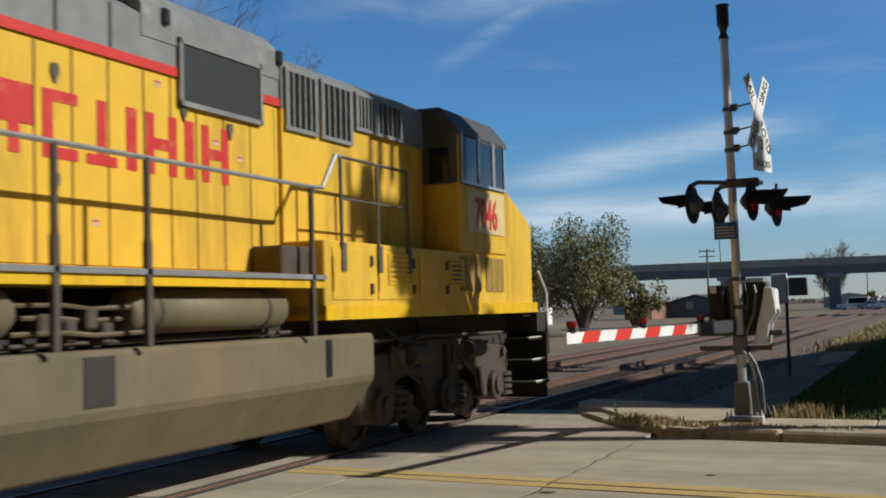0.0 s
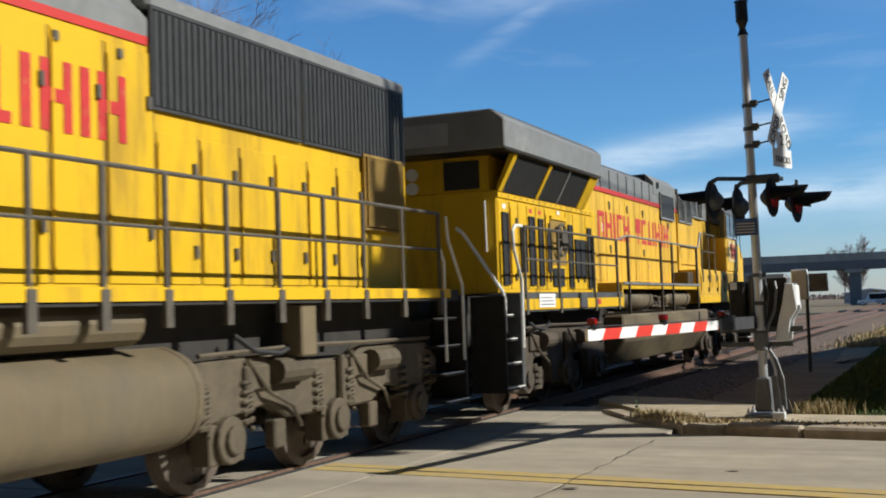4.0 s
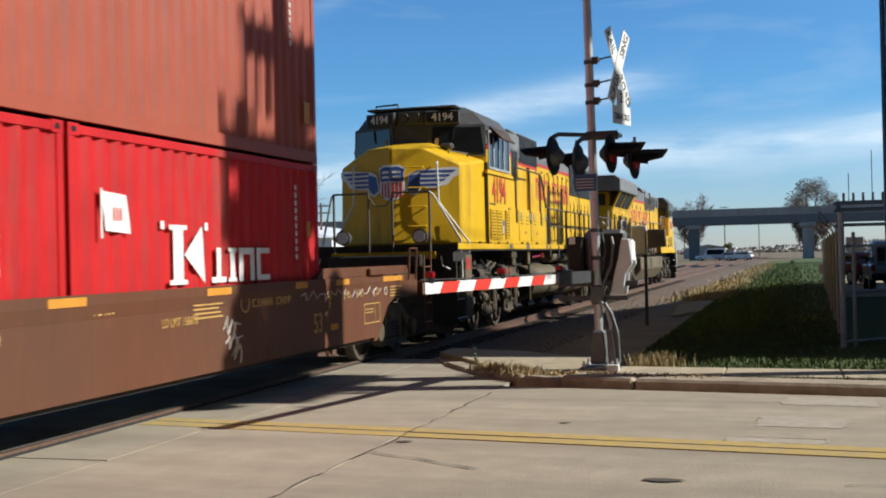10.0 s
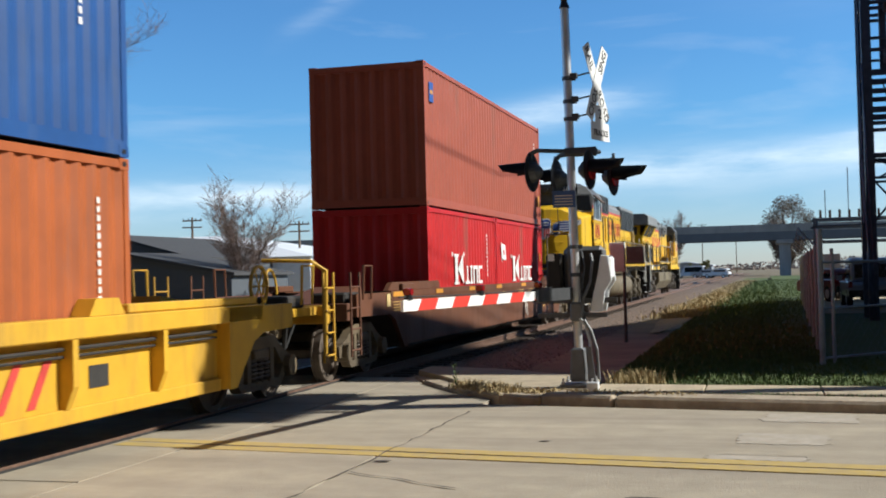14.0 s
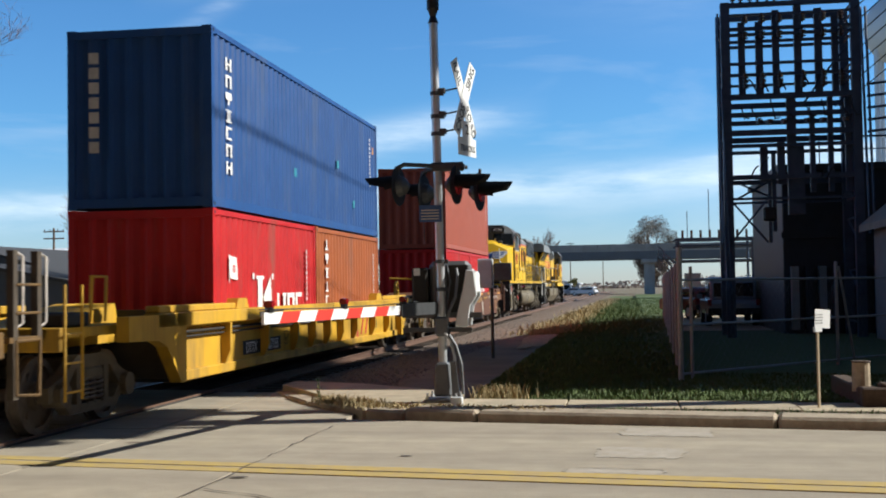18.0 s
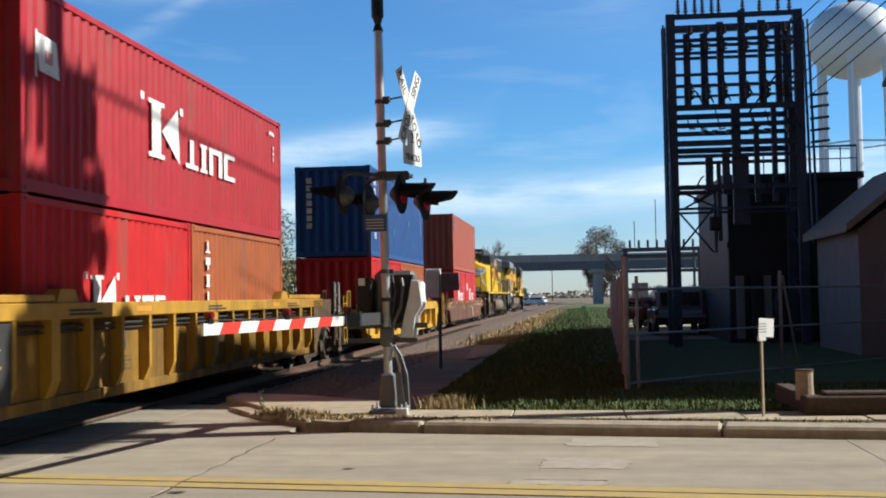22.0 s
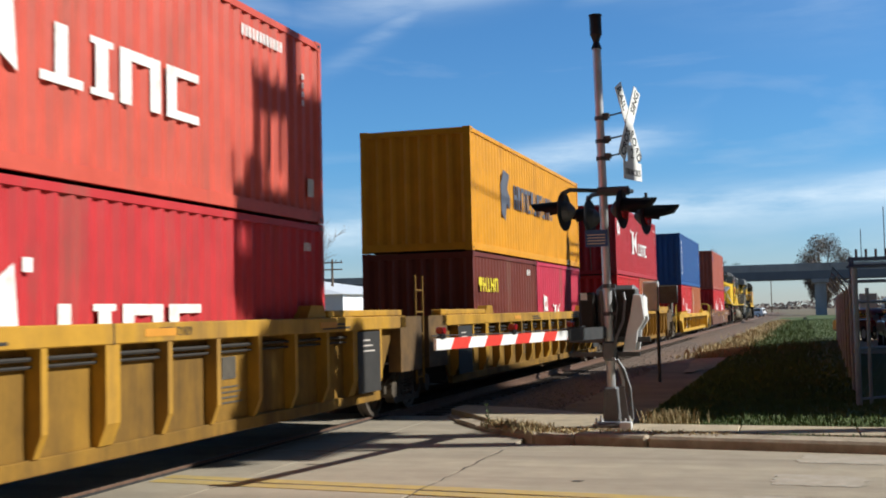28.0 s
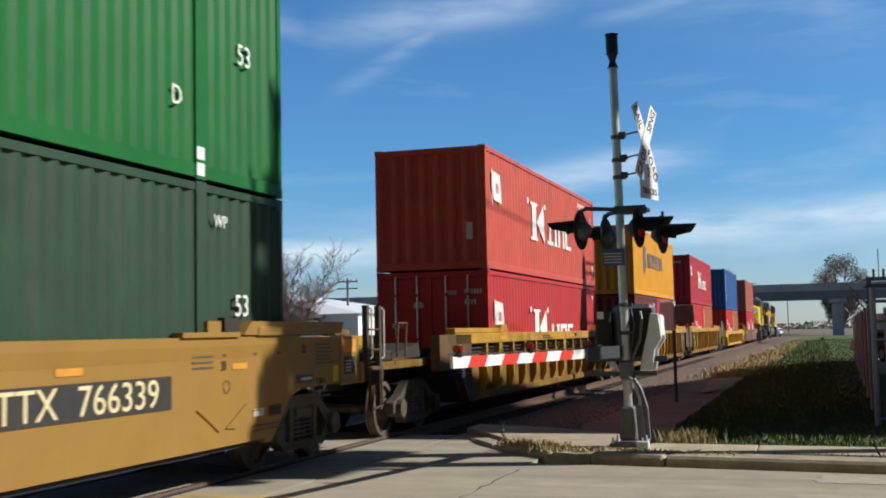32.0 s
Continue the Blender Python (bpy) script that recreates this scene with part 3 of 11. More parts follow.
def freight_truck(parent, y, name="truck", paint="bogie"):
    """A two-axle cast truck with open side frames and springs."""
    frame_ob = part(name, boxes((-0.95, 0.95, -0.20, 0.20, 0.60, 0.84)), paint, parent, bevel=0.02)
    frame_ob.location = (0, y, 0)
    for s in (-1, 1):
        lo, hi = sorted((s * 0.95, s * 1.09))
        bm = prism([(-1.14, 0.56), (-0.78, 0.68), (-0.42, 0.90), (0.42, 0.90), (0.78, 0.68), (1.14, 0.56), (1.14, 0.38), (0.80, 0.42), (0.46, 0.74), (-0.46, 0.74), (-0.80, 0.42), (-1.14, 0.38)], "x", lo, hi)
        for a in (-1, 1):
            prism([(a * 0.31, 0.28), (a * 0.43, 0.28), (a * 0.43, 0.76), (a * 0.31, 0.76)], "x", lo + 0.004, hi - 0.004, bm)
        prism([(-0.90, 0.46), (-0.62, 0.20), (0.62, 0.20), (0.90, 0.46), (0.78, 0.52), (0.56, 0.31), (-0.56, 0.31), (-0.78, 0.52)], "x", lo - 0.006, hi + 0.006, bm)
        side = part("side_frame", bm, paint, frame_ob)
        part("bolster_end", boxes((min(s * 0.9, s * 1.11), max(s * 0.9, s * 1.11), -0.24, 0.24, 0.60, 0.735)), paint, frame_ob, bevel=0.02)
        for a in (-0.88, 0.88):
            bm = bmesh.new()
            ring(bm, (s * 1.05, a, 0.46), 0.15, 0.0, 0.26, "x", 12)
            part("bearing_cap", bm, paint, frame_ob)
        for k in (-0.2, 0, 0.2):
            bm = bmesh.new()
            coil(bm, s * 1.02, k, 0.31, 0.60, 0.085, 5, 0.020)
            part("spring", bm, "wheel", frame_ob)
    for a in (-0.88, 0.88):
        wheelset(frame_ob, a, 0.455)
    return frame_ob


def loco_truck(parent, y, r=0.53, step=2.1, name="truck", paint="bogie", stacked=False):
    """A three-axle locomotive truck with boxes, springs and pipes."""
    e = step + 0.75
    tr = part(name, boxes((-1.03, 1.03, -0.30, 0.30, 0.80, 1.12)), paint, parent, "grimed three-axle truck", bevel=0.02)
    tr.location = (0, y, 0)
    for s in (-1, 1):
        lo, hi = sorted((s * 1.02, s * 1.20))
        out = [(-e, 0.72), (-e, 1.05), (-e + 0.35, 1.28), (-0.75, 1.30), (-0.5, 1.18), (0.5, 1.18), (0.75, 1.30), (e - 0.35, 1.28), (e, 1.05), (e, 0.72), (e - 0.4, 0.66), (step * 0.62, 0.80), (step * 0.45, 0.62), (-step * 0.45, 0.62), (-step * 0.62, 0.80), (-e + 0.4, 0.66)]
        if stacked:
            out = [(-2.78, 0.72), (-2.78, 1.02), (-2.5, 1.16), (-1.55, 1.18), (-1.2, 1.32), (1.0, 1.32), (1.4, 1.18), (2.5, 1.12), (2.66, 0.95), (2.55, 0.36), (1.62, 0.36), (1.52, 0.80), (1.1, 0.86), (0.62, 0.80), (0.52, 0.36), (-0.52, 0.36), (-0.62, 0.80), (-1.1, 0.86), (-1.5, 0.80), (-1.6, 0.34), (-2.45, 0.34), (-2.6, 0.66)]
        part("side_frame", prism(out, "x", lo, hi), paint, tr, bevel=0.025)
        part("end_beam", boxes((-1.02, 1.02, s * e - (0.16 if s > 0 else 0), s * e + (0 if s > 0 else 0.16), 0.70, 1.0)), paint, tr, bevel=0.02)
        for k in (-step * 0.75, step * 0.28):
            part("frame_pad", boxes((min(s * 1.20, s * 1.25), max(s * 1.20, s * 1.25), k - 0.22, k + 0.22, 0.95, 1.2)), paint, tr, bevel=0.02)
        for k in (-step - 0.45, -step * 0.5 + 0.2, step * 0.5 - 0.2, step + 0.45):
            bm = bmesh.new()
            ring(bm, (s * 1.23, k, 1.02), 0.075, 0.0, 0.06, "x", 12)
            part("frame_boss", bm, paint, tr)
        part("sand_pipe", pipe([(s * 1.1, e - 0.1, 1.3), (s * 1.16, e + 0.05, 0.8), (s * 0.85, e - 0.15, 0.25)], 0.02), paint, tr)
        part("cable_loop", pipe([(s * 1.18, -step * 0.9, 1.5), (s * 1.28, -step * 0.8, 1.34), (s * 1.30, -step * 0.6, 1.30), (s * 1.26, -step * 0.4, 1.38), (s * 1.1, -step * 0.3, 1.55)], 0.028), "rubber", tr)
    for a in (-step, 0, step):
        wheelset(tr, a, r)
        for s in (-1, 1):
            bm = bmesh.new()
            ring(bm, (s * 1.12, a, r), 0.23, 0.0, 0.34, "x", 14)
            ring(bm, (s * 1.30, a, r), 0.14, 0.0, 0.08, "x", 10)
            if not stacked:
                boxes((min(s * 1.0, s * 1.22), max(s * 1.0, s * 1.22), a - 0.29, a + 0.29, r - 0.22, r + 0.16), bm=bm)
            part("axle_box", bm, paint, tr, bevel=0.012)
            for k in (-0.36, 0.36) if not stacked else (0.62,):
                bm = bmesh.new()
                if stacked:
                    rod(bm, (s * 1.14, a + k, 0.30), (s * 1.14, a + k, 0.74), 0.08, 10)
                    for q in range(4):
                        ring(bm, (s * 1.14, a + k, 0.36 + 0.10 * q), 0.15, 0.0, 0.055, "z", 14)
                    part("rubber_spring", bm, paint, tr, "stack of rubber spring pads")
                else:
                    coil(bm, s * 1.16, a + k, r + 0.06, 1.05, 0.10, 5, 0.024)
                    part("spring", bm, paint, tr)
    for s in (-1, 1):
        for k in (-step * 0.5, step * 0.5):
            bm = bmesh.new()
            rod(bm, (s * 1.28, k - 0.28, 1.12), (s * 1.28, k + 0.28, 1.12), 0.13, 12)
            rod(bm, (s * 1.28, k + 0.28, 1.12), (s * 1.28, k + 0.5, 1.10), 0.045, 8)
            part("brake_cylinder", bm, paint, tr)
            bm = pipe([(s * 1.24, k - 0.7, 1.26), (s * 1.30, k - 0.4, 0.92), (s * 1.26, k + 0.1, 0.75), (s * 1.2, k + 0.35, 0.52)], 0.022)
            part("brake_rigging", bm, paint, tr)
            bm = boxes((min(s * 1.02, s * 1.16), max(s * 1.02, s * 1.16), k - 0.1, k + 0.12, 0.32, 0.62))
            part("brake_shoe", bm, paint, tr, bevel=0.02)
        bm = pipe([(s * 1.23, -e + 0.3, 1.33), (s * 1.25, -0.6, 1.36), (s * 1.25, 0.6, 1.34), (s * 1.22, e - 0.3, 1.32)], 0.025)
        part("air_pipe", bm, paint, tr)
        bm = bmesh.new()
        rod(bm, (s * 1.24, 0.12, 0.72), (s * 1.24, 0.12, 1.22), 0.05, 8)
        rod(bm, (s * 1.24, 0.12, 0.55), (s * 1.24, 0.12, 0.80), 0.065, 8)
        part("damper", bm, paint, tr)
    return tr


def radial_truck(parent, y, paint="bogie_loco"):
    """A three-axle truck with a slim upper frame, open below it, hung with brake and spring gear."""
    tr = part("truck", boxes((-1.03, 1.03, -0.30, 0.30, 0.80, 1.05)), "under", parent, "dusty three-axle truck", bevel=0.02)
    tr.location = (0, y, 0)
    beam = [(-2.95, 0.95), (-2.95, 1.12), (-1.75, 1.14), (-1.6, 1.29), (-0.2, 1.25), (-0.12, 1.10), (0.3, 1.08), (0.45, 1.20), (0.7, 1.29), (1.35, 1.30), (1.45, 1.40), (2.50, 1.40), (2.60, 1.26), (2.93, 1.24), (2.93, 0.93), (2.6, 0.90), (2.4, 1.0), (1.5, 1.02), (0.6, 1.0), (0.3, 0.9), (-0.3, 0.9), (-1.7, 0.98)]
    def piece(name, bm, bevel=0.0, paint=paint):
        return part(name, bm, paint, tr, bevel=bevel)
    for s in (-1, 1):
        def xs(a, b):
            return tuple(sorted((s * a, s * b)))
        def bar(a, b, r, n=10, r2=None):
            bm = bmesh.new()
            rod(bm, (s * a[0], a[1], a[2]), (s * b[0], b[1], b[2]), r, n, r2)
            return bm
        piece("side_frame", prism(beam, "x", *xs(1.08, 1.24)), 0.02)
        piece("frame_plate", prism([(1.52, 1.06), (2.42, 1.06), (2.42, 1.34), (1.52, 1.34)], "x", *xs(1.24, 1.256)), 0.008)
        for k in (-1.45, -1.2, -0.95, 1.75, 1.95, 2.15):
            bm = bmesh.new()
            ring(bm, (s * 1.262, k, 1.12), 0.022, 0.0, 0.016, "x", 8)
            piece("bolt", bm)
        for y0, y1, z, r in ((-1.80, -1.35, 1.28, 0.14), (0.36, 0.74, 1.30, 0.16)):
            cyl = piece("brake_cylinder", bar((1.34, y0, z), (1.34, y1, z), r, 16))
            part("cylinder_head", bar((1.34, y0 - 0.03, z), (1.34, y0 - 0.001, z), r * 1.06, 16), "under", cyl)
            part("piston_rod", bar((1.34, y0 - 0.38, z - 0.01), (1.34, y0 - 0.03, z), 0.022, 6), paint, cyl)
        for k in (-2.1, 0.0, 2.1):
            piece("damper", bar((1.30, k - 0.02, 0.92), (1.30, k + 0.02, 1.20), 0.052))
            piece("damper_tube", bar((1.30, k - 0.02, 0.66), (1.30, k - 0.02, 0.92), 0.066))
            bm = bmesh.new()
            ring(bm, (s * 1.16, k + 0.16, 0.80), 0.20, 0.14, 0.10, "x", 18)
            piece("bearing_arch", bm)
            bm = bmesh.new()
            ring(bm, (s * 1.16, k + 0.16, 0.80), 0.12, 0.0, 0.10, "x", 12)
            ring(bm, (s * 1.22, k + 0.16, 0.80), 0.05, 0.0, 0.05, "x", 8)
            piece("hub_cap", bm)
            bm = bmesh.new()
            ring(bm, (s * 1.10, k, 0.50), 0.19, 0.0, 0.16, "x", 14)
            piece("axle_box", bm)
            piece("arch_foot", prism([(k - 0.30, 0.36), (k + 0.34, 0.36), (k + 0.22, 0.56), (k + 0.05, 0.62), (k - 0.18, 0.56)], "x", *xs(1.12, 1.20)), 0.015)
            for q, w, z0, z1 in ((-0.62, 0.045, 0.42, 1.0), (-0.42, 0.035, 0.5, 0.96), (0.42, 0.04, 0.46, 0.98), (0.62, 0.05, 0.40, 1.0)):
                if abs(k + q) < 2.8:
                    piece("hanger", boxes((*xs(1.12, 1.21), k + q - w, k + q + w, z0, z1)), 0.012)
            piece("brake_shoe", prism([(k + 0.46, 0.30), (k + 0.60, 0.34), (k + 0.64, 0.56), (k + 0.54, 0.66), (k + 0.50, 0.48)], "x", *xs(0.92, 1.08)), 0.01, "wheel")
            piece("link_rod", bar((1.22, k - 0.75, 0.72), (1.22, k - 0.30, 0.70), 0.025, 6))
            piece("link_rod", bar((1.22, k - 0.85, 0.42), (1.20, k - 0.30, 0.36), 0.035, 6))
            piece("chain", pipe([(s * 1.27, k + 0.30, 1.0), (s * 1.29, k + 0.34, 0.80), (s * 1.28, k + 0.46, 0.66), (s * 1.26, k + 0.58, 0.80)], 0.013, 5), 0.0, "wheel")
        for k in (-0.98, 1.12):
            cyl = piece("slack_adjuster", bar((1.24, k, 0.78), (1.24, k + 0.42, 0.78), 0.10, 14))
            part("collar", bar((1.24, k + 0.06, 0.78), (1.24, k + 0.12, 0.78), 0.115, 14), paint, cyl)
            part("nose_cap", bar((1.24, k - 0.10, 0.78), (1.24, k, 0.78), 0.05, 10), paint, cyl)
        for q in range(3):
            bm = bmesh.new()
            ring(bm, (s * 1.10, -1.0, 1.34 + 0.07 * q), 0.24 - 0.02 * q, 0.0, 0.05, "z", 16)
            piece("rubber_pad", bm, 0.0, "rubber")
        piece("pivot_post", bar((1.10, -1.0, 1.50), (1.10, -0.98, 1.76), 0.075))
        for a, b in (((1.15, -1.7, 1.50), (1.25, -1.3, 1.38)), ((1.2, -0.6, 1.36), (1.28, -0.15, 1.55)), ((1.2, 0.2, 1.56), (1.28, 0.42, 1.36)), ((1.2, 0.05, 1.36), (1.28, 0.30, 1.52))):
            piece("bent_arm", bar(a, b, 0.03, 6))
        piece("air_pipe", pipe([(s * 1.27, -1.7, 1.33), (s * 1.27, -0.7, 1.33), (s * 1.27, -0.2, 1.29), (s * 1.27, 0.1, 1.20)], 0.018), 0.0)
        piece("cable_loop", pipe([(s * 1.2, -0.75, 1.62), (s * 1.28, -0.5, 1.42), (s * 1.28, -0.3, 1.44), (s * 1.2, -0.1, 1.60)], 0.022), 0.0, "rubber")
        piece("sand_pipe", pipe([(s * 1.2, 2.95, 1.32), (s * 1.16, 2.9, 0.85), (s * 0.9, 2.55, 0.2)], 0.022), 0.0)
        piece("end_beam", boxes((-1.02, 1.02, s * 2.93 - (0.12 if s > 0 else 0), s * 2.93 + (0 if s > 0 else 0.12), 0.72, 0.98)), 0.02)
    for a in (-2.1, 0, 2.1):
        wheelset(tr, a, 0.52)
    return tr


def louvres(parent, x, y0, y1, z0, z1, rows, material="grille", name="louvre_panel", vertical=False, base="grille", depth=0.02):
    """A framed opening with slats, on a wall that faces +x (or -x when x < 0)."""
    s = 1 if x > 0 else -1
    lo, hi = sorted((x, x + s * 0.012))
    ob = part(name, boxes((lo, hi, y0, y1, z0, z1)), base, parent)
    n = rows
    for i in range(n):
        bm = bmesh.new()
        if vertical:
            y = y0 + (i + 0.5) * (y1 - y0) / n
            w = (y1 - y0) / n * 0.32
            boxes((min(x, x + s * (0.012 + depth)), max(x, x + s * (0.012 + depth)), y - w, y + w, z0 + 0.01, z1 - 0.01), bm=bm)
        else:
            z = z0 + (i + 0.5) * (z1 - z0) / n
            w = (z1 - z0) / n * 0.30
            boxes((min(x, x + s * (0.012 + depth)), max(x, x + s * (0.012 + depth)), y0 + 0.01, y1 - 0.01, z - w, z + w), bm=bm)
        part("slat", bm, material, ob)
    bm = boxes((lo, x + s * 0.03 if s > 0 else hi, y0 - 0.03, y1 + 0.03, z1, z1 + 0.03), (lo, x + s * 0.03 if s > 0 else hi, y0 - 0.03, y1 + 0.03, z0 - 0.03, z0), (lo, x + s * 0.03 if s > 0 else hi, y0 - 0.03, y0, z0, z1), (lo, x + s * 0.03 if s > 0 else hi, y1, y1 + 0.03, z0, z1)) if s > 0 else None
    if bm:
        part("panel_frame", bm, material, ob)
    return ob


def door(parent, x, y0, y1, z0, z1, material, latch=True, proud=0.014, name="hood_door"):
    """A hood door that stands proud of the wall, with its latches."""
    ob = part(name, boxes((x, x + proud, y0 + 0.012, y1 - 0.012, z0, z1)), material, parent, bevel=0.004)
    if latch:
        yl = y1 - 0.09
        for z in (z0 + 0.22 * (z1 - z0), z0 + 0.78 * (z1 - z0)):
            part("latch", boxes((x + proud, x + proud + 0.03, yl - 0.025, yl + 0.025, z - 0.06, z + 0.06)), "rail_dark", ob)
        part("hinge", boxes((x + proud, x + proud + 0.016, y0 + 0.012, y0 + 0.035, z0 + 0.1, z1 - 0.1)), material, ob)
    return ob


def fence_rail(parent, posts, x, z_foot, z_top, mid=None, material="rail_dark", r=0.022):
    """A walkway handrail: each post a part, and the rails."""
    for y in posts:
        bm = bmesh.new()
        rod(bm, (x, y, z_foot - 0.32), (x, y, z_top), r * 1.25, 8)
        boxes((x - 0.02, x + 0.035, y - 0.05, y + 0.05, z_foot - 0.34, z_foot - 0.02), bm=bm)
        part("stanchion", bm, material, parent)
    part("handrail", pipe([(x, y, z_top) for y in posts], r), material, parent)
    if mid:
        part("middle_rail", pipe([(x, y, mid) for y in posts], r * 0.8), material, parent)


# plain shapes that stand for characters: outlines in a unit cell, and the cell's width
BLOCKS = {
    "a": (1.0, ((0, 0), (0.27, 0), (0.27, 0.41), (0.73, 0.41), (0.73, 0), (1, 0), (1, 1), (0.73, 1), (0.73, 0.60), (0.27, 0.60), (0.27, 1), (0, 1))),
    "b": (1.0, ((0, 0), (0.27, 0), (0.27, 0.80), (0.73, 0.80), (0.73, 0), (1, 0), (1, 1), (0, 1))),
    "c": (0.42, ((0.12, 0), (0.88, 0), (0.88, 1), (0.12, 1))),
    "d": (0.9, ((0, 0), (1, 0), (1, 0.17), (0.30, 0.17), (0.30, 0.83), (1, 0.83), (1, 1), (0, 1))),
    "e": (0.9, ((0.35, 0), (0.65, 0), (0.65, 0.42), (1, 0.42), (1, 1), (0, 1), (0, 0.42), (0.35, 0.42))),
    "f": (0.85, ((0, 0), (1, 0), (1, 0.16), (0.64, 0.16), (0.64, 1), (0.34, 1), (0.34, 0.16), (0, 0.16))),
    "g": (0.5, ((0, 0), (1, 0), (1, 0.12), (0.78, 0.12), (0.78, 0.88), (1, 0.88), (1, 1), (0, 1), (0, 0.88), (0.22, 0.88), (0.22, 0.12), (0, 0.12))),
    " ": (0.75, ()),
}


def block_row(name, pattern, parent, x, y0, y1, z0, z1, material, label="", gap=0.22):
    """A row of plain shapes in place of a firm's name, on a wall facing +x. y runs away from the reader's left."""
    unit = (y1 - y0) / (sum(BLOCKS[k][0] for k in pattern) + gap * (len(pattern) - 1))
    y, first = y0, None
    for k in pattern:
        w, out = BLOCKS[k]
        if out:
            bm = prism([(y + unit * w * p, z0 + (z1 - z0) * q) for p, q in out], "x", x, x + 0.004)
            ob = part(name, bm, material, first or parent, "" if first else label)
            first = first or (ob if parent.parent is None else None)
        y += unit * (w + gap)
    return first


# ---------------------------------------------------------------- locomotives
def loco_steps(parent, y, s_end, half=1.5, z_deck=1.8):
    """End steps with white edges and handrails at one corner (y: end of the deck, s_end: +1 front or -1 rear)."""
    for sx in (-1, 1):
        well = boxes((min(sx * 0.95, sx * half), max(sx * 0.95, sx * half), min(y, y - s_end * 0.06), max(y, y - s_end * 0.06), 0.42, z_deck))
        part("step_plate", well, "under", parent)
        for i in range(4):
            z = 0.45 + i * 0.36
            lo, hi = sorted((sx * 1.0, sx * (half + 0.03 - 0.05 * i)))
            bm = boxes((lo, hi, min(y - s_end * 0.72, y - s_end * 0.02), max(y - s_end * 0.72, y - s_end * 0.02), z, z + 0.03))
            part("step", bm, "under", parent)
            bm = boxes((max(lo, hi) - 0.05 if sx > 0 else lo, hi if sx > 0 else lo + 0.05, min(y - s_end * 0.72, y - s_end * 0.02), max(y - s_end * 0.72, y - s_end * 0.02), z + 0.03, z + 0.045))
            part("step_edge", bm, "rail_white", parent, "white-painted step edge")


def bent_rail(parent, pts, material="rail_white", r=0.021, name="grab_rail"):
    return part(name, pipe(pts, r, 8), material, parent, "white-painted grab rail" if material == "rail_white" else "")


def coupler(parent, y, s):
    bm = boxes((-0.12, 0.12, min(y, y + s * 0.55), max(y, y + s * 0.55), 0.78, 0.98), (-0.2, 0.2, min(y + s * 0.45, y + s * 0.75), max(y + s * 0.45, y + s * 0.75), 0.72, 1.02))
    part("coupler", bm, "bogie", parent, bevel=0.03)
    for x in (-0.55, 0.5):
        bm = pipe([(x, y, 1.15), (x, y + s * 0.22, 0.95), (x * 0.8, y + s * 0.34, 0.6), (x * 0.4, y + s * 0.5, 0.72)], 0.028)
        part("air_hose", bm, "rubber", parent)


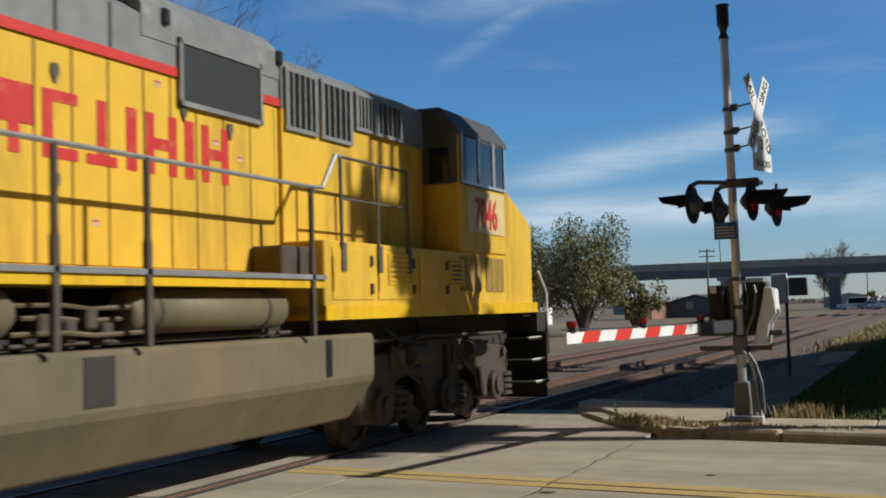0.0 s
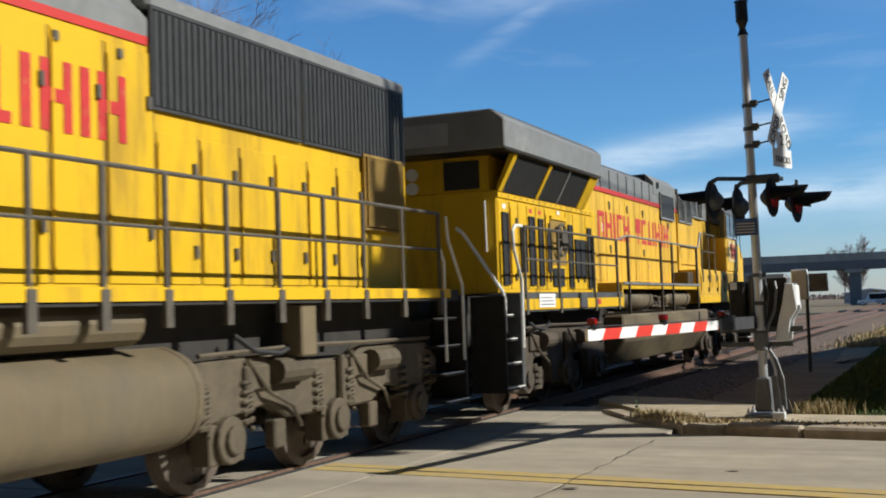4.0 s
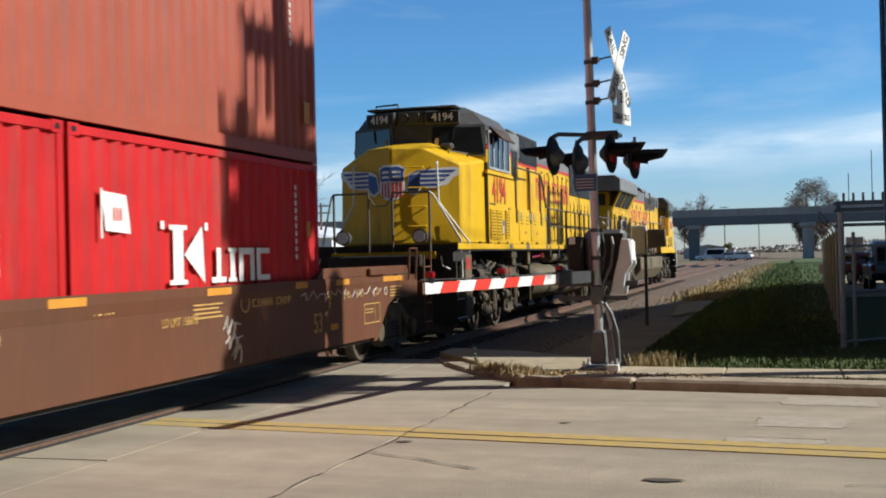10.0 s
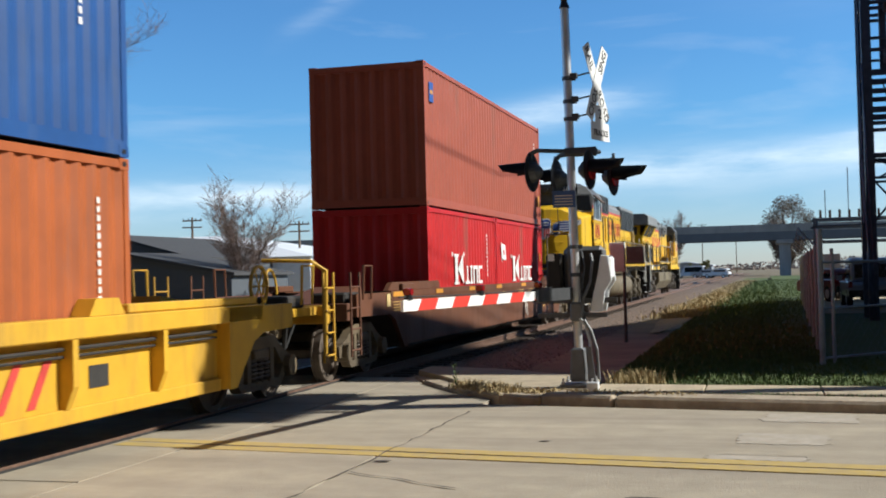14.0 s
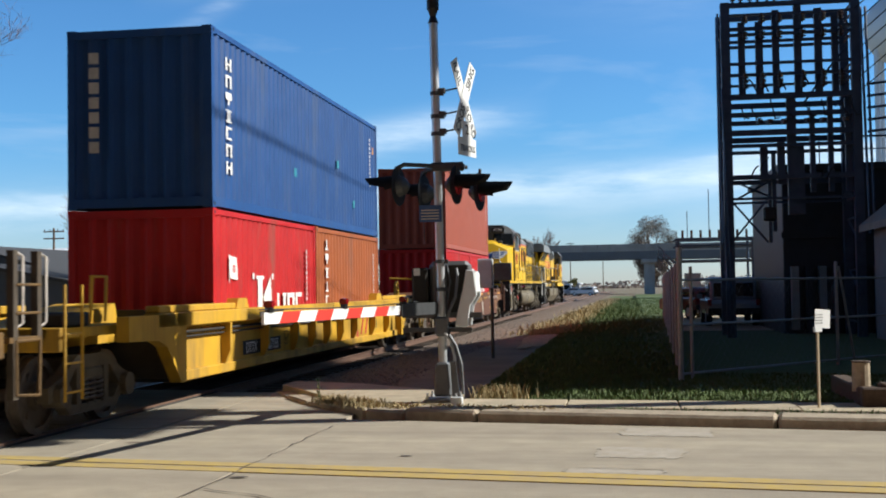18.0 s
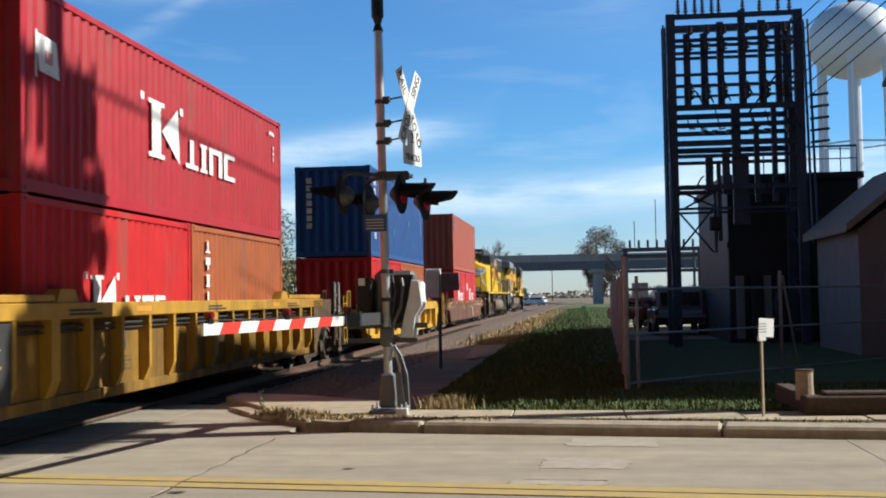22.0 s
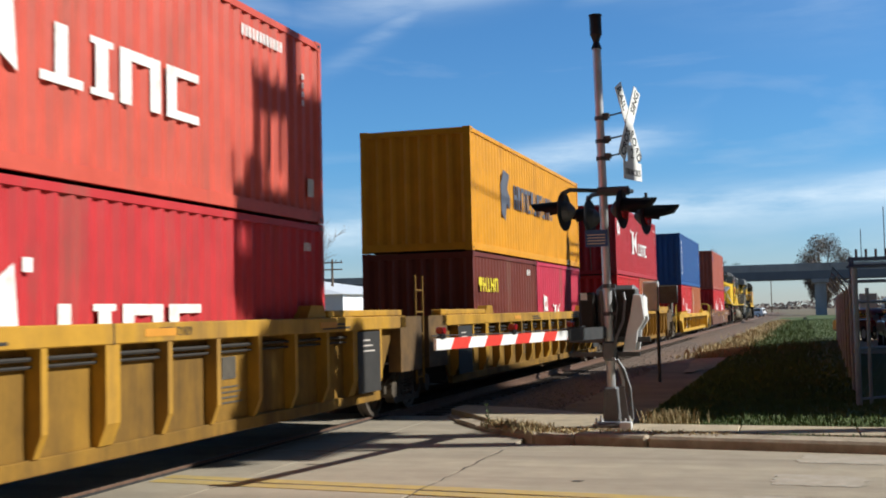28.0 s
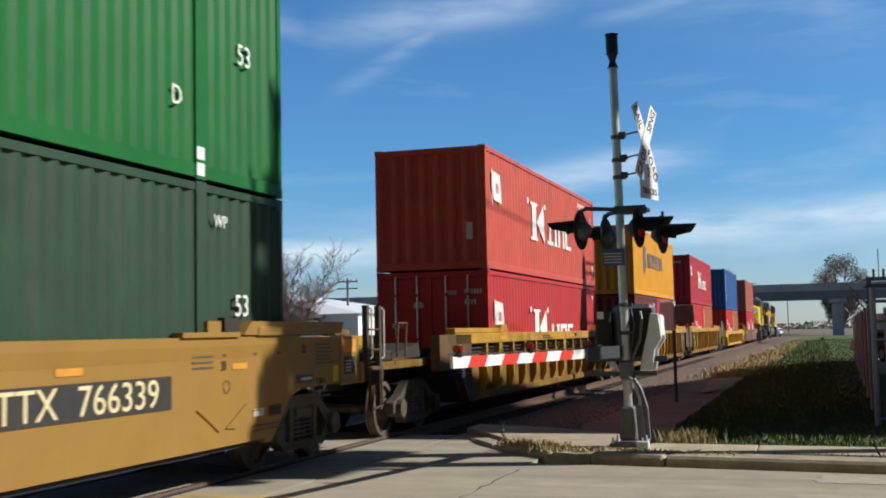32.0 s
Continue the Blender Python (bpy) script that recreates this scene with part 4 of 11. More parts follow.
def build_loco_a():
    """The leading engine: wide cab ahead, winged radiator at the tail. y is metres from its middle."""
    c = 7.5
    lo = on_train("locomotive", c, 0, "faded yellow and grey diesel locomotive with flared radiator wings", "locomotive", "locomotives")
    Y = "yellow_pale"
    def v(u):
        return u - c
    part("frame_sill", boxes((-1.0, 1.0, v(-3.5), v(18.6), 1.12, 1.6)), "under", lo)
    part("rear_deck", boxes((-1.5, 1.5, v(-2.42), v(3.42), 1.60, 1.90)), "dark_grey", lo)
    part("end_platform", boxes((-0.98, 0.98, v(-3.4), v(-2.425), 1.60, 1.86)), "under", lo)
    part("deck_stripe", boxes((1.5, 1.52, v(-2.4), v(3.40), 1.63, 1.80)), "yellow", lo, "yellow sill stripe")
    part("deck_stripe", boxes((-1.52, -1.5, v(-2.4), v(3.40), 1.63, 1.80)), "yellow", lo, "yellow sill stripe")
    part("mid_deck", boxes((-1.5, 1.5, v(3.42), v(11.0), 1.97, 2.10)), "yellow", lo)
    part("deck_edge", boxes((1.5, 1.53, v(3.42), v(11.0), 2.06, 2.11)), "loco_grey", lo)
    part("deck_end", boxes((-1.5, 1.5, v(3.36), v(3.48), 1.60, 2.10)), Y, lo)
    part("label_plate", boxes((1.522, 1.53, v(-1.75), v(-0.95), 1.66, 1.88)), "white", lo, "white label plate")
    for k in range(3):
        part("plate_bar", boxes((1.53, 1.534, v(-1.68), v(-1.02 - 0.06 * k), 1.70 + 0.055 * k, 1.715 + 0.055 * k)), "cast", lo, "unreadable line")
    # hood
    part("hood", boxes((-0.95, 0.95, v(2.95), v(13.2), 2.10, 4.08)), Y, lo)
    part("hood_top", prism([(-0.97, 4.08), (0.97, 4.08), (0.97, 4.50), (0.78, 4.62), (-0.78, 4.62), (-0.97, 4.50)], "y", v(2.95), v(11.0)), "loco_grey", lo)
    part("red_stripe", boxes((0.972, 0.982, v(2.95), v(14.3), 4.00, 4.09)), "red_stripe", lo)
    seams = (3.1, 3.66, 4.24, 4.91, 5.40, 5.83, 6.21, 6.65, 7.17, 7.62, 8.09, 8.59, 9.0, 9.42, 9.9, 10.4, 10.9)
    for u0, u1 in zip(seams, seams[1:]):
        door(lo, 0.95, v(u0), v(u1), 2.16, 3.98, Y, latch=False)
        part("door_seam", boxes((0.95, 0.954, v(u1 - 0.016), v(u1 + 0.016), 2.16, 3.98)), "under", lo)
    for u, z in ((4.55, 3.78), (4.55, 2.86), (6.0, 3.78), (6.0, 2.88), (7.4, 3.77), (7.4, 2.86), (9.2, 3.70), (10.0, 3.62)):
        part("latch", prism([(v(u) - 0.04, z + 0.05), (v(u) - 0.05, z - 0.02), (v(u), z - 0.12), (v(u) + 0.05, z - 0.02), (v(u) + 0.04, z + 0.05)], "x", 0.964, 0.985), "rail_dark", lo, "black door latch")
    for u, z in ((8.8, 3.86), (9.75, 3.42), (10.2, 3.30), (11.3, 3.70), (12.0, 3.70), (5.1, 2.5), (7.9, 2.5)):
        part("warning_decal", boxes((0.965, 0.968, v(u) - 0.05, v(u) + 0.05, z, z + 0.06)), "decal_pale", lo, "small pale warning decal")
        part("decal_line", boxes((0.968, 0.970, v(u) - 0.045, v(u) + 0.045, z + 0.035, z + 0.052)), "decal_red", lo)
    part("white_tag", boxes((0.965, 0.969, v(3.95), v(4.15), 3.18, 3.34)), "white", lo, "white notice on the hood")
    for u in (3.9, 4.6, 5.3, 6.0, 6.7, 7.4, 8.1):
        part("roof_seam", boxes((0.965, 0.985, v(u), v(u + 0.03), 4.1, 4.5)), "dark_grey", lo)
    part("roof_hatch", boxes((-0.7, 0.7, v(4.0), v(9.5), 4.62, 4.70)), "dark_grey", lo, bevel=0.03)
    for u in (4.6, 5.0):
        bm = bmesh.new()
        rod(bm, (0.5, v(u), 4.62), (0.5, v(u), 4.78), 0.07, 10)
        part("vent_cap", bm, "black", lo)
    part("roof_raise", prism([(-0.98, 4.3), (0.98, 4.3), (0.98, 4.60), (0.78, 4.80), (-0.78, 4.80), (-0.98, 4.60)], "y", v(8.55), v(11.02)), "loco_grey", lo)
    part("roof_raise_end", boxes((-0.8, 0.8, v(8.50), v(8.55), 4.5, 4.78)), "black", lo)
    # dynamic brake section with its grilles
    part("brake_hood", prism([(-1.0, 3.98), (1.0, 3.98), (1.0, 4.50), (0.8, 4.62), (-0.8, 4.62), (-1.0, 4.50)], "y", v(11.0), v(14.94)), "loco_grey", lo)
    for u in (10.98, 8.9):
        part("lifting_eye", boxes((0.9, 1.03, v(u) - 0.05, v(u) + 0.05, 4.46, 4.62)), "black", lo, bevel=0.02)
    part("brake_hood_base", boxes((-1.0, 1.0, v(11.0), v(13.2), 2.10, 3.98)), Y, lo)
    part("screen", boxes((0.972, 1.0, v(9.15), v(10.55), 3.78, 4.34)), "grille", lo, "black screen")
    part("screen_frame", boxes((0.97, 1.015, v(9.1), v(9.15), 3.73, 4.39), (0.97, 1.015, v(10.55), v(10.6), 3.73, 4.39), (0.97, 1.015, v(9.1), v(10.6), 4.34, 4.39), (0.97, 1.015, v(9.1), v(10.6), 3.73, 3.78)), "loco_grey", lo)
    for u0, u1 in ((11.08, 11.74), (11.90, 12.62), (12.80, 13.30), (13.38, 14.10)):
        z0 = 3.80 if u0 < 12.7 else 4.02
        pan = part("louvre_panel", boxes((1.002, 1.010, v(u0), v(u1), z0, 4.42)), "black", lo)
        n = 5
        for k in range(n + 1):
            y = v(u0) + (v(u1) - v(u0)) * k / n
            wd = 0.035 if k in (0, n) else 0.016
            part("slat", boxes((1.010, 1.045, y - wd, y + wd, z0, 4.42)), "loco_grey", pan)
        for za, zb in ((4.42, 4.46), (z0 - 0.05, z0)):
            part("panel_frame", boxes((1.002, 1.04, v(u0) - 0.04, v(u1) + 0.04, za, zb)), "loco_grey", pan)
        for k in range(1, 9):
            zz = z0 + (4.42 - z0) * k / 9
            part("slat", boxes((1.010, 1.018, v(u0) + 0.03, v(u1) - 0.03, zz - 0.005, zz + 0.005)), "slat_dark", pan)
    block_row("name_block", "bacda edfcaca", lo, 0.966, v(3.66), v(9.98), 3.03, 3.60, "red_letter", "row of red block shapes in place of a name")
    # cab and nose
    part("cab_rear", boxes((-0.97, 0.97, v(13.2), v(14.95), 2.50, 3.98)), Y, lo)
    part("cab_back_upper", boxes((-1.5, 1.5, v(14.935), v(14.949), 3.48, 4.22)), "dark_grey", lo)
    part("cab_back_window", boxes((1.08, 1.38, v(14.92), v(14.934), 3.50, 3.98)), "glass", lo, bevel=0.004)
    part("cab", prism([(-1.52, 2.50), (1.52, 2.50), (1.52, 4.22), (1.25, 4.52), (-1.25, 4.52), (-1.52, 4.22)], "y", v(14.95), v(16.82)), Y, lo, bevel=0.03)
    part("cab_roof", prism([(-1.535, 4.16), (1.535, 4.16), (1.535, 4.24), (1.27, 4.56), (-1.27, 4.56), (-1.535, 4.24)], "y", v(14.9), v(16.95)), "dark_grey", lo, bevel=0.02)
    for sx in (-1, 1):
        part("cab_band", boxes((min(sx * 1.521, sx * 1.527), max(sx * 1.521, sx * 1.527), v(14.97), v(16.80), 3.46, 4.16)), "dark_grey", lo, "dark grey band round the windows")
    part("cab_door", boxes((1.02, 1.44, v(14.92), v(14.949), 2.52, 3.46)), Y, lo, "yellow cab door")
    for u0, u1 in ((15.05, 15.65), (15.72, 16.25), (16.35, 16.75)):
        part("cab_window", boxes((1.528, 1.535, v(u0), v(u1), 3.52, 4.15)), "glass", lo)
        part("window_frame", boxes((1.528, 1.55, v(u0 - 0.04), v(u0), 3.48, 4.19), (1.515, 1.55, v(u1), v(u1 + 0.04), 3.48, 4.19), (1.515, 1.55, v(u0), v(u1), 3.48, 3.52)), "galv", lo)
    words("cab_number", "7046", 0.62, "red_letter", lo, Matrix.Translation((1.545, v(15.95), 2.88)) @ SIDE, "red road number", bold=0.012, wide=0.74)
    part("number_panel", boxes((1.522, 1.538, v(15.2), v(16.75), 2.80, 3.42)), "pale_panel", lo, "pale backing of the number")
    part("nose", prism([(v(16.82), 1.66), (v(18.38), 1.66), (v(18.38), 3.02), (v(18.25), 3.14), (v(16.82), 3.74)], "x", -1.42, 1.42), Y, lo, bevel=0.05)
    part("windscreen", prism([(v(16.84), 3.70), (v(16.92), 3.70), (v(16.92), 4.14), (v(16.84), 4.14)], "x", -1.3, 1.3), "glass", lo)
    part("side_cabinet", boxes((-1.5, 1.5, v(11.0), v(16.85), 1.66, 2.50)), Y, lo, "faded yellow battery cabinets under the cab", bevel=0.015)
    part("cabinet_stripe", boxes((-1.515, 1.515, v(11.0), v(18.3), 1.62, 1.78)), "yellow", lo)
    for u0, u1 in ((11.15, 12.2), (12.3, 13.4), (13.5, 14.5)):
        door(lo, 1.5, v(u0), v(u1), 1.84, 2.42, Y, name="cabinet_door")
    for u0, u1 in ((12.6, 13.2), (14.55, 15.0)):
        louvres(lo, 1.5, v(u0), v(u1), 2.05, 2.36, 5, Y)
    for u0, u1 in ((14.95, 15.75), (15.95, 16.7)):
        part("mesh_panel", boxes((1.5, 1.515, v(u0), v(u1), 1.95, 2.45)), "mesh_yellow", lo, "grimed yellow mesh panel")
        for k in range(1, 3):
            part("mesh_bar", boxes((1.515, 1.525, v(u0) + (u1 - u0) * k / 3 - 0.012, v(u0) + (u1 - u0) * k / 3 + 0.012, 1.95, 2.45)), Y, lo)
    part("front_light_box", boxes((-1.25, 1.25, v(18.38), v(18.5), 1.70, 2.05)), "white", lo)
    part("front_platform", boxes((-1.5, 1.5, v(18.3), v(18.9), 1.30, 1.62)), "under", lo)
    part("pilot", prism([(-1.45, 0.18), (1.45, 0.18), (1.45, 1.3), (-1.45, 1.3)], "y", v(18.75), v(18.9)), "under", lo)
    loco_steps(lo, v(18.8), 1, z_deck=1.6)
    loco_steps(lo, v(-3.26), -1, z_deck=1.85)
    for k in (-1, 1):
        part("step_side", boxes((min(k * 0.95, k * 1.5), max(k * 0.95, k * 1.5), v(-2.54), v(-2.425), 0.42, 1.90)), "dark_grey", lo, "dark side plate of the step well", bevel=0.01)
    for sx in (-1, 1):
        bent_rail(lo, [(sx * 1.5, v(18.45), 2.3), (sx * 1.5, v(18.85), 1.95), (sx * 1.5, v(18.88), 0.9)])
        bent_rail(lo, [(sx * 1.5, v(-2.40), 2.93), (sx * 1.5, v(-2.70), 2.92), (sx * 1.5, v(-2.81), 2.83), (sx * 1.5, v(-2.77), 2.55), (sx * 1.5, v(-2.47), 2.09), (sx * 1.5, v(-2.48), 1.06)], r=0.026)
        bent_rail(lo, [(sx * 0.85, v(-3.45), 2.88), (sx * 0.95, v(-3.45), 2.80), (sx * 1.44, v(-3.15), 1.92), (sx * 1.46, v(-3.12), 1.80), (sx * 1.46, v(-3.12), 1.3)], r=0.026)
        bent_rail(lo, [(sx * 0.6, v(-3.46), 1.86), (sx * 0.75, v(-3.5), 1.78), (sx * 0.95, v(-3.5), 1.50), (sx * 0.95, v(-3.48), 1.3)], r=0.018)
    # radiator section and wings
    part("radiator_hood", boxes((-1.12, 1.12, v(-2.45), v(2.95), 1.90, 3.52)), "yellow", lo, bevel=0.02)
    part("radiator_upper", boxes((-1.0, 1.0, v(-2.45), v(2.1), 3.52, 4.15)), "yellow", lo)
    wing = prism([(-1.53, 4.08), (1.53, 4.08), (1.53, 4.52), (1.32, 4.68), (-1.32, 4.68), (-1.53, 4.52)], "y", v(-3.08), v(2.12))
    part("radiator_wing", wing, "loco_grey", lo, "grey flared radiator wings", bevel=0.02)
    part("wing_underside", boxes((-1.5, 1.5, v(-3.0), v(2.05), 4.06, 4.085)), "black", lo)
    for sx in (-1, 1):
        slope = [(sx * 1.12, 3.54), (sx * 1.14, 3.50), (sx * 1.43, 4.05), (sx * 1.36, 4.06)]
        bar_slope = [(sx * 1.12, 3.54), (sx * 1.155, 3.49), (sx * 1.455, 4.05), (sx * 1.36, 4.06)]
        for u0, u1 in ((-2.30, -0.70), (-0.58, 0.42), (0.46, 1.62)):
            part("intake_screen", prism(slope, "y", v(u0), v(u1)), "grille", lo, "black sloping intake screen")
        for u0, u1, paint in ((-2.45, -2.30, "yellow"), (-0.70, -0.58, "yellow"), (0.42, 0.46, "galv"), (1.62, 2.10, "yellow")):
            part("screen_post", prism(bar_slope, "y", v(u0), v(u1)), paint, lo)
    part("belt_rail", boxes((1.12, 1.145, v(-2.44), v(2.66), 3.40, 3.48)), "yellow", lo, bevel=0.006)
    part("corner_panel", boxes((0.96, 1.10, v(2.06), v(2.70), 3.50, 4.04)), "yellow", lo, bevel=0.01)
    for k in range(17):
        part("bolt", boxes((1.145, 1.152, v(-2.3 + 0.3 * k), v(-2.27 + 0.3 * k), 3.43, 3.46)), "rail_dark", lo)
    # doors with tall dark louvres
    for u0, u1 in ((-2.42, -1.95), (-1.92, -1.55), (-1.52, -1.12), (-1.10, -0.68), (-0.66, -0.20), (-0.18, 0.08), (0.98, 1.40), (1.42, 2.2), (2.22, 2.62)):
        d = door(lo, 1.12, v(u0), v(u1), 1.97, 3.36, "yellow", latch=u1 - u0 < 0.3 or u0 == -1.92)
        part("door_seam", boxes((1.12, 1.124, v(u1 - 0.012), v(u1 + 0.02), 1.97, 3.36)), "under", lo)
    for u0, u1, z0, z1 in ((-2.28, -2.08, 2.06, 3.15), (-1.45, -1.23, 2.27, 2.95), (-1.03, -0.83, 2.06, 3.15), (-0.55, -0.38, 2.06, 3.14), (-0.12, 0.04, 2.3, 2.95), (1.10, 1.30, 2.03, 3.12), (1.50, 1.78, 2.23, 2.87), (1.84, 2.12, 2.23, 2.87), (2.30, 2.48, 2.02, 3.12)):
        louvres(lo, 1.136, v(u0), v(u1), z0, z1, 14, "grille", depth=0.006)
    # flat plate; the shadow of a recess is put into its darker yellow
    part("recess_shade", boxes((1.12, 1.135, v(0.12), v(0.94), 2.40, 3.22)), "mesh_yellow", lo, "flat panel, the recess's shadow put into its dark yellow")
    part("recess_frame", boxes((1.12, 1.16, v(0.10), v(0.96), 3.20, 3.26)), "yellow", lo)
    for u, z, paint in ((-2.18, 3.24, "white"), (-0.93, 3.24, "decal_red"), (-0.46, 3.24, "decal_red"), (0.55, 3.30, "white")):
        part("warning_decal", boxes((1.136, 1.14, v(u - 0.07), v(u + 0.07), z, z + 0.07)), paint, lo, "small warning decal")
    for u in (-1.72, 0.0, 1.62, 2.02):
        part("latch", boxes((1.134, 1.16, v(u - 0.03), v(u + 0.03), 2.10, 2.22)), "rail_dark", lo)
    part("jack_pad", boxes((1.5, 1.56, v(0.42), v(0.80), 1.62, 1.90)), "dark_grey", lo, bevel=0.02)
    part("red_plate", boxes((1.521, 1.527, v(1.55), v(1.75), 1.68, 1.78)), "decal_red", lo)
    bm = bmesh.new()
    hub = (1.22, v(0.50), 2.84)
    ring(bm, hub, 0.30, 0.262, 0.035, "x", 22)
    wheel = part("brake_wheel", bm, "rail_dark", lo, "dark spoked hand-brake wheel")
    for k in range(6):
        a = math.tau * k / 6
        bm = bmesh.new()
        rod(bm, hub, (1.22, hub[1] + 0.25 * math.cos(a), hub[2] + 0.25 * math.sin(a)), 0.018, 5)
        part("spoke", bm, "rail_dark", wheel)
    bm = bmesh.new()
    ring(bm, (1.20, hub[1] + 0.06, hub[2] + 0.02), 0.15, 0.0, 0.10, "x", 16)
    part("hub", bm, "rail_dark", wheel)
    part("dark_panel", boxes((1.137, 1.15, v(0.18), v(0.79), 2.02, 2.34)), "grille", lo)
    part("rear_board", boxes((-0.62, 0.62, v(-3.10), v(-3.08), 4.18, 4.52)), "siding", lo, "blank pale grey rear number board")
    part("rear_screen", boxes((0.25, 0.85, v(-2.47), v(-2.45), 3.55, 4.0)), "grille", lo)
    bm = bmesh.new()
    for z in (3.62, 3.84):
        ring(bm, (-0.3, v(-2.47), z), 0.10, 0.0, 0.08, "y", 14)
    part("rear_headlight", bm, "white", lo)
    bent_rail(lo, [(0.95, v(-2.50), 2.55), (0.95, v(-2.52), 3.35)], r=0.016)
    # tank, reservoirs, trucks
    tank = [(-1.42, 1.45), (1.42, 1.45), (1.42, 0.92), (1.05, 0.42), (-1.05, 0.42), (-1.42, 0.92)]
    part("fuel_tank", prism(tank, "y", v(3.7), v(12.36)), "tank", lo, "brown grime-covered fuel tank", bevel=0.04)
    part("tank_plate", boxes((1.42, 1.43, v(7.18), v(7.56), 1.0, 1.40)), "under", lo)
    part("tank_sight", boxes((1.42, 1.435, v(11.14), v(11.26), 1.0, 1.40)), "black", lo)
    for u0, u1 in ((4.1, 6.48), (8.05, 10.45)):
        bm = bmesh.new()
        rod(bm, (1.16, v(u0), 1.76), (1.16, v(u1), 1.76), 0.205, 22)
        rod(bm, (1.16, v(u0), 1.76), (1.16, v(u0) - 0.1, 1.76), 0.205, 22, 0.14)
        rod(bm, (1.16, v(u1), 1.76), (1.16, v(u1) + 0.1, 1.76), 0.205, 22, 0.14)
        part("air_reservoir", bm, "tank", lo, smooth="sides")
    part("pipe_run", pipe([(1.1, v(3.6), 1.50), (1.1, v(11), 1.50)], 0.024), "bogie_dark", lo)
    for z, x in ((1.82, 1.28), (1.72, 1.2), (1.60, 1.32)):
        part("pipe_run", pipe([(x, v(6.5), z), (x, v(7.1), z), (x - 0.05, v(7.5), z - 0.03), (x, v(8.1), z - 0.02)], 0.022), "bogie", lo)
    for u, z in ((6.95, 1.66), (7.25, 1.60), (7.5, 1.70), (7.7, 1.58)):
        part("valve", boxes((1.08, 1.26, v(u) - 0.07, v(u) + 0.07, z - 0.09, z + 0.09)), "bogie_dark", lo, bevel=0.02)
    for u in (4.5, 6.2, 8.3, 10.1):
        bm = bmesh.new()
        ring(bm, (1.16, v(u), 1.76), 0.216, 0.2, 0.05, "y", 18)
        part("tank_strap", bm, "bogie_dark", lo)
    # black sheet added for the shade in the gap behind the reservoirs
    part("gap_shade_sheet", boxes((0.6, 0.66, v(3.5), v(11.1), 1.46, 1.97)), "under", lo)
    part("air_box", boxes((0.98, 1.36, v(10.35), v(10.95), 2.104, 2.42)), "bogie_dark", lo, bevel=0.02)
    for u0, u1 in ((-2.2, 3.2), (12.4, 17.4)):
        part("traction_gear", boxes((-0.9, 0.9, v(u0), v(u1), 1.0, 1.58)), "under", lo)
    loco_truck(lo, v(0.28), 0.52, 2.0, paint="bogie_dark", stacked=True)
    loco_truck(lo, v(14.9), 0.52, 2.0, paint="bogie_dark", stacked=True)
    for u in (3.9, 6.77, 7.9, 10.72):
        bm = boxes((1.48, 1.53, v(u) - 0.035, v(u) + 0.035, 1.46, 2.35))
        rod(bm, (1.505, v(u), 2.3), (1.505, v(u), 3.05), 0.032, 8)
        part("stanchion", bm, "bogie_dark", lo)
    part("handrail", pipe([(1.5, v(3.05), 2.93), (1.5, v(3.9), 3.05), (1.5, v(10.72), 3.05)], 0.024), "rail_grey", lo, "grey handrail")
    fence_rail(lo, [v(u) for u in (-2.30, -0.62, 1.45, 3.05)], 1.5, 1.9, 2.93, 2.42)
    fence_rail(lo, [v(u) for u in (11.42, 12.35, 13.2)], 1.5, 2.5, 3.45, 2.98, r=0.019)
    for sx in (-1,):
        fence_rail(lo, [v(u) for u in (3.5, 6.5, 9.0, 11.0)], -1.5, 2.1, 3.05, 2.55)
    part("rail_rise", pipe([(1.5, v(10.72), 3.05), (1.5, v(10.98), 3.06), (1.5, v(11.30), 3.45), (1.5, v(11.45), 3.45)], 0.024), "rail_grey", lo)
    coupler(lo, v(-3.3), -1)
    coupler(lo, v(18.9), 1)
    bm = bmesh.new()
    for u in (5.2, 9.9):
        ring(bm, (0.4, v(u), 4.72), 0.13, 0, 0.12, "z", 12)
    part("roof_horn", bm, "black", lo)
    return lo


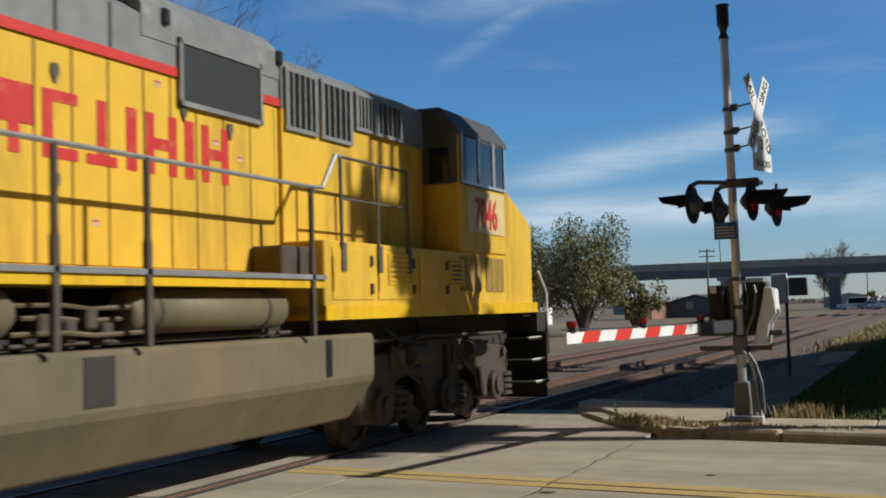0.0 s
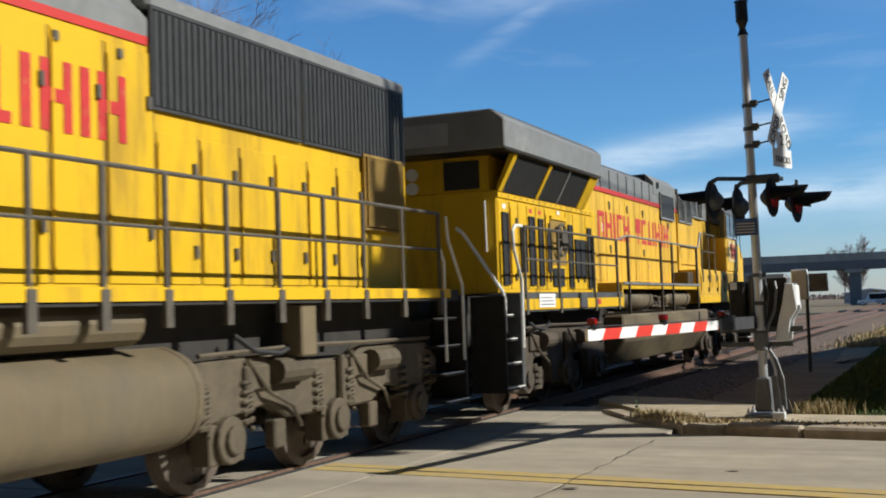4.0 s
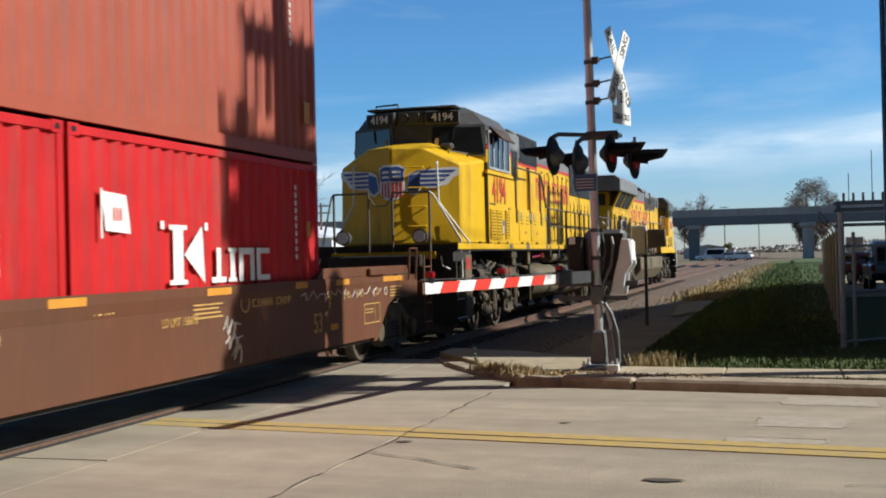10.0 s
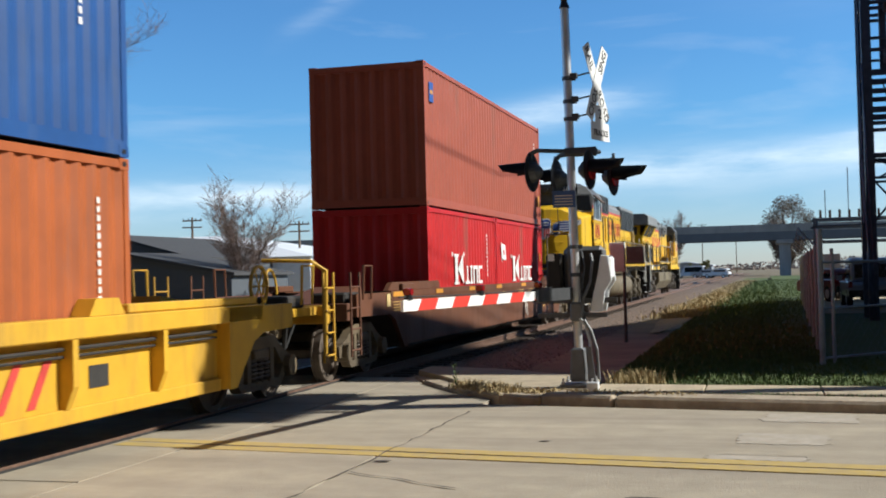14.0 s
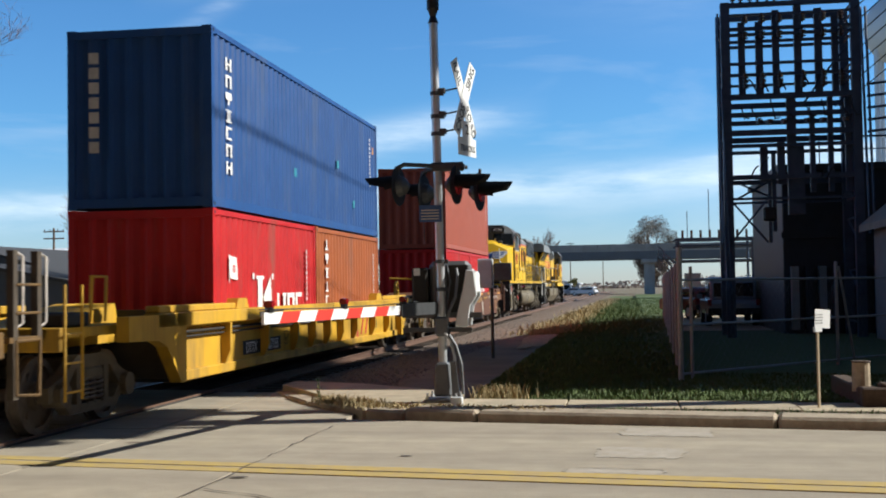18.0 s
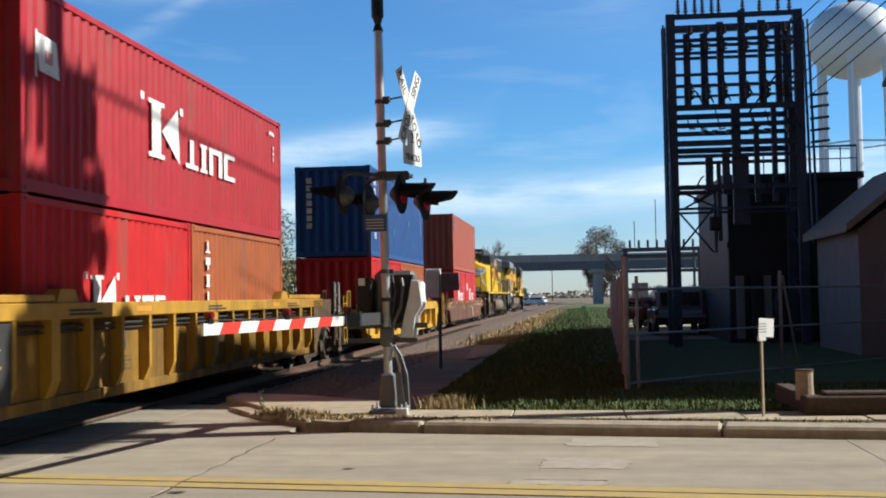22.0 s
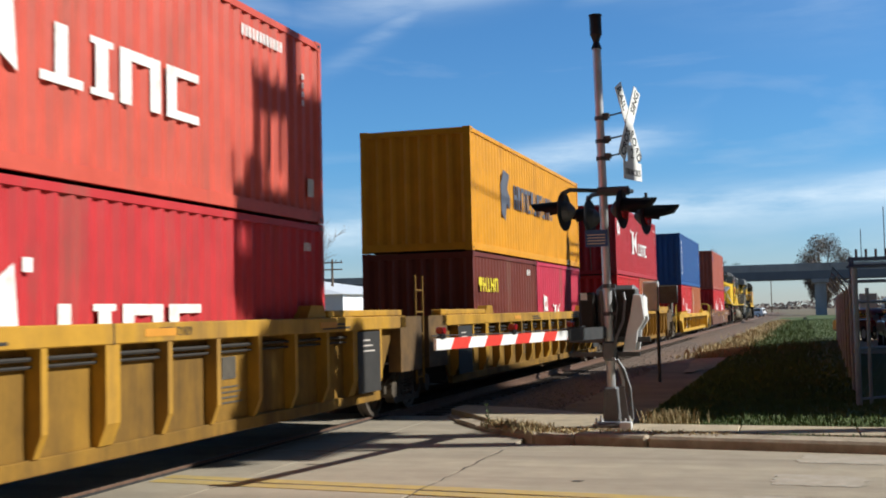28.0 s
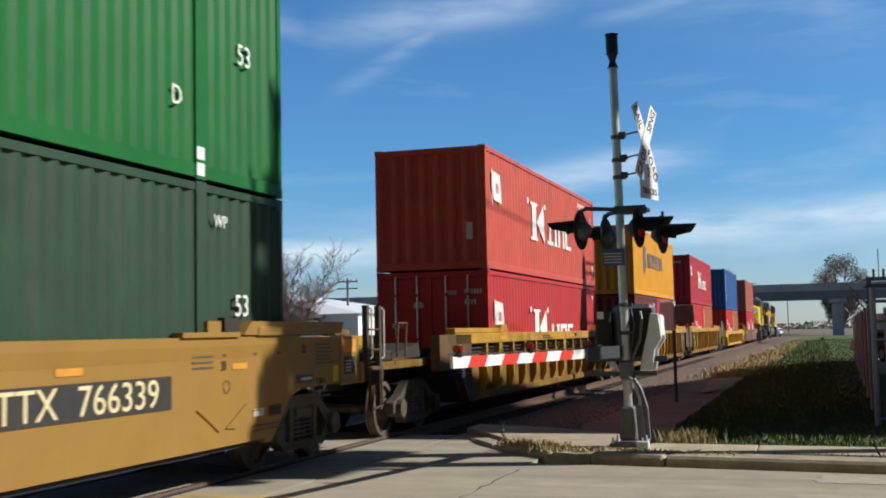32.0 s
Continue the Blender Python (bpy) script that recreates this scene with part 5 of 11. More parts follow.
def build_loco_b():
    """The second engine, cab to the rear of the way it goes."""
    c = -15.45
    lo = on_train("locomotive", c, 0, "bright yellow and grey diesel locomotive running cab last", "locomotive", "locomotives")
    Y = "yellow"
    def v(u):
        return u - c
    part("frame_sill", boxes((-1.0, 1.0, v(-26.2), v(-4.8), 1.10, 1.80)), "under", lo)
    part("deck", boxes((-1.5, 1.5, v(-26.0), v(-5.0), 1.80, 1.94)), "under", lo)
    for sx in (-1, 1):
        lo_x, hi_x = sorted((sx * 1.5, sx * 1.522))
        part("deck_stripe", boxes((lo_x, hi_x, v(-26.0), v(-5.3), 1.835, 1.95)), "yellow", lo, "yellow sill stripe")
    # long hood
    part("hood", boxes((-0.95, 0.95, v(-17.7), v(-5.4), 1.94, 4.22)), Y, lo)
    part("hood_top", prism([(-0.955, 4.22), (0.955, 4.22), (0.955, 4.42), (0.75, 4.66), (-0.75, 4.66), (-0.955, 4.42)], "y", v(-16.8), v(-5.4)), "loco_grey", lo)
    part("red_stripe", boxes((0.955, 0.965, v(-16.6), v(-10.8), 4.17, 4.25)), "red_stripe", lo)
    part("brake_blister", prism([(-1.2, 3.95), (1.2, 3.95), (1.2, 4.72), (1.0, 4.86), (-1.0, 4.86), (-1.2, 4.72)], "y", v(-19.38), v(-16.95)), "loco_grey", lo, bevel=0.03)
    louvres(lo, 1.2, v(-19.25), v(-17.05), 4.06, 4.70, 20, "slat_dark", vertical=True, depth=0.035)
    part("blister_stripe", boxes((1.2, 1.21, v(-19.38), v(-16.95), 3.95, 4.03)), "red_stripe", lo)
    for u0, u1 in ((-10.75, -8.15), (-8.05, -5.5)):
        louvres(lo, 0.96, v(u0), v(u1), 3.62, 4.52, 26, "slat_dark", vertical=True, name="radiator_screen")
    louvres(lo, 0.985, v(-6.65), v(-5.62), 2.72, 3.60, 16, "mesh_yellow", vertical=True, depth=0.05)
    part("radiator_top", boxes((-0.98, 0.98, v(-10.8), v(-5.4), 4.52, 4.70)), "loco_grey", lo, bevel=0.04)
    for u in (-9.9, -8.4, -6.8):
        bm = bmesh.new()
        ring(bm, (0, v(u), 4.72), 0.58, 0.5, 0.12, "z", 20)
        ring(bm, (0, v(u), 4.71), 0.5, 0.0, 0.04, "z", 20)
        part("roof_fan", bm, "dark_grey", lo)
    y = -17.5
    for i in range(17):
        w = 0.66
        door(lo, 0.95, v(y), v(y + w), 2.0, 3.4 if y > -11 else 4.1, Y, latch=True)
        part("door_seam", boxes((0.95, 0.954, v(y + w - 0.011), v(y + w + 0.011), 2.0, 3.4 if y > -11 else 4.1)), "under", lo)
        y += w + 0.02
        if y > -6.9:
            break
    for u in (-16.0, -15.2, -14.4, -13.6, -12.8, -12.0, -11.2):
        part("lifting_lug", boxes((0.965, 0.99, v(u - 0.03), v(u + 0.03), 3.98, 4.06)), "rail_dark", lo)
    block_row("name_block", "bacda edfcaca", lo, 0.968, v(-16.0), v(-11.12), 3.23, 3.82, "red_letter", "row of red block shapes in place of a name")
    # cabinets behind the cab, under a raised walk
    part("side_cabinet", boxes((-1.5, 1.5, v(-21.3), v(-17.24), 1.95, 2.80)), Y, lo, bevel=0.012)
    part("cab_back_body", boxes((-1.25, 1.25, v(-21.3), v(-19.4), 2.80, 4.10)), Y, lo)
    part("back_body_mid", boxes((-1.05, 1.05, v(-19.4), v(-17.3), 2.80, 3.95)), Y, lo)
    for u0, u1 in ((-19.39, -18.40), (-17.97, -17.28)):
        part("body_panel", boxes((1.05, 1.24, v(u0), v(u1), 2.81, 3.94)), Y, lo, bevel=0.008)
    part("upper_grey", boxes((-1.28, 1.28, v(-21.3), v(-19.36), 4.07, 4.66)), "loco_grey", lo, bevel=0.03)
    part("back_stripe", boxes((1.25, 1.285, v(-21.3), v(-20.95), 4.00, 4.07)), "red_stripe", lo)
    part("recess_door", boxes((1.05, 1.07, v(-18.38), v(-17.99), 2.85, 3.7)), "yellow_pale", lo)
    louvres(lo, 1.252, v(-20.85), v(-19.64), 3.56, 4.22, 12, "slat_dark", vertical=True, depth=0.035)
    for u0, u1 in ((-20.56, -19.28), (-19.22, -17.30)):
        ob = door(lo, 1.5, v(u0), v(u1), 2.02, 2.76, Y, latch=False, name="cabinet_door")
        for q in (0.16, 0.92):
            part("latch", boxes((1.514, 1.535, v(u0 + (u1 - u0) * q) - 0.04, v(u0 + (u1 - u0) * q) + 0.04, 2.56, 2.72)), "galv", ob, "bare metal latch")
        for k in (0.22, 0.72):
            for i in range(3):
                yk = v(u0) + (u1 - u0) * k
                part("vent_slot", boxes((1.514, 1.52, yk - 0.13, yk + 0.13, 2.44 + 0.08 * i, 2.46 + 0.08 * i)), "black", ob)
        part("warning_decal", boxes((1.514, 1.518, v(u0) + 0.62, v(u0) + 0.76, 2.20, 2.26)), "decal_red", ob, "small red decal")
    # cab: its front stands forward in the middle
    def plan(z, half, side, mid, back=-21.3, inner=0.4):
        return [(-half, v(back), z), (-half, v(side), z), (-inner, v(mid), z), (inner, v(mid), z), (half, v(side), z), (half, v(back), z)]
    part("cab", loft([plan(1.95, 1.52, -23.58, -24.1), plan(4.0, 1.52, -23.55, -24.15)]), Y, lo, bevel=0.02)
    part("cab_stripe", loft([plan(4.0, 1.528, -23.56, -24.16), plan(4.08, 1.528, -23.56, -24.16)]), "red_stripe", lo)
    part("cab_top", loft([plan(4.08, 1.52, -23.55, -24.16), plan(4.50, 1.50, -23.50, -24.12), plan(4.80, 1.24, -23.50, -24.08), plan(4.93, 1.0, -23.40, -23.90)]), "dark_grey", lo, bevel=0.02)
    part("roof_edge", boxes((-1.0, 1.0, v(-24.12), v(-23.6), 4.86, 4.91)), "dark_grey", lo, bevel=0.02)
    part("roof_grab", pipe([(-0.9, v(-23.75), 4.86), (-0.9, v(-23.8), 5.0), (-0.35, v(-23.95), 5.0), (-0.35, v(-23.9), 4.88)], 0.018), "rail_dark", lo)
    for u0, u1, z1 in ((-23.46, -23.1, 4.36), (-22.98, -22.16, 4.34), (-22.02, -21.62, 4.30)):
        part("cab_window", boxes((1.505, 1.535, v(u0), v(u1), 3.62, z1)), "glass", lo)
        part("window_frame", boxes((1.515, 1.55, v(u0 - 0.05), v(u0), 3.57, z1 + 0.05), (1.515, 1.55, v(u1), v(u1 + 0.05), 3.57, z1 + 0.05), (1.515, 1.55, v(u0), v(u1), 3.57, 3.62), (1.515, 1.55, v(u0), v(u1), z1, z1 + 0.05)), "galv", lo, "bare metal window frame")
    part("window_bar", boxes((1.535, 1.555, v(-22.60), v(-22.56), 3.62, 4.34)), "galv", lo)
    part("sunshade", prism([(1.50, 4.50), (1.53, 4.50), (1.80, 4.22), (1.78, 4.20)], "y", v(-23.25), v(-22.05)), "timber", lo, "rusty sunshade over the cab window")
    part("cab_ledge", boxes((1.5, 1.56, v(-23.7), v(-21.3), 3.46, 3.53)), Y, lo)
    words("number_edge", "4194", 0.76, "black_stencil", lo, Matrix.Translation((1.525, v(-22.56), 2.88)) @ SIDE, "dark edge of the road number", bold=0.028, wide=0.82)
    words("cab_number", "4194", 0.76, "red_letter", lo, Matrix.Translation((1.530, v(-22.575), 2.89)) @ SIDE, "red road number with a dark edge", bold=0.014, wide=0.82)
    for u0, u1 in ((-23.4, -22.95), (-22.85, -22.4), (-22.02, -21.68)):
        louvres(lo, 1.52, v(u0), v(u1), 2.08, 2.68, 9, Y, base="black")
    for a, b, z in ((-23.42, -22.9, 2.80), (-21.75, -21.5, 2.74)):
        part("builder_bar", boxes((1.522, 1.526, v(a), v(b), z, z + 0.035)), "black_stencil", lo, "small unreadable stencil")
    sh = [(v(-22.32), 2.48), (v(-22.12), 2.48), (v(-22.10), 2.40), (v(-22.12), 2.22), (v(-22.22), 2.14), (v(-22.32), 2.22), (v(-22.34), 2.40)]
    part("side_emblem", prism(sh, "x", 1.521, 1.526), "emblem_blue", lo, "small blue shield emblem")
    part("emblem_stripes", boxes(*[(1.526, 1.529, v(-22.31 + 0.05 * i), v(-22.285 + 0.05 * i), 2.2, 2.36) for i in range(4)]), "white", lo)
    # nose: a blunt wedge with slanting cheeks, its top falling to both sides
    nose = bmesh.new()
    low = {}
    for key, x, u, z in (("r0", 0, -25.55, 1.95), ("r1", 0, -25.52, 3.93), ("b0", 0, -23.4, 1.95), ("m1", 0, -24.1, 4.14)):
        low[key] = nose.verts.new((x, v(u), z))
    for k in (-1, 1):
        for key, x, u, z in (("f0", 0.62, -25.28, 1.95), ("f1", 0.62, -25.24, 3.92), ("c0", 1.31, -24.97, 1.95), ("c1", 1.30, -24.92, 3.58), ("s0", 1.47, -23.5, 1.95), ("s1", 1.46, -23.55, 3.74), ("t1", 0.42, -24.1, 4.13)):
            low[key, k] = nose.verts.new((k * x, v(u), z))
        for q in (("r0", "f0", "f1", "r1"), ("f0", "c0", "c1", "f1"), ("c0", "s0", "s1", "c1"), ("r1", "f1", "t1", "m1"), ("f1", "c1", "s1", "t1"), ("r0", "b0", "s0", "c0", "f0"), ("b0", "m1", "t1", "s1", "s0")):
            nose.faces.new([low[n] if n in low else low[n, k] for n in q])
    bmesh.ops.recalc_face_normals(nose, faces=nose.faces[:])
    part("nose", nose, Y, lo, "yellow wedge-shaped nose", bevel=0.035)
    slope = math.atan2(0.6, 1.12)
    for k in (-1, 1):
        m = Matrix.Translation((k * 0.4, v(-24.15), 0)) @ Matrix.Rotation(k * slope, 4, "Z")
        def on_front(a, b, z0, z1, y0, y1):
            bm = prism([(k * a[0], z0), (k * b[0], z0 - 0.02), (k * b[1], z1), (k * a[1], z1)], "y", y0, y1)
            bm.transform(m)
            return bm
        part("windscreen_surround", on_front((-0.02, 0.0), (1.24, 1.20), 3.86, 4.52, -0.03, 0.02), "dark_grey", lo)
        part("windscreen", on_front((0.03, 0.08), (1.20, 1.12), 3.92, 4.46, -0.045, -0.031), "glass", lo)
        part("wiper", on_front((0.5, 0.54), (0.52, 0.57), 4.2, 4.47, -0.07, -0.055), "black", lo)
        part("sun_reflector", on_front((0.12, 0.12), (0.20, 0.20), 3.98, 4.22, -0.048, -0.046), "mesh_yellow", lo)
        m2 = Matrix.Translation((k * 0.32, v(-24.14), 0)) @ Matrix.Rotation(k * slope * 0.55, 4, "Z")
        bm = boxes((min(0, k * 0.74), max(0, k * 0.74), -0.10, 0.12, 4.52, 4.80))
        bm.transform(m2)
        part("number_board_frame", bm, "dark_grey", lo, bevel=0.02)
        bm = boxes((min(k * 0.04, k * 0.70), max(k * 0.04, k * 0.70), -0.112, -0.098, 4.55, 4.77))
        bm.transform(m2)
        part("number_board", bm, "black", lo, "black number board")
        words("board_number", "4194", 0.23, "white_paint", lo, m2 @ Matrix.Translation((k * 0.37, -0.118, 4.585)), "white road number on black", bold=0.006)
    bm = bmesh.new()
    for x in (-0.13, 0.13):
        ring(bm, (x, v(-24.2), 4.68), 0.10, 0.0, 0.14, "y", 14)
    part("headlight", bm, "dark_grey", lo)
    part("headlight_box", boxes((-0.30, 0.30, v(-24.16), v(-24.0), 4.54, 4.82)), "dark_grey", lo, bevel=0.02)
    part("nose_vent", boxes((0.72, 0.98, v(-24.42), v(-24.20), 3.95, 4.08)), "dark_grey", lo, bevel=0.04)
    part("nose_top_rail", pipe([(0.95, v(-24.55), 3.80), (0.95, v(-24.55), 3.90), (1.2, v(-24.0), 3.86), (1.2, v(-24.0), 3.78)], 0.016), "rail_dark", lo)
    part("cheek_seam", boxes((1.44, 1.535, v(-23.60), v(-23.57), 1.96, 3.7)), "rail_dark", lo)
    # wings and shield on the nose, plain shapes
    slant = math.atan2(0.58, 1.31)
    for k in (-1, 1):
        m = Matrix.Translation((0, v(-25.552), 0)) @ Matrix.Rotation(k * slant, 4, "Z")
        def on_cheek(out, y0, y1):
            pts = [(k * a, b) for a, b in out]
            bm = prism(pts if k > 0 else pts[::-1], "y", y0, y1)
            bm.transform(m)
            return bm
        edge = part("shield_edge", on_cheek([(0.0, 2.82), (0.20, 2.90), (0.30, 3.05), (0.28, 3.40), (0.31, 3.50), (0.16, 3.58), (0.0, 3.56)], -0.014, -0.004), "white", lo, "white edge of a shield")
        shield = part("nose_shield", on_cheek([(0.0, 3.24), (0.26, 3.24), (0.26, 3.40), (0.28, 3.48), (0.15, 3.54), (0.0, 3.52)], -0.020, -0.014), "emblem_blue", lo, "blue head of a shield on the nose")
        for a in (0.03, 0.11, 0.19):
            part("shield_stripe", on_cheek([(a, 2.90), (a + 0.042, 2.92), (a + 0.042, 3.22), (a, 3.22)], -0.019, -0.014), "red_letter", shield)
        for row in (3.30, 3.40):
            part("shield_bar", on_cheek([(0.03, row), (0.21, row), (0.21, row + 0.05), (0.03, row + 0.05)], -0.024, -0.020), "white", shield)
        back = part("nose_wing", on_cheek([(0.31, 3.02), (0.46, 2.94), (0.56, 2.98), (0.62, 3.08), (0.90, 3.10), (1.16, 3.16), (1.28, 3.30), (1.40, 3.36), (1.40, 3.50), (1.25, 3.52), (0.55, 3.46), (0.36, 3.38)], -0.012, -0.004), "white", lo, "white wing shape with blue feathers")
        part("wing_root", on_cheek([(0.33, 3.06), (0.45, 2.98), (0.54, 3.03), (0.60, 3.12), (0.60, 3.40), (0.38, 3.34)], -0.017, -0.012), "emblem_blue", back)
        for z0, a1 in ((3.43, 1.34), (3.34, 1.24), (3.25, 1.14), (3.16, 1.02)):
            part("wing_stripe", on_cheek([(0.60, z0 - 0.025), (a1 - 0.06, z0 - 0.018), (a1, z0 + 0.03), (0.60, z0 + 0.022)], -0.017, -0.012), "emblem_blue", back)
    loco_steps(lo, v(-26.1), -1)
    loco_steps(lo, v(-4.75), 1)
    part("end_platform", boxes((-1.5, 1.5, v(-26.3), v(-25.0), 1.60, 1.78)), "under", lo)
    part("platform_stripe", boxes((-1.0, 1.15, v(-26.33), v(-26.302), 1.66, 1.80)), "yellow", lo, "yellow edge of the platform")
    plow = [[(-1.42, v(-25.72), 1.24), (0, v(-26.42), 1.24), (1.42, v(-25.72), 1.24), (1.42, v(-25.64), 1.24), (0, v(-26.30), 1.24), (-1.42, v(-25.64), 1.24)],
            [(-1.42, v(-25.80), 0.75), (0, v(-26.52), 0.75), (1.42, v(-25.80), 0.75), (1.42, v(-25.72), 0.75), (0, v(-26.42), 0.75), (-1.42, v(-25.72), 0.75)],
            [(-1.36, v(-26.0), 0.20), (0, v(-26.78), 0.20), (1.36, v(-26.0), 0.20), (1.36, v(-25.92), 0.20), (0, v(-26.68), 0.20), (-1.36, v(-25.92), 0.20)]]
    part("plow", loft(plow), "bogie_dark", lo, "dark curved snow plough", bevel=0.012)
    part("step_side", boxes((1.05, 1.51, v(-25.44), v(-24.98), 0.44, 1.72)), "tank", lo, "grey-brown side of the step well", bevel=0.015)
    part("anticlimber", boxes((-0.95, 0.95, v(-26.62), v(-26.33), 1.50, 1.74)), "under", lo, bevel=0.03)
    part("warning_plate", boxes((1.511, 1.516, v(-25.40), v(-25.12), 1.42, 1.66)), "decal_red", lo, "small red and white notice plate")
    for sx in (-1, 1):
        bent_rail(lo, [(sx * 0.88, v(-25.16), 3.62), (sx * 0.90, v(-25.26), 3.58), (sx * 0.92, v(-25.26), 2.80), (sx * 1.47, v(-25.0), 1.98), (sx * 1.49, v(-24.99), 1.0)])
        bent_rail(lo, [(sx * 1.0, v(-26.16), 2.97), (sx * 1.06, v(-26.12), 2.92), (sx * 1.47, v(-25.62), 2.02), (sx * 1.49, v(-25.62), 1.26)])
        bent_rail(lo, [(sx * 1.25, v(-26.28), 1.72), (sx * 1.3, v(-26.35), 1.52), (sx * 1.42, v(-25.95), 1.40), (sx * 1.42, v(-25.9), 1.2)], r=0.016)
        bent_rail(lo, [(sx * 1.5, v(-5.35), 2.90), (sx * 1.5, v(-5.3), 2.6), (sx * 1.5, v(-4.85), 2.0), (sx * 1.5, v(-4.85), 1.0)])
        bent_rail(lo, [(sx * 1.5, v(-5.6), 2.5), (sx * 1.5, v(-5.45), 2.3), (sx * 1.5, v(-5.45), 1.0)])
        part("platform_post", pipe([(sx * 1.0, v(-26.16), 1.78), (sx * 1.0, v(-26.16), 2.97)], 0.026, 6), "rail_dark", lo)
        part("platform_post", pipe([(sx * 0.25, v(-26.2), 1.78), (sx * 0.25, v(-26.2), 2.97)], 0.022, 6), "rail_dark", lo)
        part("platform_rail", pipe([(sx * 0.25, v(-26.2), 2.97), (sx * 1.0, v(-26.16), 2.97)], 0.022, 6), "rail_dark", lo)
        bm = bmesh.new()
        rod(bm, (sx * 0.80, v(-26.22), 2.10), (sx * 0.80, v(-26.02), 2.10), 0.15, 16, 0.12)
        ditch = part("ditch_light", bm, "dark_grey", lo, "round ditch light on the platform")
        bm = bmesh.new()
        ring(bm, (sx * 0.80, v(-26.225), 2.10), 0.12, 0.0, 0.012, "y", 16)
        part("lens", bm, "alu", ditch, "pale lamp glass")
    part("platform_chain", pipe([(-0.25, v(-26.2), 2.9), (-0.12, v(-26.2), 2.72), (0.12, v(-26.2), 2.72), (0.25, v(-26.2), 2.9)], 0.014, 5), "rail_dark", lo)
    for z, a, b in ((3.52, 0.30, 0.62), (3.10, 0.34, 0.66), (2.72, 0.34, 0.66), (2.32, 0.34, 0.66)):
        f = lambda x: v(-25.55 + 0.443 * x)
        part("nose_step", pipe([(a, f(a), z), (a, f(a) - 0.10, z), (b, f(b) - 0.10, z), (b, f(b), z)], 0.014), "yellow", lo)
    part("nose_hatch", prism([(0.98, 2.02), (1.22, 2.02), (1.22, 2.36), (0.98, 2.36)], "y", -0.012, -0.002), "yellow", lo).data.transform(Matrix.Translation((0, v(-25.552), 0)) @ Matrix.Rotation(slant, 4, "Z"))
    # tank, reservoirs, trucks
    tank = []
    for k in range(40):
        a = math.tau * k / 40
        p, q = math.cos(a), math.sin(a)
        tank.append((1.44 * math.copysign(abs(p) ** 0.6, p), 0.97 + 0.53 * math.copysign(abs(q) ** 0.75, q)))
    part("fuel_tank", prism(tank, "y", v(-18.72), v(-10.7)), "tank", lo, "grey-brown rounded fuel tank", smooth="sides")
    for u in (-18.66, -14.9, -10.8):
        part("tank_seam", prism([(p * 1.004, 0.97 + (q - 0.97) * 1.008) for p, q in tank], "y", v(u), v(u + 0.05)), "bogie", lo)
    part("tank_end", prism([(p * 0.93, 0.97 + (q - 0.97) * 0.9) for p, q in tank], "y", v(-18.74), v(-18.721)), "under", lo)
    part("tank_band", boxes((1.36, 1.41, v(-19.03), v(-18.97), 0.55, 1.8)), "bogie", lo)
    bm = bmesh.new()
    rod(bm, (1.15, v(-15.8), 1.66), (1.15, v(-11.4), 1.66), 0.2, 16)
    part("air_reservoir", bm, "tank", lo)
    bm = bmesh.new()
    rod(bm, (1.3, v(-18.3), 1.62), (1.42, v(-17.6), 1.66), 0.03, 8)
    ring(bm, (1.42, v(-17.6), 1.66), 0.07, 0, 0.08, "x", 10)
    part("fuel_cap", bm, "lamp_red", lo, "red fuel valve")
    for b in ((1.2, 1.45, v(-9.0), v(-8.7), 1.25, 1.80), (1.3, 1.42, v(-19.2), v(-19.05), 1.45, 1.8)):
        part("sill_bracket", boxes(b), "tank", lo, bevel=0.02)
    for u0, u1 in ((-25.2, -19.6), (-10.8, -5.2)):
        part("traction_gear", boxes((-0.9, 0.9, v(u0), v(u1), 1.0, 1.7)), "under", lo)
    radial_truck(lo, v(-22.42))
    loco_truck(lo, v(-7.95), 0.52, 2.1, paint="bogie_loco")
    part("sand_hose", pipe([(1.34, v(-20.86), 1.50), (1.34, v(-20.97), 1.32), (1.36, v(-20.95), 1.12), (1.38, v(-20.82), 1.00), (1.38, v(-20.66), 1.03), (1.38, v(-20.50), 1.09), (1.36, v(-20.36), 1.02), (1.34, v(-20.2), 0.88)], 0.016), "decal_red", lo, "red cable on the truck")
    part("cable_box", boxes((1.2, 1.45, v(-21.13), v(-20.63), 1.62, 1.80)), "bogie_loco", lo, "dusty cable box under the sill", bevel=0.015)
    part("cable_box", boxes((1.22, 1.43, v(-20.93), v(-20.66), 1.44, 1.615)), "bogie_loco", lo, bevel=0.02)
    for u0, u1 in ((-21.64, -21.36), (-19.85, -19.52), (-17.42, -17.22)):
        part("sill_patch", boxes((1.522, 1.527, v(u0), v(u1), 1.84, 1.945)), "cast", lo, "bare grey patch on the sill stripe")
    for u in (-24.3, -23.5, -22.7, -21.9, -20.3, -19.7, -18.6):
        part("door_catch", boxes((1.5, 1.545, v(u) - 0.06, v(u) + 0.06, 1.955, 1.99)), "rail_dark", lo)
    bm = bmesh.new()
    rod(bm, (1.3, v(-18.93), 1.42), (1.3, v(-18.93), 1.64), 0.11, 12, 0.07)
    part("filler_can", bm, "bogie_loco", lo)
    fence_rail(lo, [v(u) for u in (-16.9, -15.7, -14.4, -12.9, -12.1, -11.3, -10.4, -9.5, -8.6, -7.7, -6.7, -5.6)], 1.5, 1.95, 2.92, 2.45)
    fence_rail(lo, [v(u) for u in (-20.8, -19.28, -18.0)], 1.5, 2.8, 3.78, None)
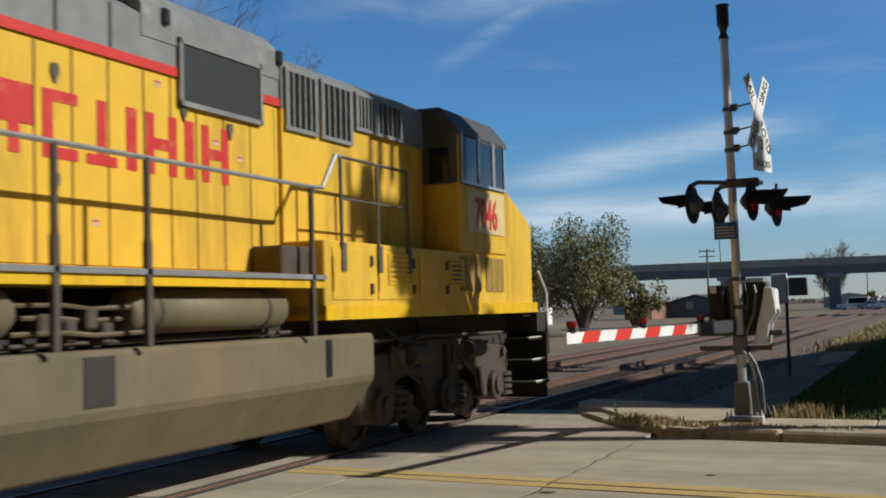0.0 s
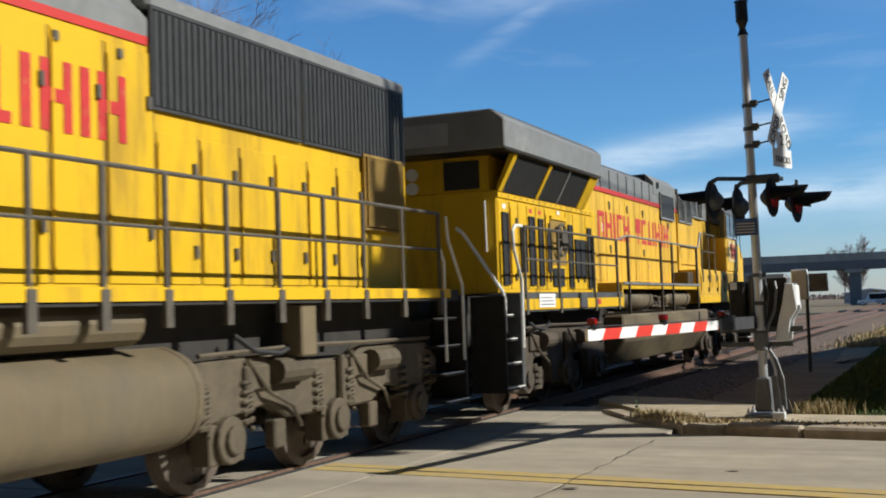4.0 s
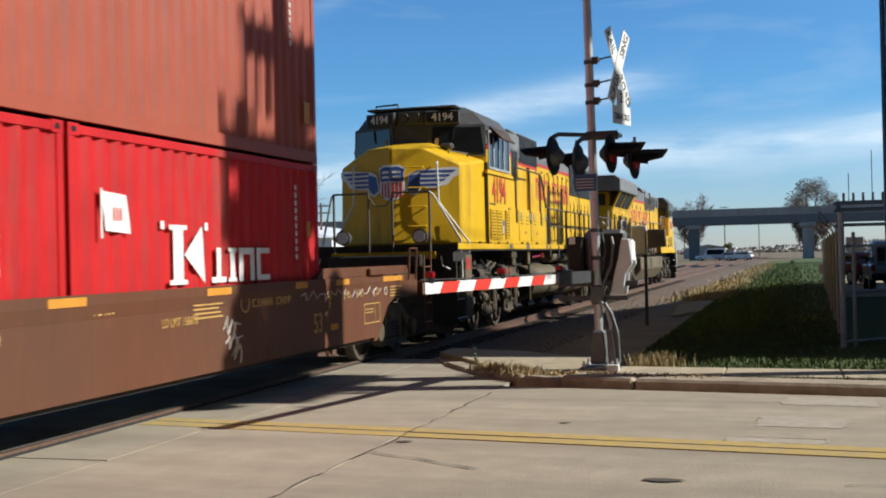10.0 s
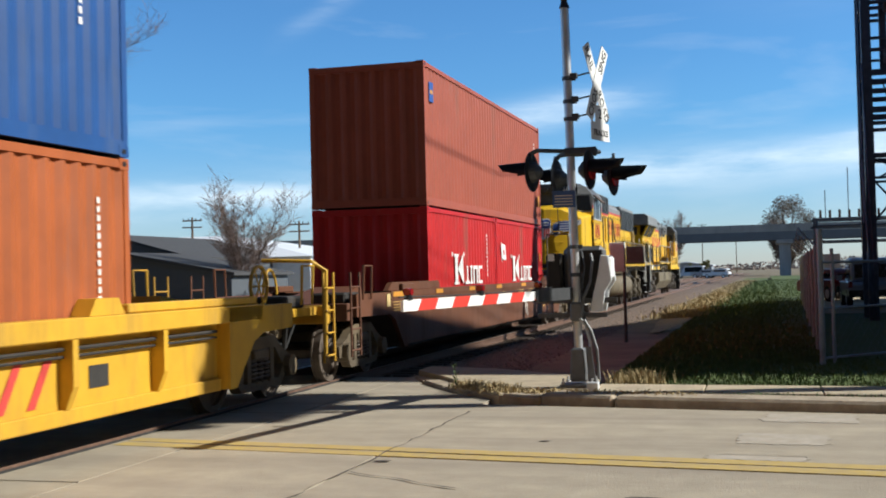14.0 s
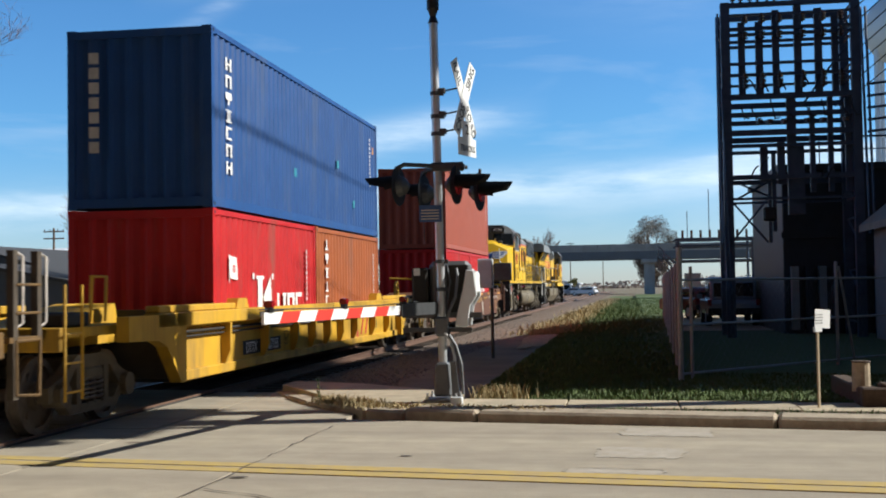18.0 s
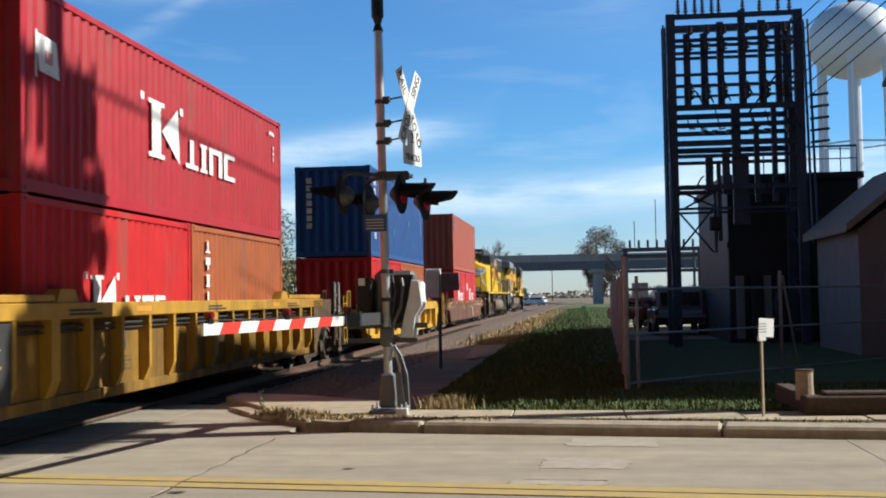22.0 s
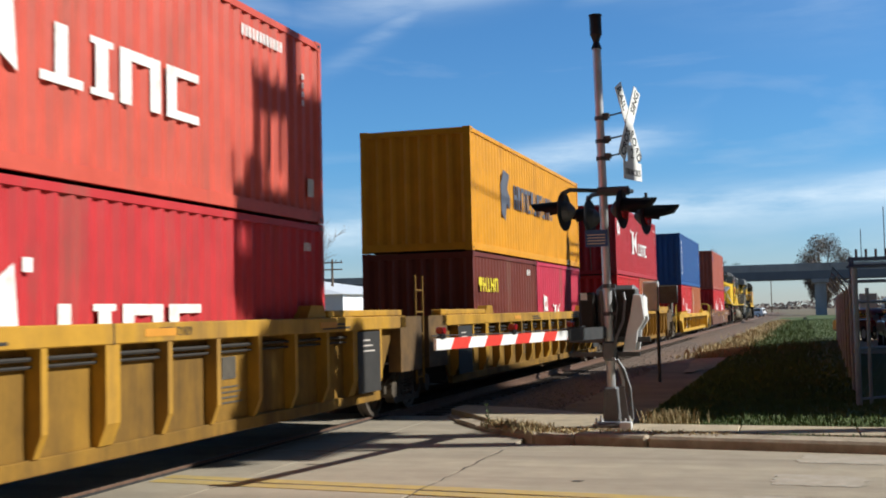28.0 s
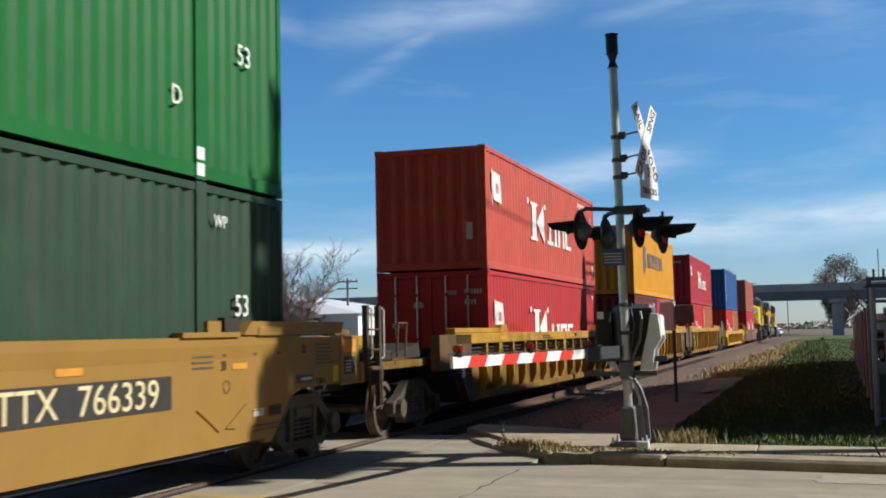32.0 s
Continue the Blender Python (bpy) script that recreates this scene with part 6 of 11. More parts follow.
    part("rail_fall", pipe([(1.5, v(-18.0), 3.78), (1.5, v(-17.82), 3.72), (1.5, v(-17.25), 2.95), (1.5, v(-16.9), 2.92)], 0.022), "rail_dark", lo)
    fence_rail(lo, [v(u) for u in (-16.9, -12.0, -8.0, -5.6)], -1.5, 1.95, 2.92, 2.45)
    coupler(lo, v(-26.5), -1)
    coupler(lo, v(-4.9), 1)
    for u, x in ((-14.8, 0.5), (-13.0, 0.6), (-11.4, 0.5)):
        bm = bmesh.new()
        rod(bm, (x, v(u), 4.64), (x, v(u), 4.76), 0.09, 10)
        part("roof_cap", bm, "loco_grey", lo)
    return lo


# ---------------------------------------------------------------- containers
def corrugated(y0, y1, z0, z1, x, depth=0.036, pitch=0.28, s=1):
    """A wall sheet along y with trapezoid waves, facing s * x."""
    bm = bmesh.new()
    pts = [(y0, 0.0)]
    n = max(1, int((y1 - y0) / pitch))
    p = (y1 - y0) / n
    for i in range(n):
        b = y0 + i * p
        pts += [(b + 0.10 * p, 0.0), (b + 0.36 * p, -depth), (b + 0.62 * p, -depth), (b + 0.88 * p, 0.0)]
    pts.append((y1, 0.0))
    lo = [bm.verts.new((x + s * d, y, z0)) for y, d in pts]
    hi = [bm.verts.new((x + s * d, y, z1)) for y, d in pts]
    for i in range(len(pts) - 1):
        q = (lo[i], lo[i + 1], hi[i + 1], hi[i])
        bm.faces.new(q if s > 0 else q[::-1])
    return bm


def container(name, u0, u1, z0, h, color, label, group, dirt=(0.2, 0.1, 0.07), amt=0.25, doors=False, flat=False, post_at=None, faded=0.10):
    """A freight container from u0 to u1 along the train, its floor at z0."""
    m = mat(name + "_paint", color, 0.5, vary=faded + 0.05, grain=1.6, dirt=dirt, dirt_amt=amt, dirt_scale=1.5, streak=True, bump=0.3, bump_scale=1.6, spec=0.3)
    c, L2, B2 = (u0 + u1) / 2, (u1 - u0) / 2, 1.22
    ob = on_train(name, c, z0, label, "shipping container", group)
    for s in (-1, 1):
        part("side_wall", corrugated(-L2 + 0.1, L2 - 0.1, 0.16, h - 0.1, s * (B2 - 0.012), pitch=0.262, s=s), m, ob)
        part("top_rail", boxes((min(s * (B2 - 0.06), s * B2), max(s * (B2 - 0.06), s * B2), -L2 + 0.1, L2 - 0.1, h - 0.10, h - 0.015)), m, ob)
        part("bottom_rail", boxes((min(s * (B2 - 0.06), s * B2), max(s * (B2 - 0.06), s * B2), -L2 + 0.1, L2 - 0.1, 0.02, 0.17)), m, ob)
        for e in (-1, 1):
            part("corner_post", boxes((min(s * (B2 - 0.12), s * B2), max(s * (B2 - 0.12), s * B2), min(e * (L2 - 0.1), e * L2), max(e * (L2 - 0.1), e * L2), 0.12, h - 0.12)), m, ob)
            for z in (0.0, h - 0.118):
                part("corner_casting", boxes((min(s * (B2 - 0.16), s * (B2 + 0.004)), max(s * (B2 - 0.16), s * (B2 + 0.004)), min(e * (L2 - 0.178), e * (L2 + 0.004)), max(e * (L2 - 0.178), e * (L2 + 0.004)), z, z + 0.118)), m, ob)
                part("casting_hole", boxes((min(s * (B2 + 0.004), s * (B2 + 0.007)), max(s * (B2 + 0.004), s * (B2 + 0.007)), min(e * (L2 - 0.125), e * (L2 - 0.055)), max(e * (L2 - 0.125), e * (L2 - 0.055)), z + 0.035, z + 0.085)), "black", ob)
    part("roof", boxes((-B2 + 0.02, B2 - 0.02, -L2 + 0.1, L2 - 0.1, h - 0.05, h - 0.02)), m, ob)
    part("floor", boxes((-B2 + 0.02, B2 - 0.02, -L2 + 0.1, L2 - 0.1, 0.10, 0.16)), "under", ob)
    for e in (-1, 1):
        part("end_sill", boxes((-B2 + 0.12, B2 - 0.12, min(e * (L2 - 0.12), e * L2), max(e * (L2 - 0.12), e * L2), 0.02, 0.17)), m, ob)
        part("end_header", boxes((-B2 + 0.12, B2 - 0.12, min(e * (L2 - 0.12), e * L2), max(e * (L2 - 0.12), e * L2), h - 0.14, h - 0.015)), m, ob)
    # end walls: upright waves, or doors with lock rods at the tail
    bm = corrugated(-B2 + 0.12, B2 - 0.12, 0.17, h - 0.14, 0.0, 0.06, 0.28)
    bm.transform(Matrix.Translation((0, L2 - 0.02, 0)) @ Matrix.Rotation(radians(90), 4, "Z"))
    part("end_wall", bm, m, ob)
    if not doors:
        bm = corrugated(-B2 + 0.12, B2 - 0.12, 0.17, h - 0.14, 0.0, 0.06, 0.28)
        bm.transform(Matrix.Translation((0, -L2 + 0.02, 0)) @ Matrix.Rotation(radians(-90), 4, "Z"))
        part("end_wall", bm, m, ob)
    else:
        for x0, x1 in ((-B2 + 0.12, -0.01), (0.01, B2 - 0.12)):
            d = part("door", boxes((x0, x1, -L2 + 0.01, -L2 + 0.07, 0.18, h - 0.15)), m, ob)
            for k in (0.28, 0.72):
                x = x0 + (x1 - x0) * k
                bm = bmesh.new()
                rod(bm, (x, -L2 - 0.02, 0.12), (x, -L2 - 0.02, h - 0.1), 0.02, 8)
                part("lock_rod", bm, "galv", d, "pale galvanised lock rod")
                for z in (0.5, h * 0.45, h - 0.5):
                    part("rod_keeper", boxes((x - 0.05, x + 0.05, -L2 - 0.045, -L2 + 0.01, z - 0.03, z + 0.03)), m, d)
            for z in (h * 0.35, h * 0.68):
                part("door_rib", boxes((x0 + 0.04, x1 - 0.04, -L2 - 0.005, -L2 + 0.01, z - 0.06, z + 0.06)), m, d)
    if post_at:
        for s in (-1, 1):
            for e in (-1, 1):
                part("stacking_post", boxes((min(s * (B2 - 0.02), s * (B2 + 0.012)), max(s * (B2 - 0.02), s * (B2 + 0.012)), e * post_at - 0.11, e * post_at + 0.11, 0.0, h)), m, ob)
    return ob, L2, h


def decal(ob, name, y0, y1, z0, z1, material, label="", x=1.224):
    return part(name, boxes((x, x + 0.004, y0, y1, z0, z1)), material, ob, label)


def flag_mark(ob, y, z, w=0.55, h=0.62):
    """A white flag with a red mark, as plain shapes."""
    p = prism([(y, z + h), (y + w * 0.9, z + h * 0.93), (y + w * 1.05, z), (y + w * 0.14, z + h * 0.06)], "x", 1.224, 1.228)
    part("flag_mark", p, "white_paint", ob, "white flag-shaped mark")
    part("flag_pole", boxes((1.224, 1.229, y - 0.03 * w, y + 0.03 * w, z - h * 0.12, z + h * 1.06)), "white_paint", ob)
    for k in (0.40, 0.52, 0.64):
        part("flag_spot", boxes((1.228, 1.231, y + w * k, y + w * (k + 0.07), z + h * 0.3, z + h * 0.62)), "red_letter", ob)


def k_mark(ob, y, z, h, w, small=0.62):
    """A tall post with a wedge beside it and four lower shapes, in white, in place of a name."""
    x = 1.224
    post = [(0.0, 0), (0.15, 0), (0.15, 0.08), (0.115, 0.08), (0.115, 0.92), (0.15, 0.92), (0.15, 1), (0.0, 1), (0.0, 0.92), (0.03, 0.92), (0.03, 0.08), (0.0, 0.08)]
    main = part("name_block", prism([(y + w * p, z + h * q) for p, q in post], "x", x, x + 0.004), "white_paint", ob, "white plain shapes in place of a name")
    wedge = [(0.125, 0.50), (0.305, 0.0), (0.285, 1.0)]
    part("name_block", prism([(y + w * p, z + h * q) for p, q in wedge], "x", x, x + 0.004), "white_paint", main)
    for k in (-0.07, 0.31):
        part("name_block", boxes((x, x + 0.004, y + k * w, y + (k + 0.03) * w, z + h * 0.92, z + h * 1.06)), "white_paint", main)
    block_row("name_block", "fgbd", main, x, y + 0.37 * w, y + 0.98 * w, z, z + h * small, "white_paint", gap=0.16)


def upright_row(ob, pattern, y0, y1, z_top, step, h, material="white_paint"):
    """Plain shapes one below the other in place of a name."""
    first = None
    for i, k in enumerate(pattern):
        z = z_top - step * i
        pts = [(y0 + (y1 - y0) * p, z - h + h * q) for p, q in BLOCKS[k][1]]
        q = part("upright_mark", prism(pts, "x", 1.224, 1.228), material, first or ob, "" if first else "white upright plain shapes in place of a name")
        first = first or q


def id_bars(ob, y, z, n=9, vertical=False, size=0.07, material="white_paint"):
    """Unreadable marking as plain bars."""
    first = None
    for i in range(n):
        if vertical:
            bm = boxes((1.224, 1.228, y, y + size * 0.8, z - i * size * 1.5, z - i * size * 1.5 + size))
        else:
            bm = boxes((1.224, 1.228, y + i * size, y + i * size + size * 0.6, z, z + size * 1.4))
        q = part("marking_bar", bm, material, first or ob, "" if first else "unreadable marking")
        first = first or q


# ---------------------------------------------------------------- well cars
def ladder(parent, x, y, z0, z1, w, rungs, material):
    for yy in (y, y + w):
        part("ladder_stile", pipe([(x, yy, z0), (x, yy, z1)], 0.02), material, parent)
    for i in range(rungs):
        z = z0 + (z1 - z0) * (i + 0.3) / rungs
        part("rung", pipe([(x, y, z), (x, y + w, z)], 0.015), material, parent)


def well_car(name, units, ends, paint, label, z_top, z_bot, ribs=True, joints=(), end_z=1.5, trucks=(), plain_ends=False, chord=None, grimed=False, rib_u=(), ladders=True):
    """A well car: units are (u_rear, u_front) of the deep part; ends the couplers' faces; joints the shared trucks."""
    c = (ends[0] + ends[1]) / 2
    car = on_train(name, c, 0, label, "well car", "well cars")
    X = 1.45 if ribs else 1.37
    for u0, u1 in units:
        a, b = u0 - c, u1 - c
        for s in (-1, 1):
            lo_x, hi_x = sorted((s * 1.25, s * 1.28))
            # web of the side, with sloping ends
            out = [(a, z_bot), (b, z_bot), (b + 0.95, z_top - 0.02), (a - 0.95, z_top - 0.02)]
            part("side_web", prism(out, "x", lo_x, hi_x), paint, car)
            lo_x, hi_x = sorted((s * 1.24, s * X))
            if not ribs:
                part("top_chord", prism([(s * 1.24, z_top), (s * 1.30, z_top), (s * 1.30, z_top - 0.10), (s * 1.282, z_top - 0.24), (s * 1.24, z_top - 0.24)], "y", a - 1.0, b + 1.0), paint, car)
                continue
            part("top_chord", boxes((lo_x, hi_x, a - 1.0, b + 1.0, z_top - 0.20, z_top)), chord or paint, car, bevel=0.012)
            part("bottom_chord", boxes((min(s * 1.24, s * 1.335), max(s * 1.24, s * 1.335), a - 0.02, b + 0.02, z_bot - 0.06, z_bot + 0.09)), paint, car, bevel=0.012)
            if ribs:
                mid = (a + b) / 2 + 0.45
                for i, y in enumerate([u - c for u in rib_u] or [mid + 1.05 * k for k in range(-12, 12)]):
                    if not a + 0.1 < y < b - 0.1:
                        continue
                    lo_r, hi_r = s * 1.278, s * (X - 0.012)
                    wide = 0.12 if i % 6 == 0 and not rib_u else 0.045
                    part("rib", prism([(lo_r, z_bot + 0.09), (lo_r + (hi_r - lo_r) * 0.45, z_bot + 0.09), (hi_r, z_bot + 0.30), (hi_r, z_top - 0.20), (lo_r, z_top - 0.20)], "y", y - wide, y + wide), chord or paint, car)
                part("chord_splice", boxes((min(s * X, s * (X + 0.004)), max(s * X, s * (X + 0.004)), mid - 0.012, mid + 0.012, z_top - 0.20, z_top)), "under", car)
                for zz, r in ((z_top - 0.29, 0.022), (z_top - 0.36, 0.016)):
                    bm = bmesh.new()
                    rod(bm, (s * 1.33, a + 0.1, zz), (s * 1.33, b - 0.1, zz), r, 6)
                    part("pipe_run", bm, "under", car)
        part("well_floor", boxes((-1.2, 1.2, a, b, z_bot - 0.06, z_bot - 0.01)), "under", car)
        for e, y in ((-1, a), (1, b)):
            y1 = y + e * 0.9
            part("well_bulkhead", boxes((-1.2, 1.2, min(y, y + e * 0.08), max(y, y + e * 0.08), z_bot, end_z - 0.1)), "under", car)
            bm = prism([(y, 0.95), (y + e * 2.4, 0.95), (y + e * 2.4, 1.22), (y + e * 0.2, end_z)], "x", -0.45, 0.45)
            part("end_girder", bm, "under" if grimed else paint, car)
            if ribs:
                g0, g1 = sorted((y + e * 0.9, y - e * 2.2))
                part("guide_bar", boxes((X - 0.24, X - 0.04, g0, g1, z_top + 0.004, z_top + 0.10)), chord or paint, car, bevel=0.015)
                g0, g1 = sorted((y - e * 2.25, y - e * 2.9))
                part("guide_horn", prism([(g0, z_top + 0.004), (g1, z_top + 0.004), (g1 - 0.12, z_top + 0.17), (g0 + 0.12, z_top + 0.17)], "x", X - 0.26, X - 0.05), chord or paint, car)
            else:
                part("guide_cap", boxes((X - 0.30, X - 0.02, y + e * 0.1 - 0.35, y + e * 0.1 + 0.35, z_top + 0.004, z_top + 0.12)), paint, car, bevel=0.015)
            part("guide_cap", boxes((-X + 0.02, -X + 0.30, y + e * 0.1 - 0.35, y + e * 0.1 + 0.35, z_top + 0.004, z_top + 0.12)), paint, car, bevel=0.015)
    # end platforms over the outer trucks
    for e, u_end, u_well in ((-1, ends[0], units[0][0] if units[0][0] < units[-1][0] else units[-1][0]), (1, ends[1], max(q[1] for q in units))):
        y0, y1 = sorted((u_end - c, u_well + e * 0.8 - c))
        part("end_platform", boxes((-1.15, 1.15, y0, y1, 1.12, 1.24)), "under" if not plain_ends else paint, car)
        part("draft_sill", boxes((-0.25, 0.25, y0, y1, 0.78, 1.14)), "under", car)
        if plain_ends:
            for s in (-1, 1):
                lo_x, hi_x = sorted((s * 1.28, s * X) if ribs else (s * 1.20, s * 1.278))
                uw, ue = u_well - c + e * 0.02, (u_well - c + e * 1.95 if ribs else u_end - c - e * 0.55)
                out = [(uw, z_bot - 0.05), (uw + e * 0.18, z_bot - 0.05), (uw + e * 0.42, 0.62), (uw + e * 0.70, 0.90), (uw + e * 1.0, 1.0), (ue, 1.02), (ue, z_top - 0.02), (uw, z_top - 0.02)]
                # on grimed cars the dark colour here stands for shade on the end side
                part("end_side", prism(out, "x", lo_x, hi_x), "joint_grime_shade" if grimed else paint, car)
        ye = u_end - c
        part("end_beam", boxes((-1.32, 1.32, min(ye, ye - e * 0.14), max(ye, ye - e * 0.14), 0.98, 1.26)), "joint_grime_shade" if grimed else paint, car, bevel=0.015)
        coupler(car, ye, e)
        for s in (1, -1):
            if grimed:
                # tall channel stiles with a stirrup below and slim hand bars above
                for yy, z0 in ((ye + e * 0.12, 0.55), (ye + e * 0.62, 1.14)):
                    part("ladder_stile", boxes((s * 1.34 - 0.04, s * 1.34 + 0.04, yy - 0.045, yy + 0.045, z0, 2.11)), "bogie_dark", car)
                    part("hand_bar", pipe([(s * 1.36, yy + 0.05, 1.30), (s * 1.38, yy + 0.14, 1.34), (s * 1.38, yy + 0.14, 2.05), (s * 1.36, yy + 0.05, 2.09)], 0.013), "chalk", car)
                for z in (1.16, 1.45, 1.75):
                    lo_y, hi_y = sorted((ye + e * 0.12, ye + e * 0.62))
                    part("rung", pipe([(s * 1.385, lo_y, z), (s * 1.385, hi_y, z)], 0.016), "joint_grime_shade", car)
                part("stirrup", pipe([(s * 1.385, ye + e * 0.62, 1.16), (s * 1.385, ye + e * 0.58, 0.56), (s * 1.385, ye + e * 0.12, 0.60), (s * 1.385, ye + e * 0.12, 1.16)], 0.02), "joint_grime_shade", car)
                part("ladder_bracket", boxes((min(s * 1.2, s * 1.38), max(s * 1.2, s * 1.38), min(ye, ye + e * 0.66), max(ye, ye + e * 0.66), 1.14, 1.20)), "joint_grime_shade", car)
            elif ladders:
                ladder(car, s * 1.38, ye - e * 0.25 - (0.2 if e > 0 else 0.25), 0.42, 1.75, 0.42, 4, paint)
            if ladders:
                part("grab_iron", pipe([(s * 1.32, ye - e * 0.75, 1.3), (s * 1.34, ye - e * 0.75, 1.85), (s * 1.34, ye - e * 1.15, 1.85), (s * 1.32, ye - e * 1.15, 1.3)], 0.018), "joint_grime_shade" if grimed else paint, car)
        part("brake_gear", boxes((0.5, 1.1, min(ye - e * 0.5, ye - e * 1.2), max(ye - e * 0.5, ye - e * 1.2), 1.24, 1.42)), "under", car, bevel=0.03)
    for u in list(trucks) + list(joints):
        # the darker truck colour also carries the shadow that falls between the cars
        freight_truck(car, u - c, paint="bogie_dark" if grimed else "bogie")
    for u in joints:
        part("joint_casting", boxes((-0.4, 0.4, u - c - 0.9, u - c + 0.9, 0.85, 1.15)), "under", car, bevel=0.04)
        for k in (-0.75, 0.75):
            part("joint_deck", boxes((-1.25, 1.25, u - c + k - 0.5, u - c + k + 0.5, 1.16, 1.28)), "under", car)
            for s in (-1, 1):
                lo_x, hi_x = sorted((s * 1.24, s * X))
                part("joint_side", prism([(u - c + k - 0.55, 0.75), (u - c + k + 0.55, 0.75), (u - c + k + 0.55, z_top - 0.01), (u - c + k - 0.55, z_top - 0.01)], "x", lo_x, hi_x), "joint_grime_shade", car, "joint side blackened with grease and painted-in shade")
        ladder(car, 1.40, u - c - 0.35, 0.5, 2.35, 0.38, 5, paint)
    return car, c


def car_words(car, c, text, u, z, size, material, label="", x=1.285, wide=0.85):
    return words("car_stencil", text, size, material, car, Matrix.Translation((x, u - c, z)) @ SIDE, label, wide=wide)


BROWN_TOP = 1.41  # top of the brown car's sides


def build_train():
    build_loco_a()
    build_loco_b()
    # brown car with two red boxes and a long brown-red one on them
    car, c = well_car("well_car", [(-46.2, -30.3)], (-49.5, -27.4), "car_brown", "brown double-stack well car with white chalk scrawl", BROWN_TOP, 0.42, ribs=False, trucks=(-48.15, -28.75), plain_ends=True)
    for u, z, size in ((-40.44, 0.98, 0.42), (-37.98, 1.20, 0.18)):
        car_words(car, c, "72466", u, z, size, "gold_paint", "stencilled car number")
    car_words(car, c, "53", -32.6, 0.66, 0.40, "gold_paint", "stencilled car mark")
    car_words(car, c, "LD LMT 166600", -36.5, 1.0, 0.14, "gold_paint", "stencilled load limit")
    for u, t in ((-32.16, "40"), (-31.40, "45"), (-30.87, "48"), (-30.10, "53"), (-45.88, "53"), (-45.07, "48"), (-44.58, "45")):
        car_words(car, c, t, u, 1.10, 0.22, "gold_paint", x=1.284, wide=0.75)
        part("limit_tick", boxes((1.284, 1.287, u - 0.17 - c, u - 0.145 - c, 1.08, 1.29)), "chalk", car)
    car_words(car, c, "20", -32.16, 0.98, 0.15, "gold_paint", x=1.284, wide=0.75)
    car_words(car, c, "L 73-4", -30.48, 1.32, 0.09, "gold_paint", x=1.284)
    frame_y, frame_z = -30.74 - c, 0.66
    for b in ((0, 0.74, 0, 0.016), (0, 0.74, 0.304, 0.32), (0, 0.016, 0.016, 0.304), (0.724, 0.74, 0.016, 0.304), (0.50, 0.51, 0.016, 0.304), (0.05, 0.42, 0.22, 0.235), (0.05, 0.40, 0.17, 0.185)):
        part("stencil_frame", boxes((1.288, 1.291, frame_y + b[0], frame_y + b[1], frame_z + b[2], frame_z + b[3])), "gold_paint", car)
    block_row("name_block", "dfaca dace", car, 1.285, -34.70 - c, -33.55 - c, 1.12, 1.22, "gold_paint", "row of gold block shapes in place of a name")
    for u, z, r in ((-34.9, 1.18, 0.12), (-39.65, 1.08, 0.10), (-29.69, 1.15, 0.07), (-46.22, 1.13, 0.08)):
        bm = bmesh.new()
        ring(bm, (1.287, u - c, z), r, r - 0.018, 0.006, "x", 18)
        part("round_mark", bm, "gold_paint" if u < -30 else "chalk", car)
    for u0, u1 in ((-29.48, -28.90), (-47.06, -46.40), (-36.2, -35.5)):
        for k in range(4):
            part("stencil_line", boxes((1.285, 1.288, u0 - c, u1 - 0.05 * (k % 3) - c, 1.05 + 0.05 * k, 1.07 + 0.05 * k)), "gold_paint", car, "unreadable stencil line")
    part("blue_patch", boxes((1.285, 1.288, -45.72 - c, -45.38 - c, 1.06, 1.36)), "blue_sign", car, "blue touched-up paint patch")
    part("pale_plate", boxes((1.285, 1.292, -47.41 - c, -47.22 - c, 1.14, 1.36)), "pale_panel", car, "pale route card holder")
    part("orange_mark", boxes((1.285, 1.288, -32.14 - c, -31.84 - c, 0.66, 0.75)), "orange_patch", car)
    for u0, u1 in ((-31.92, -31.40), (-29.85, -28.86), (-35.9, -35.3), (-38.9, -38.3), (-47.1, -46.2), (-44.3, -43.8), (-41.6, -41.1), (-33.4, -33.0)):
        part("reflector", boxes((1.302, 1.306, u0 - c, u1 - c, BROWN_TOP - 0.105, BROWN_TOP - 0.02)), "orange_patch", car, "orange reflector strip")
    for a, b in ((-32.6, -28.4), (-47.3, -43.9)):
        part("raised_guide", prism([(a - c, BROWN_TOP + 0.004), (b - c, BROWN_TOP + 0.004), (b - 0.1 - c, BROWN_TOP + 0.15), (a + 0.25 - c, BROWN_TOP + 0.15)], "x", 1.18, 1.27), "car_brown", car)
    rnd = random.Random(351)
    for u0, z0, n, step, amp, r in ((-33.2, 1.18, 34, 0.10, 0.05, 0.007), (-35.5, 0.90, 9, 0.05, 0.12, 0.011), (-35.45, 0.72, 9, 0.05, 0.11, 0.011), (-35.3, 0.58, 7, 0.045, 0.10, 0.010)):
        pts = [(1.29, u0 - c + step * i + 0.05 * math.sin(i * 1.7), z0 + amp * math.sin(i * 1.9) + rnd.uniform(-0.03, 0.03)) for i in range(n)]
        part("scrawl", pipe(pts, r, 4), "chalk", car, "pale sprayed scrawl")
    z = 0.45
    ob, L2, h = container("container", -44.55, -38.50, z, 2.591, (0.50, 0.016, 0.018), "bright red twenty-foot container in a brown well car", "containers")
    k_mark(ob, -1.05, 1.0, 0.66, 2.6, 0.62)
    id_bars(ob, 2.0, 2.1, 10, True)
    ob, L2, h = container("container", -38.42, -32.37, z, 2.591, (0.52, 0.018, 0.02), "bright red twenty-foot container with a white flag mark", "containers")
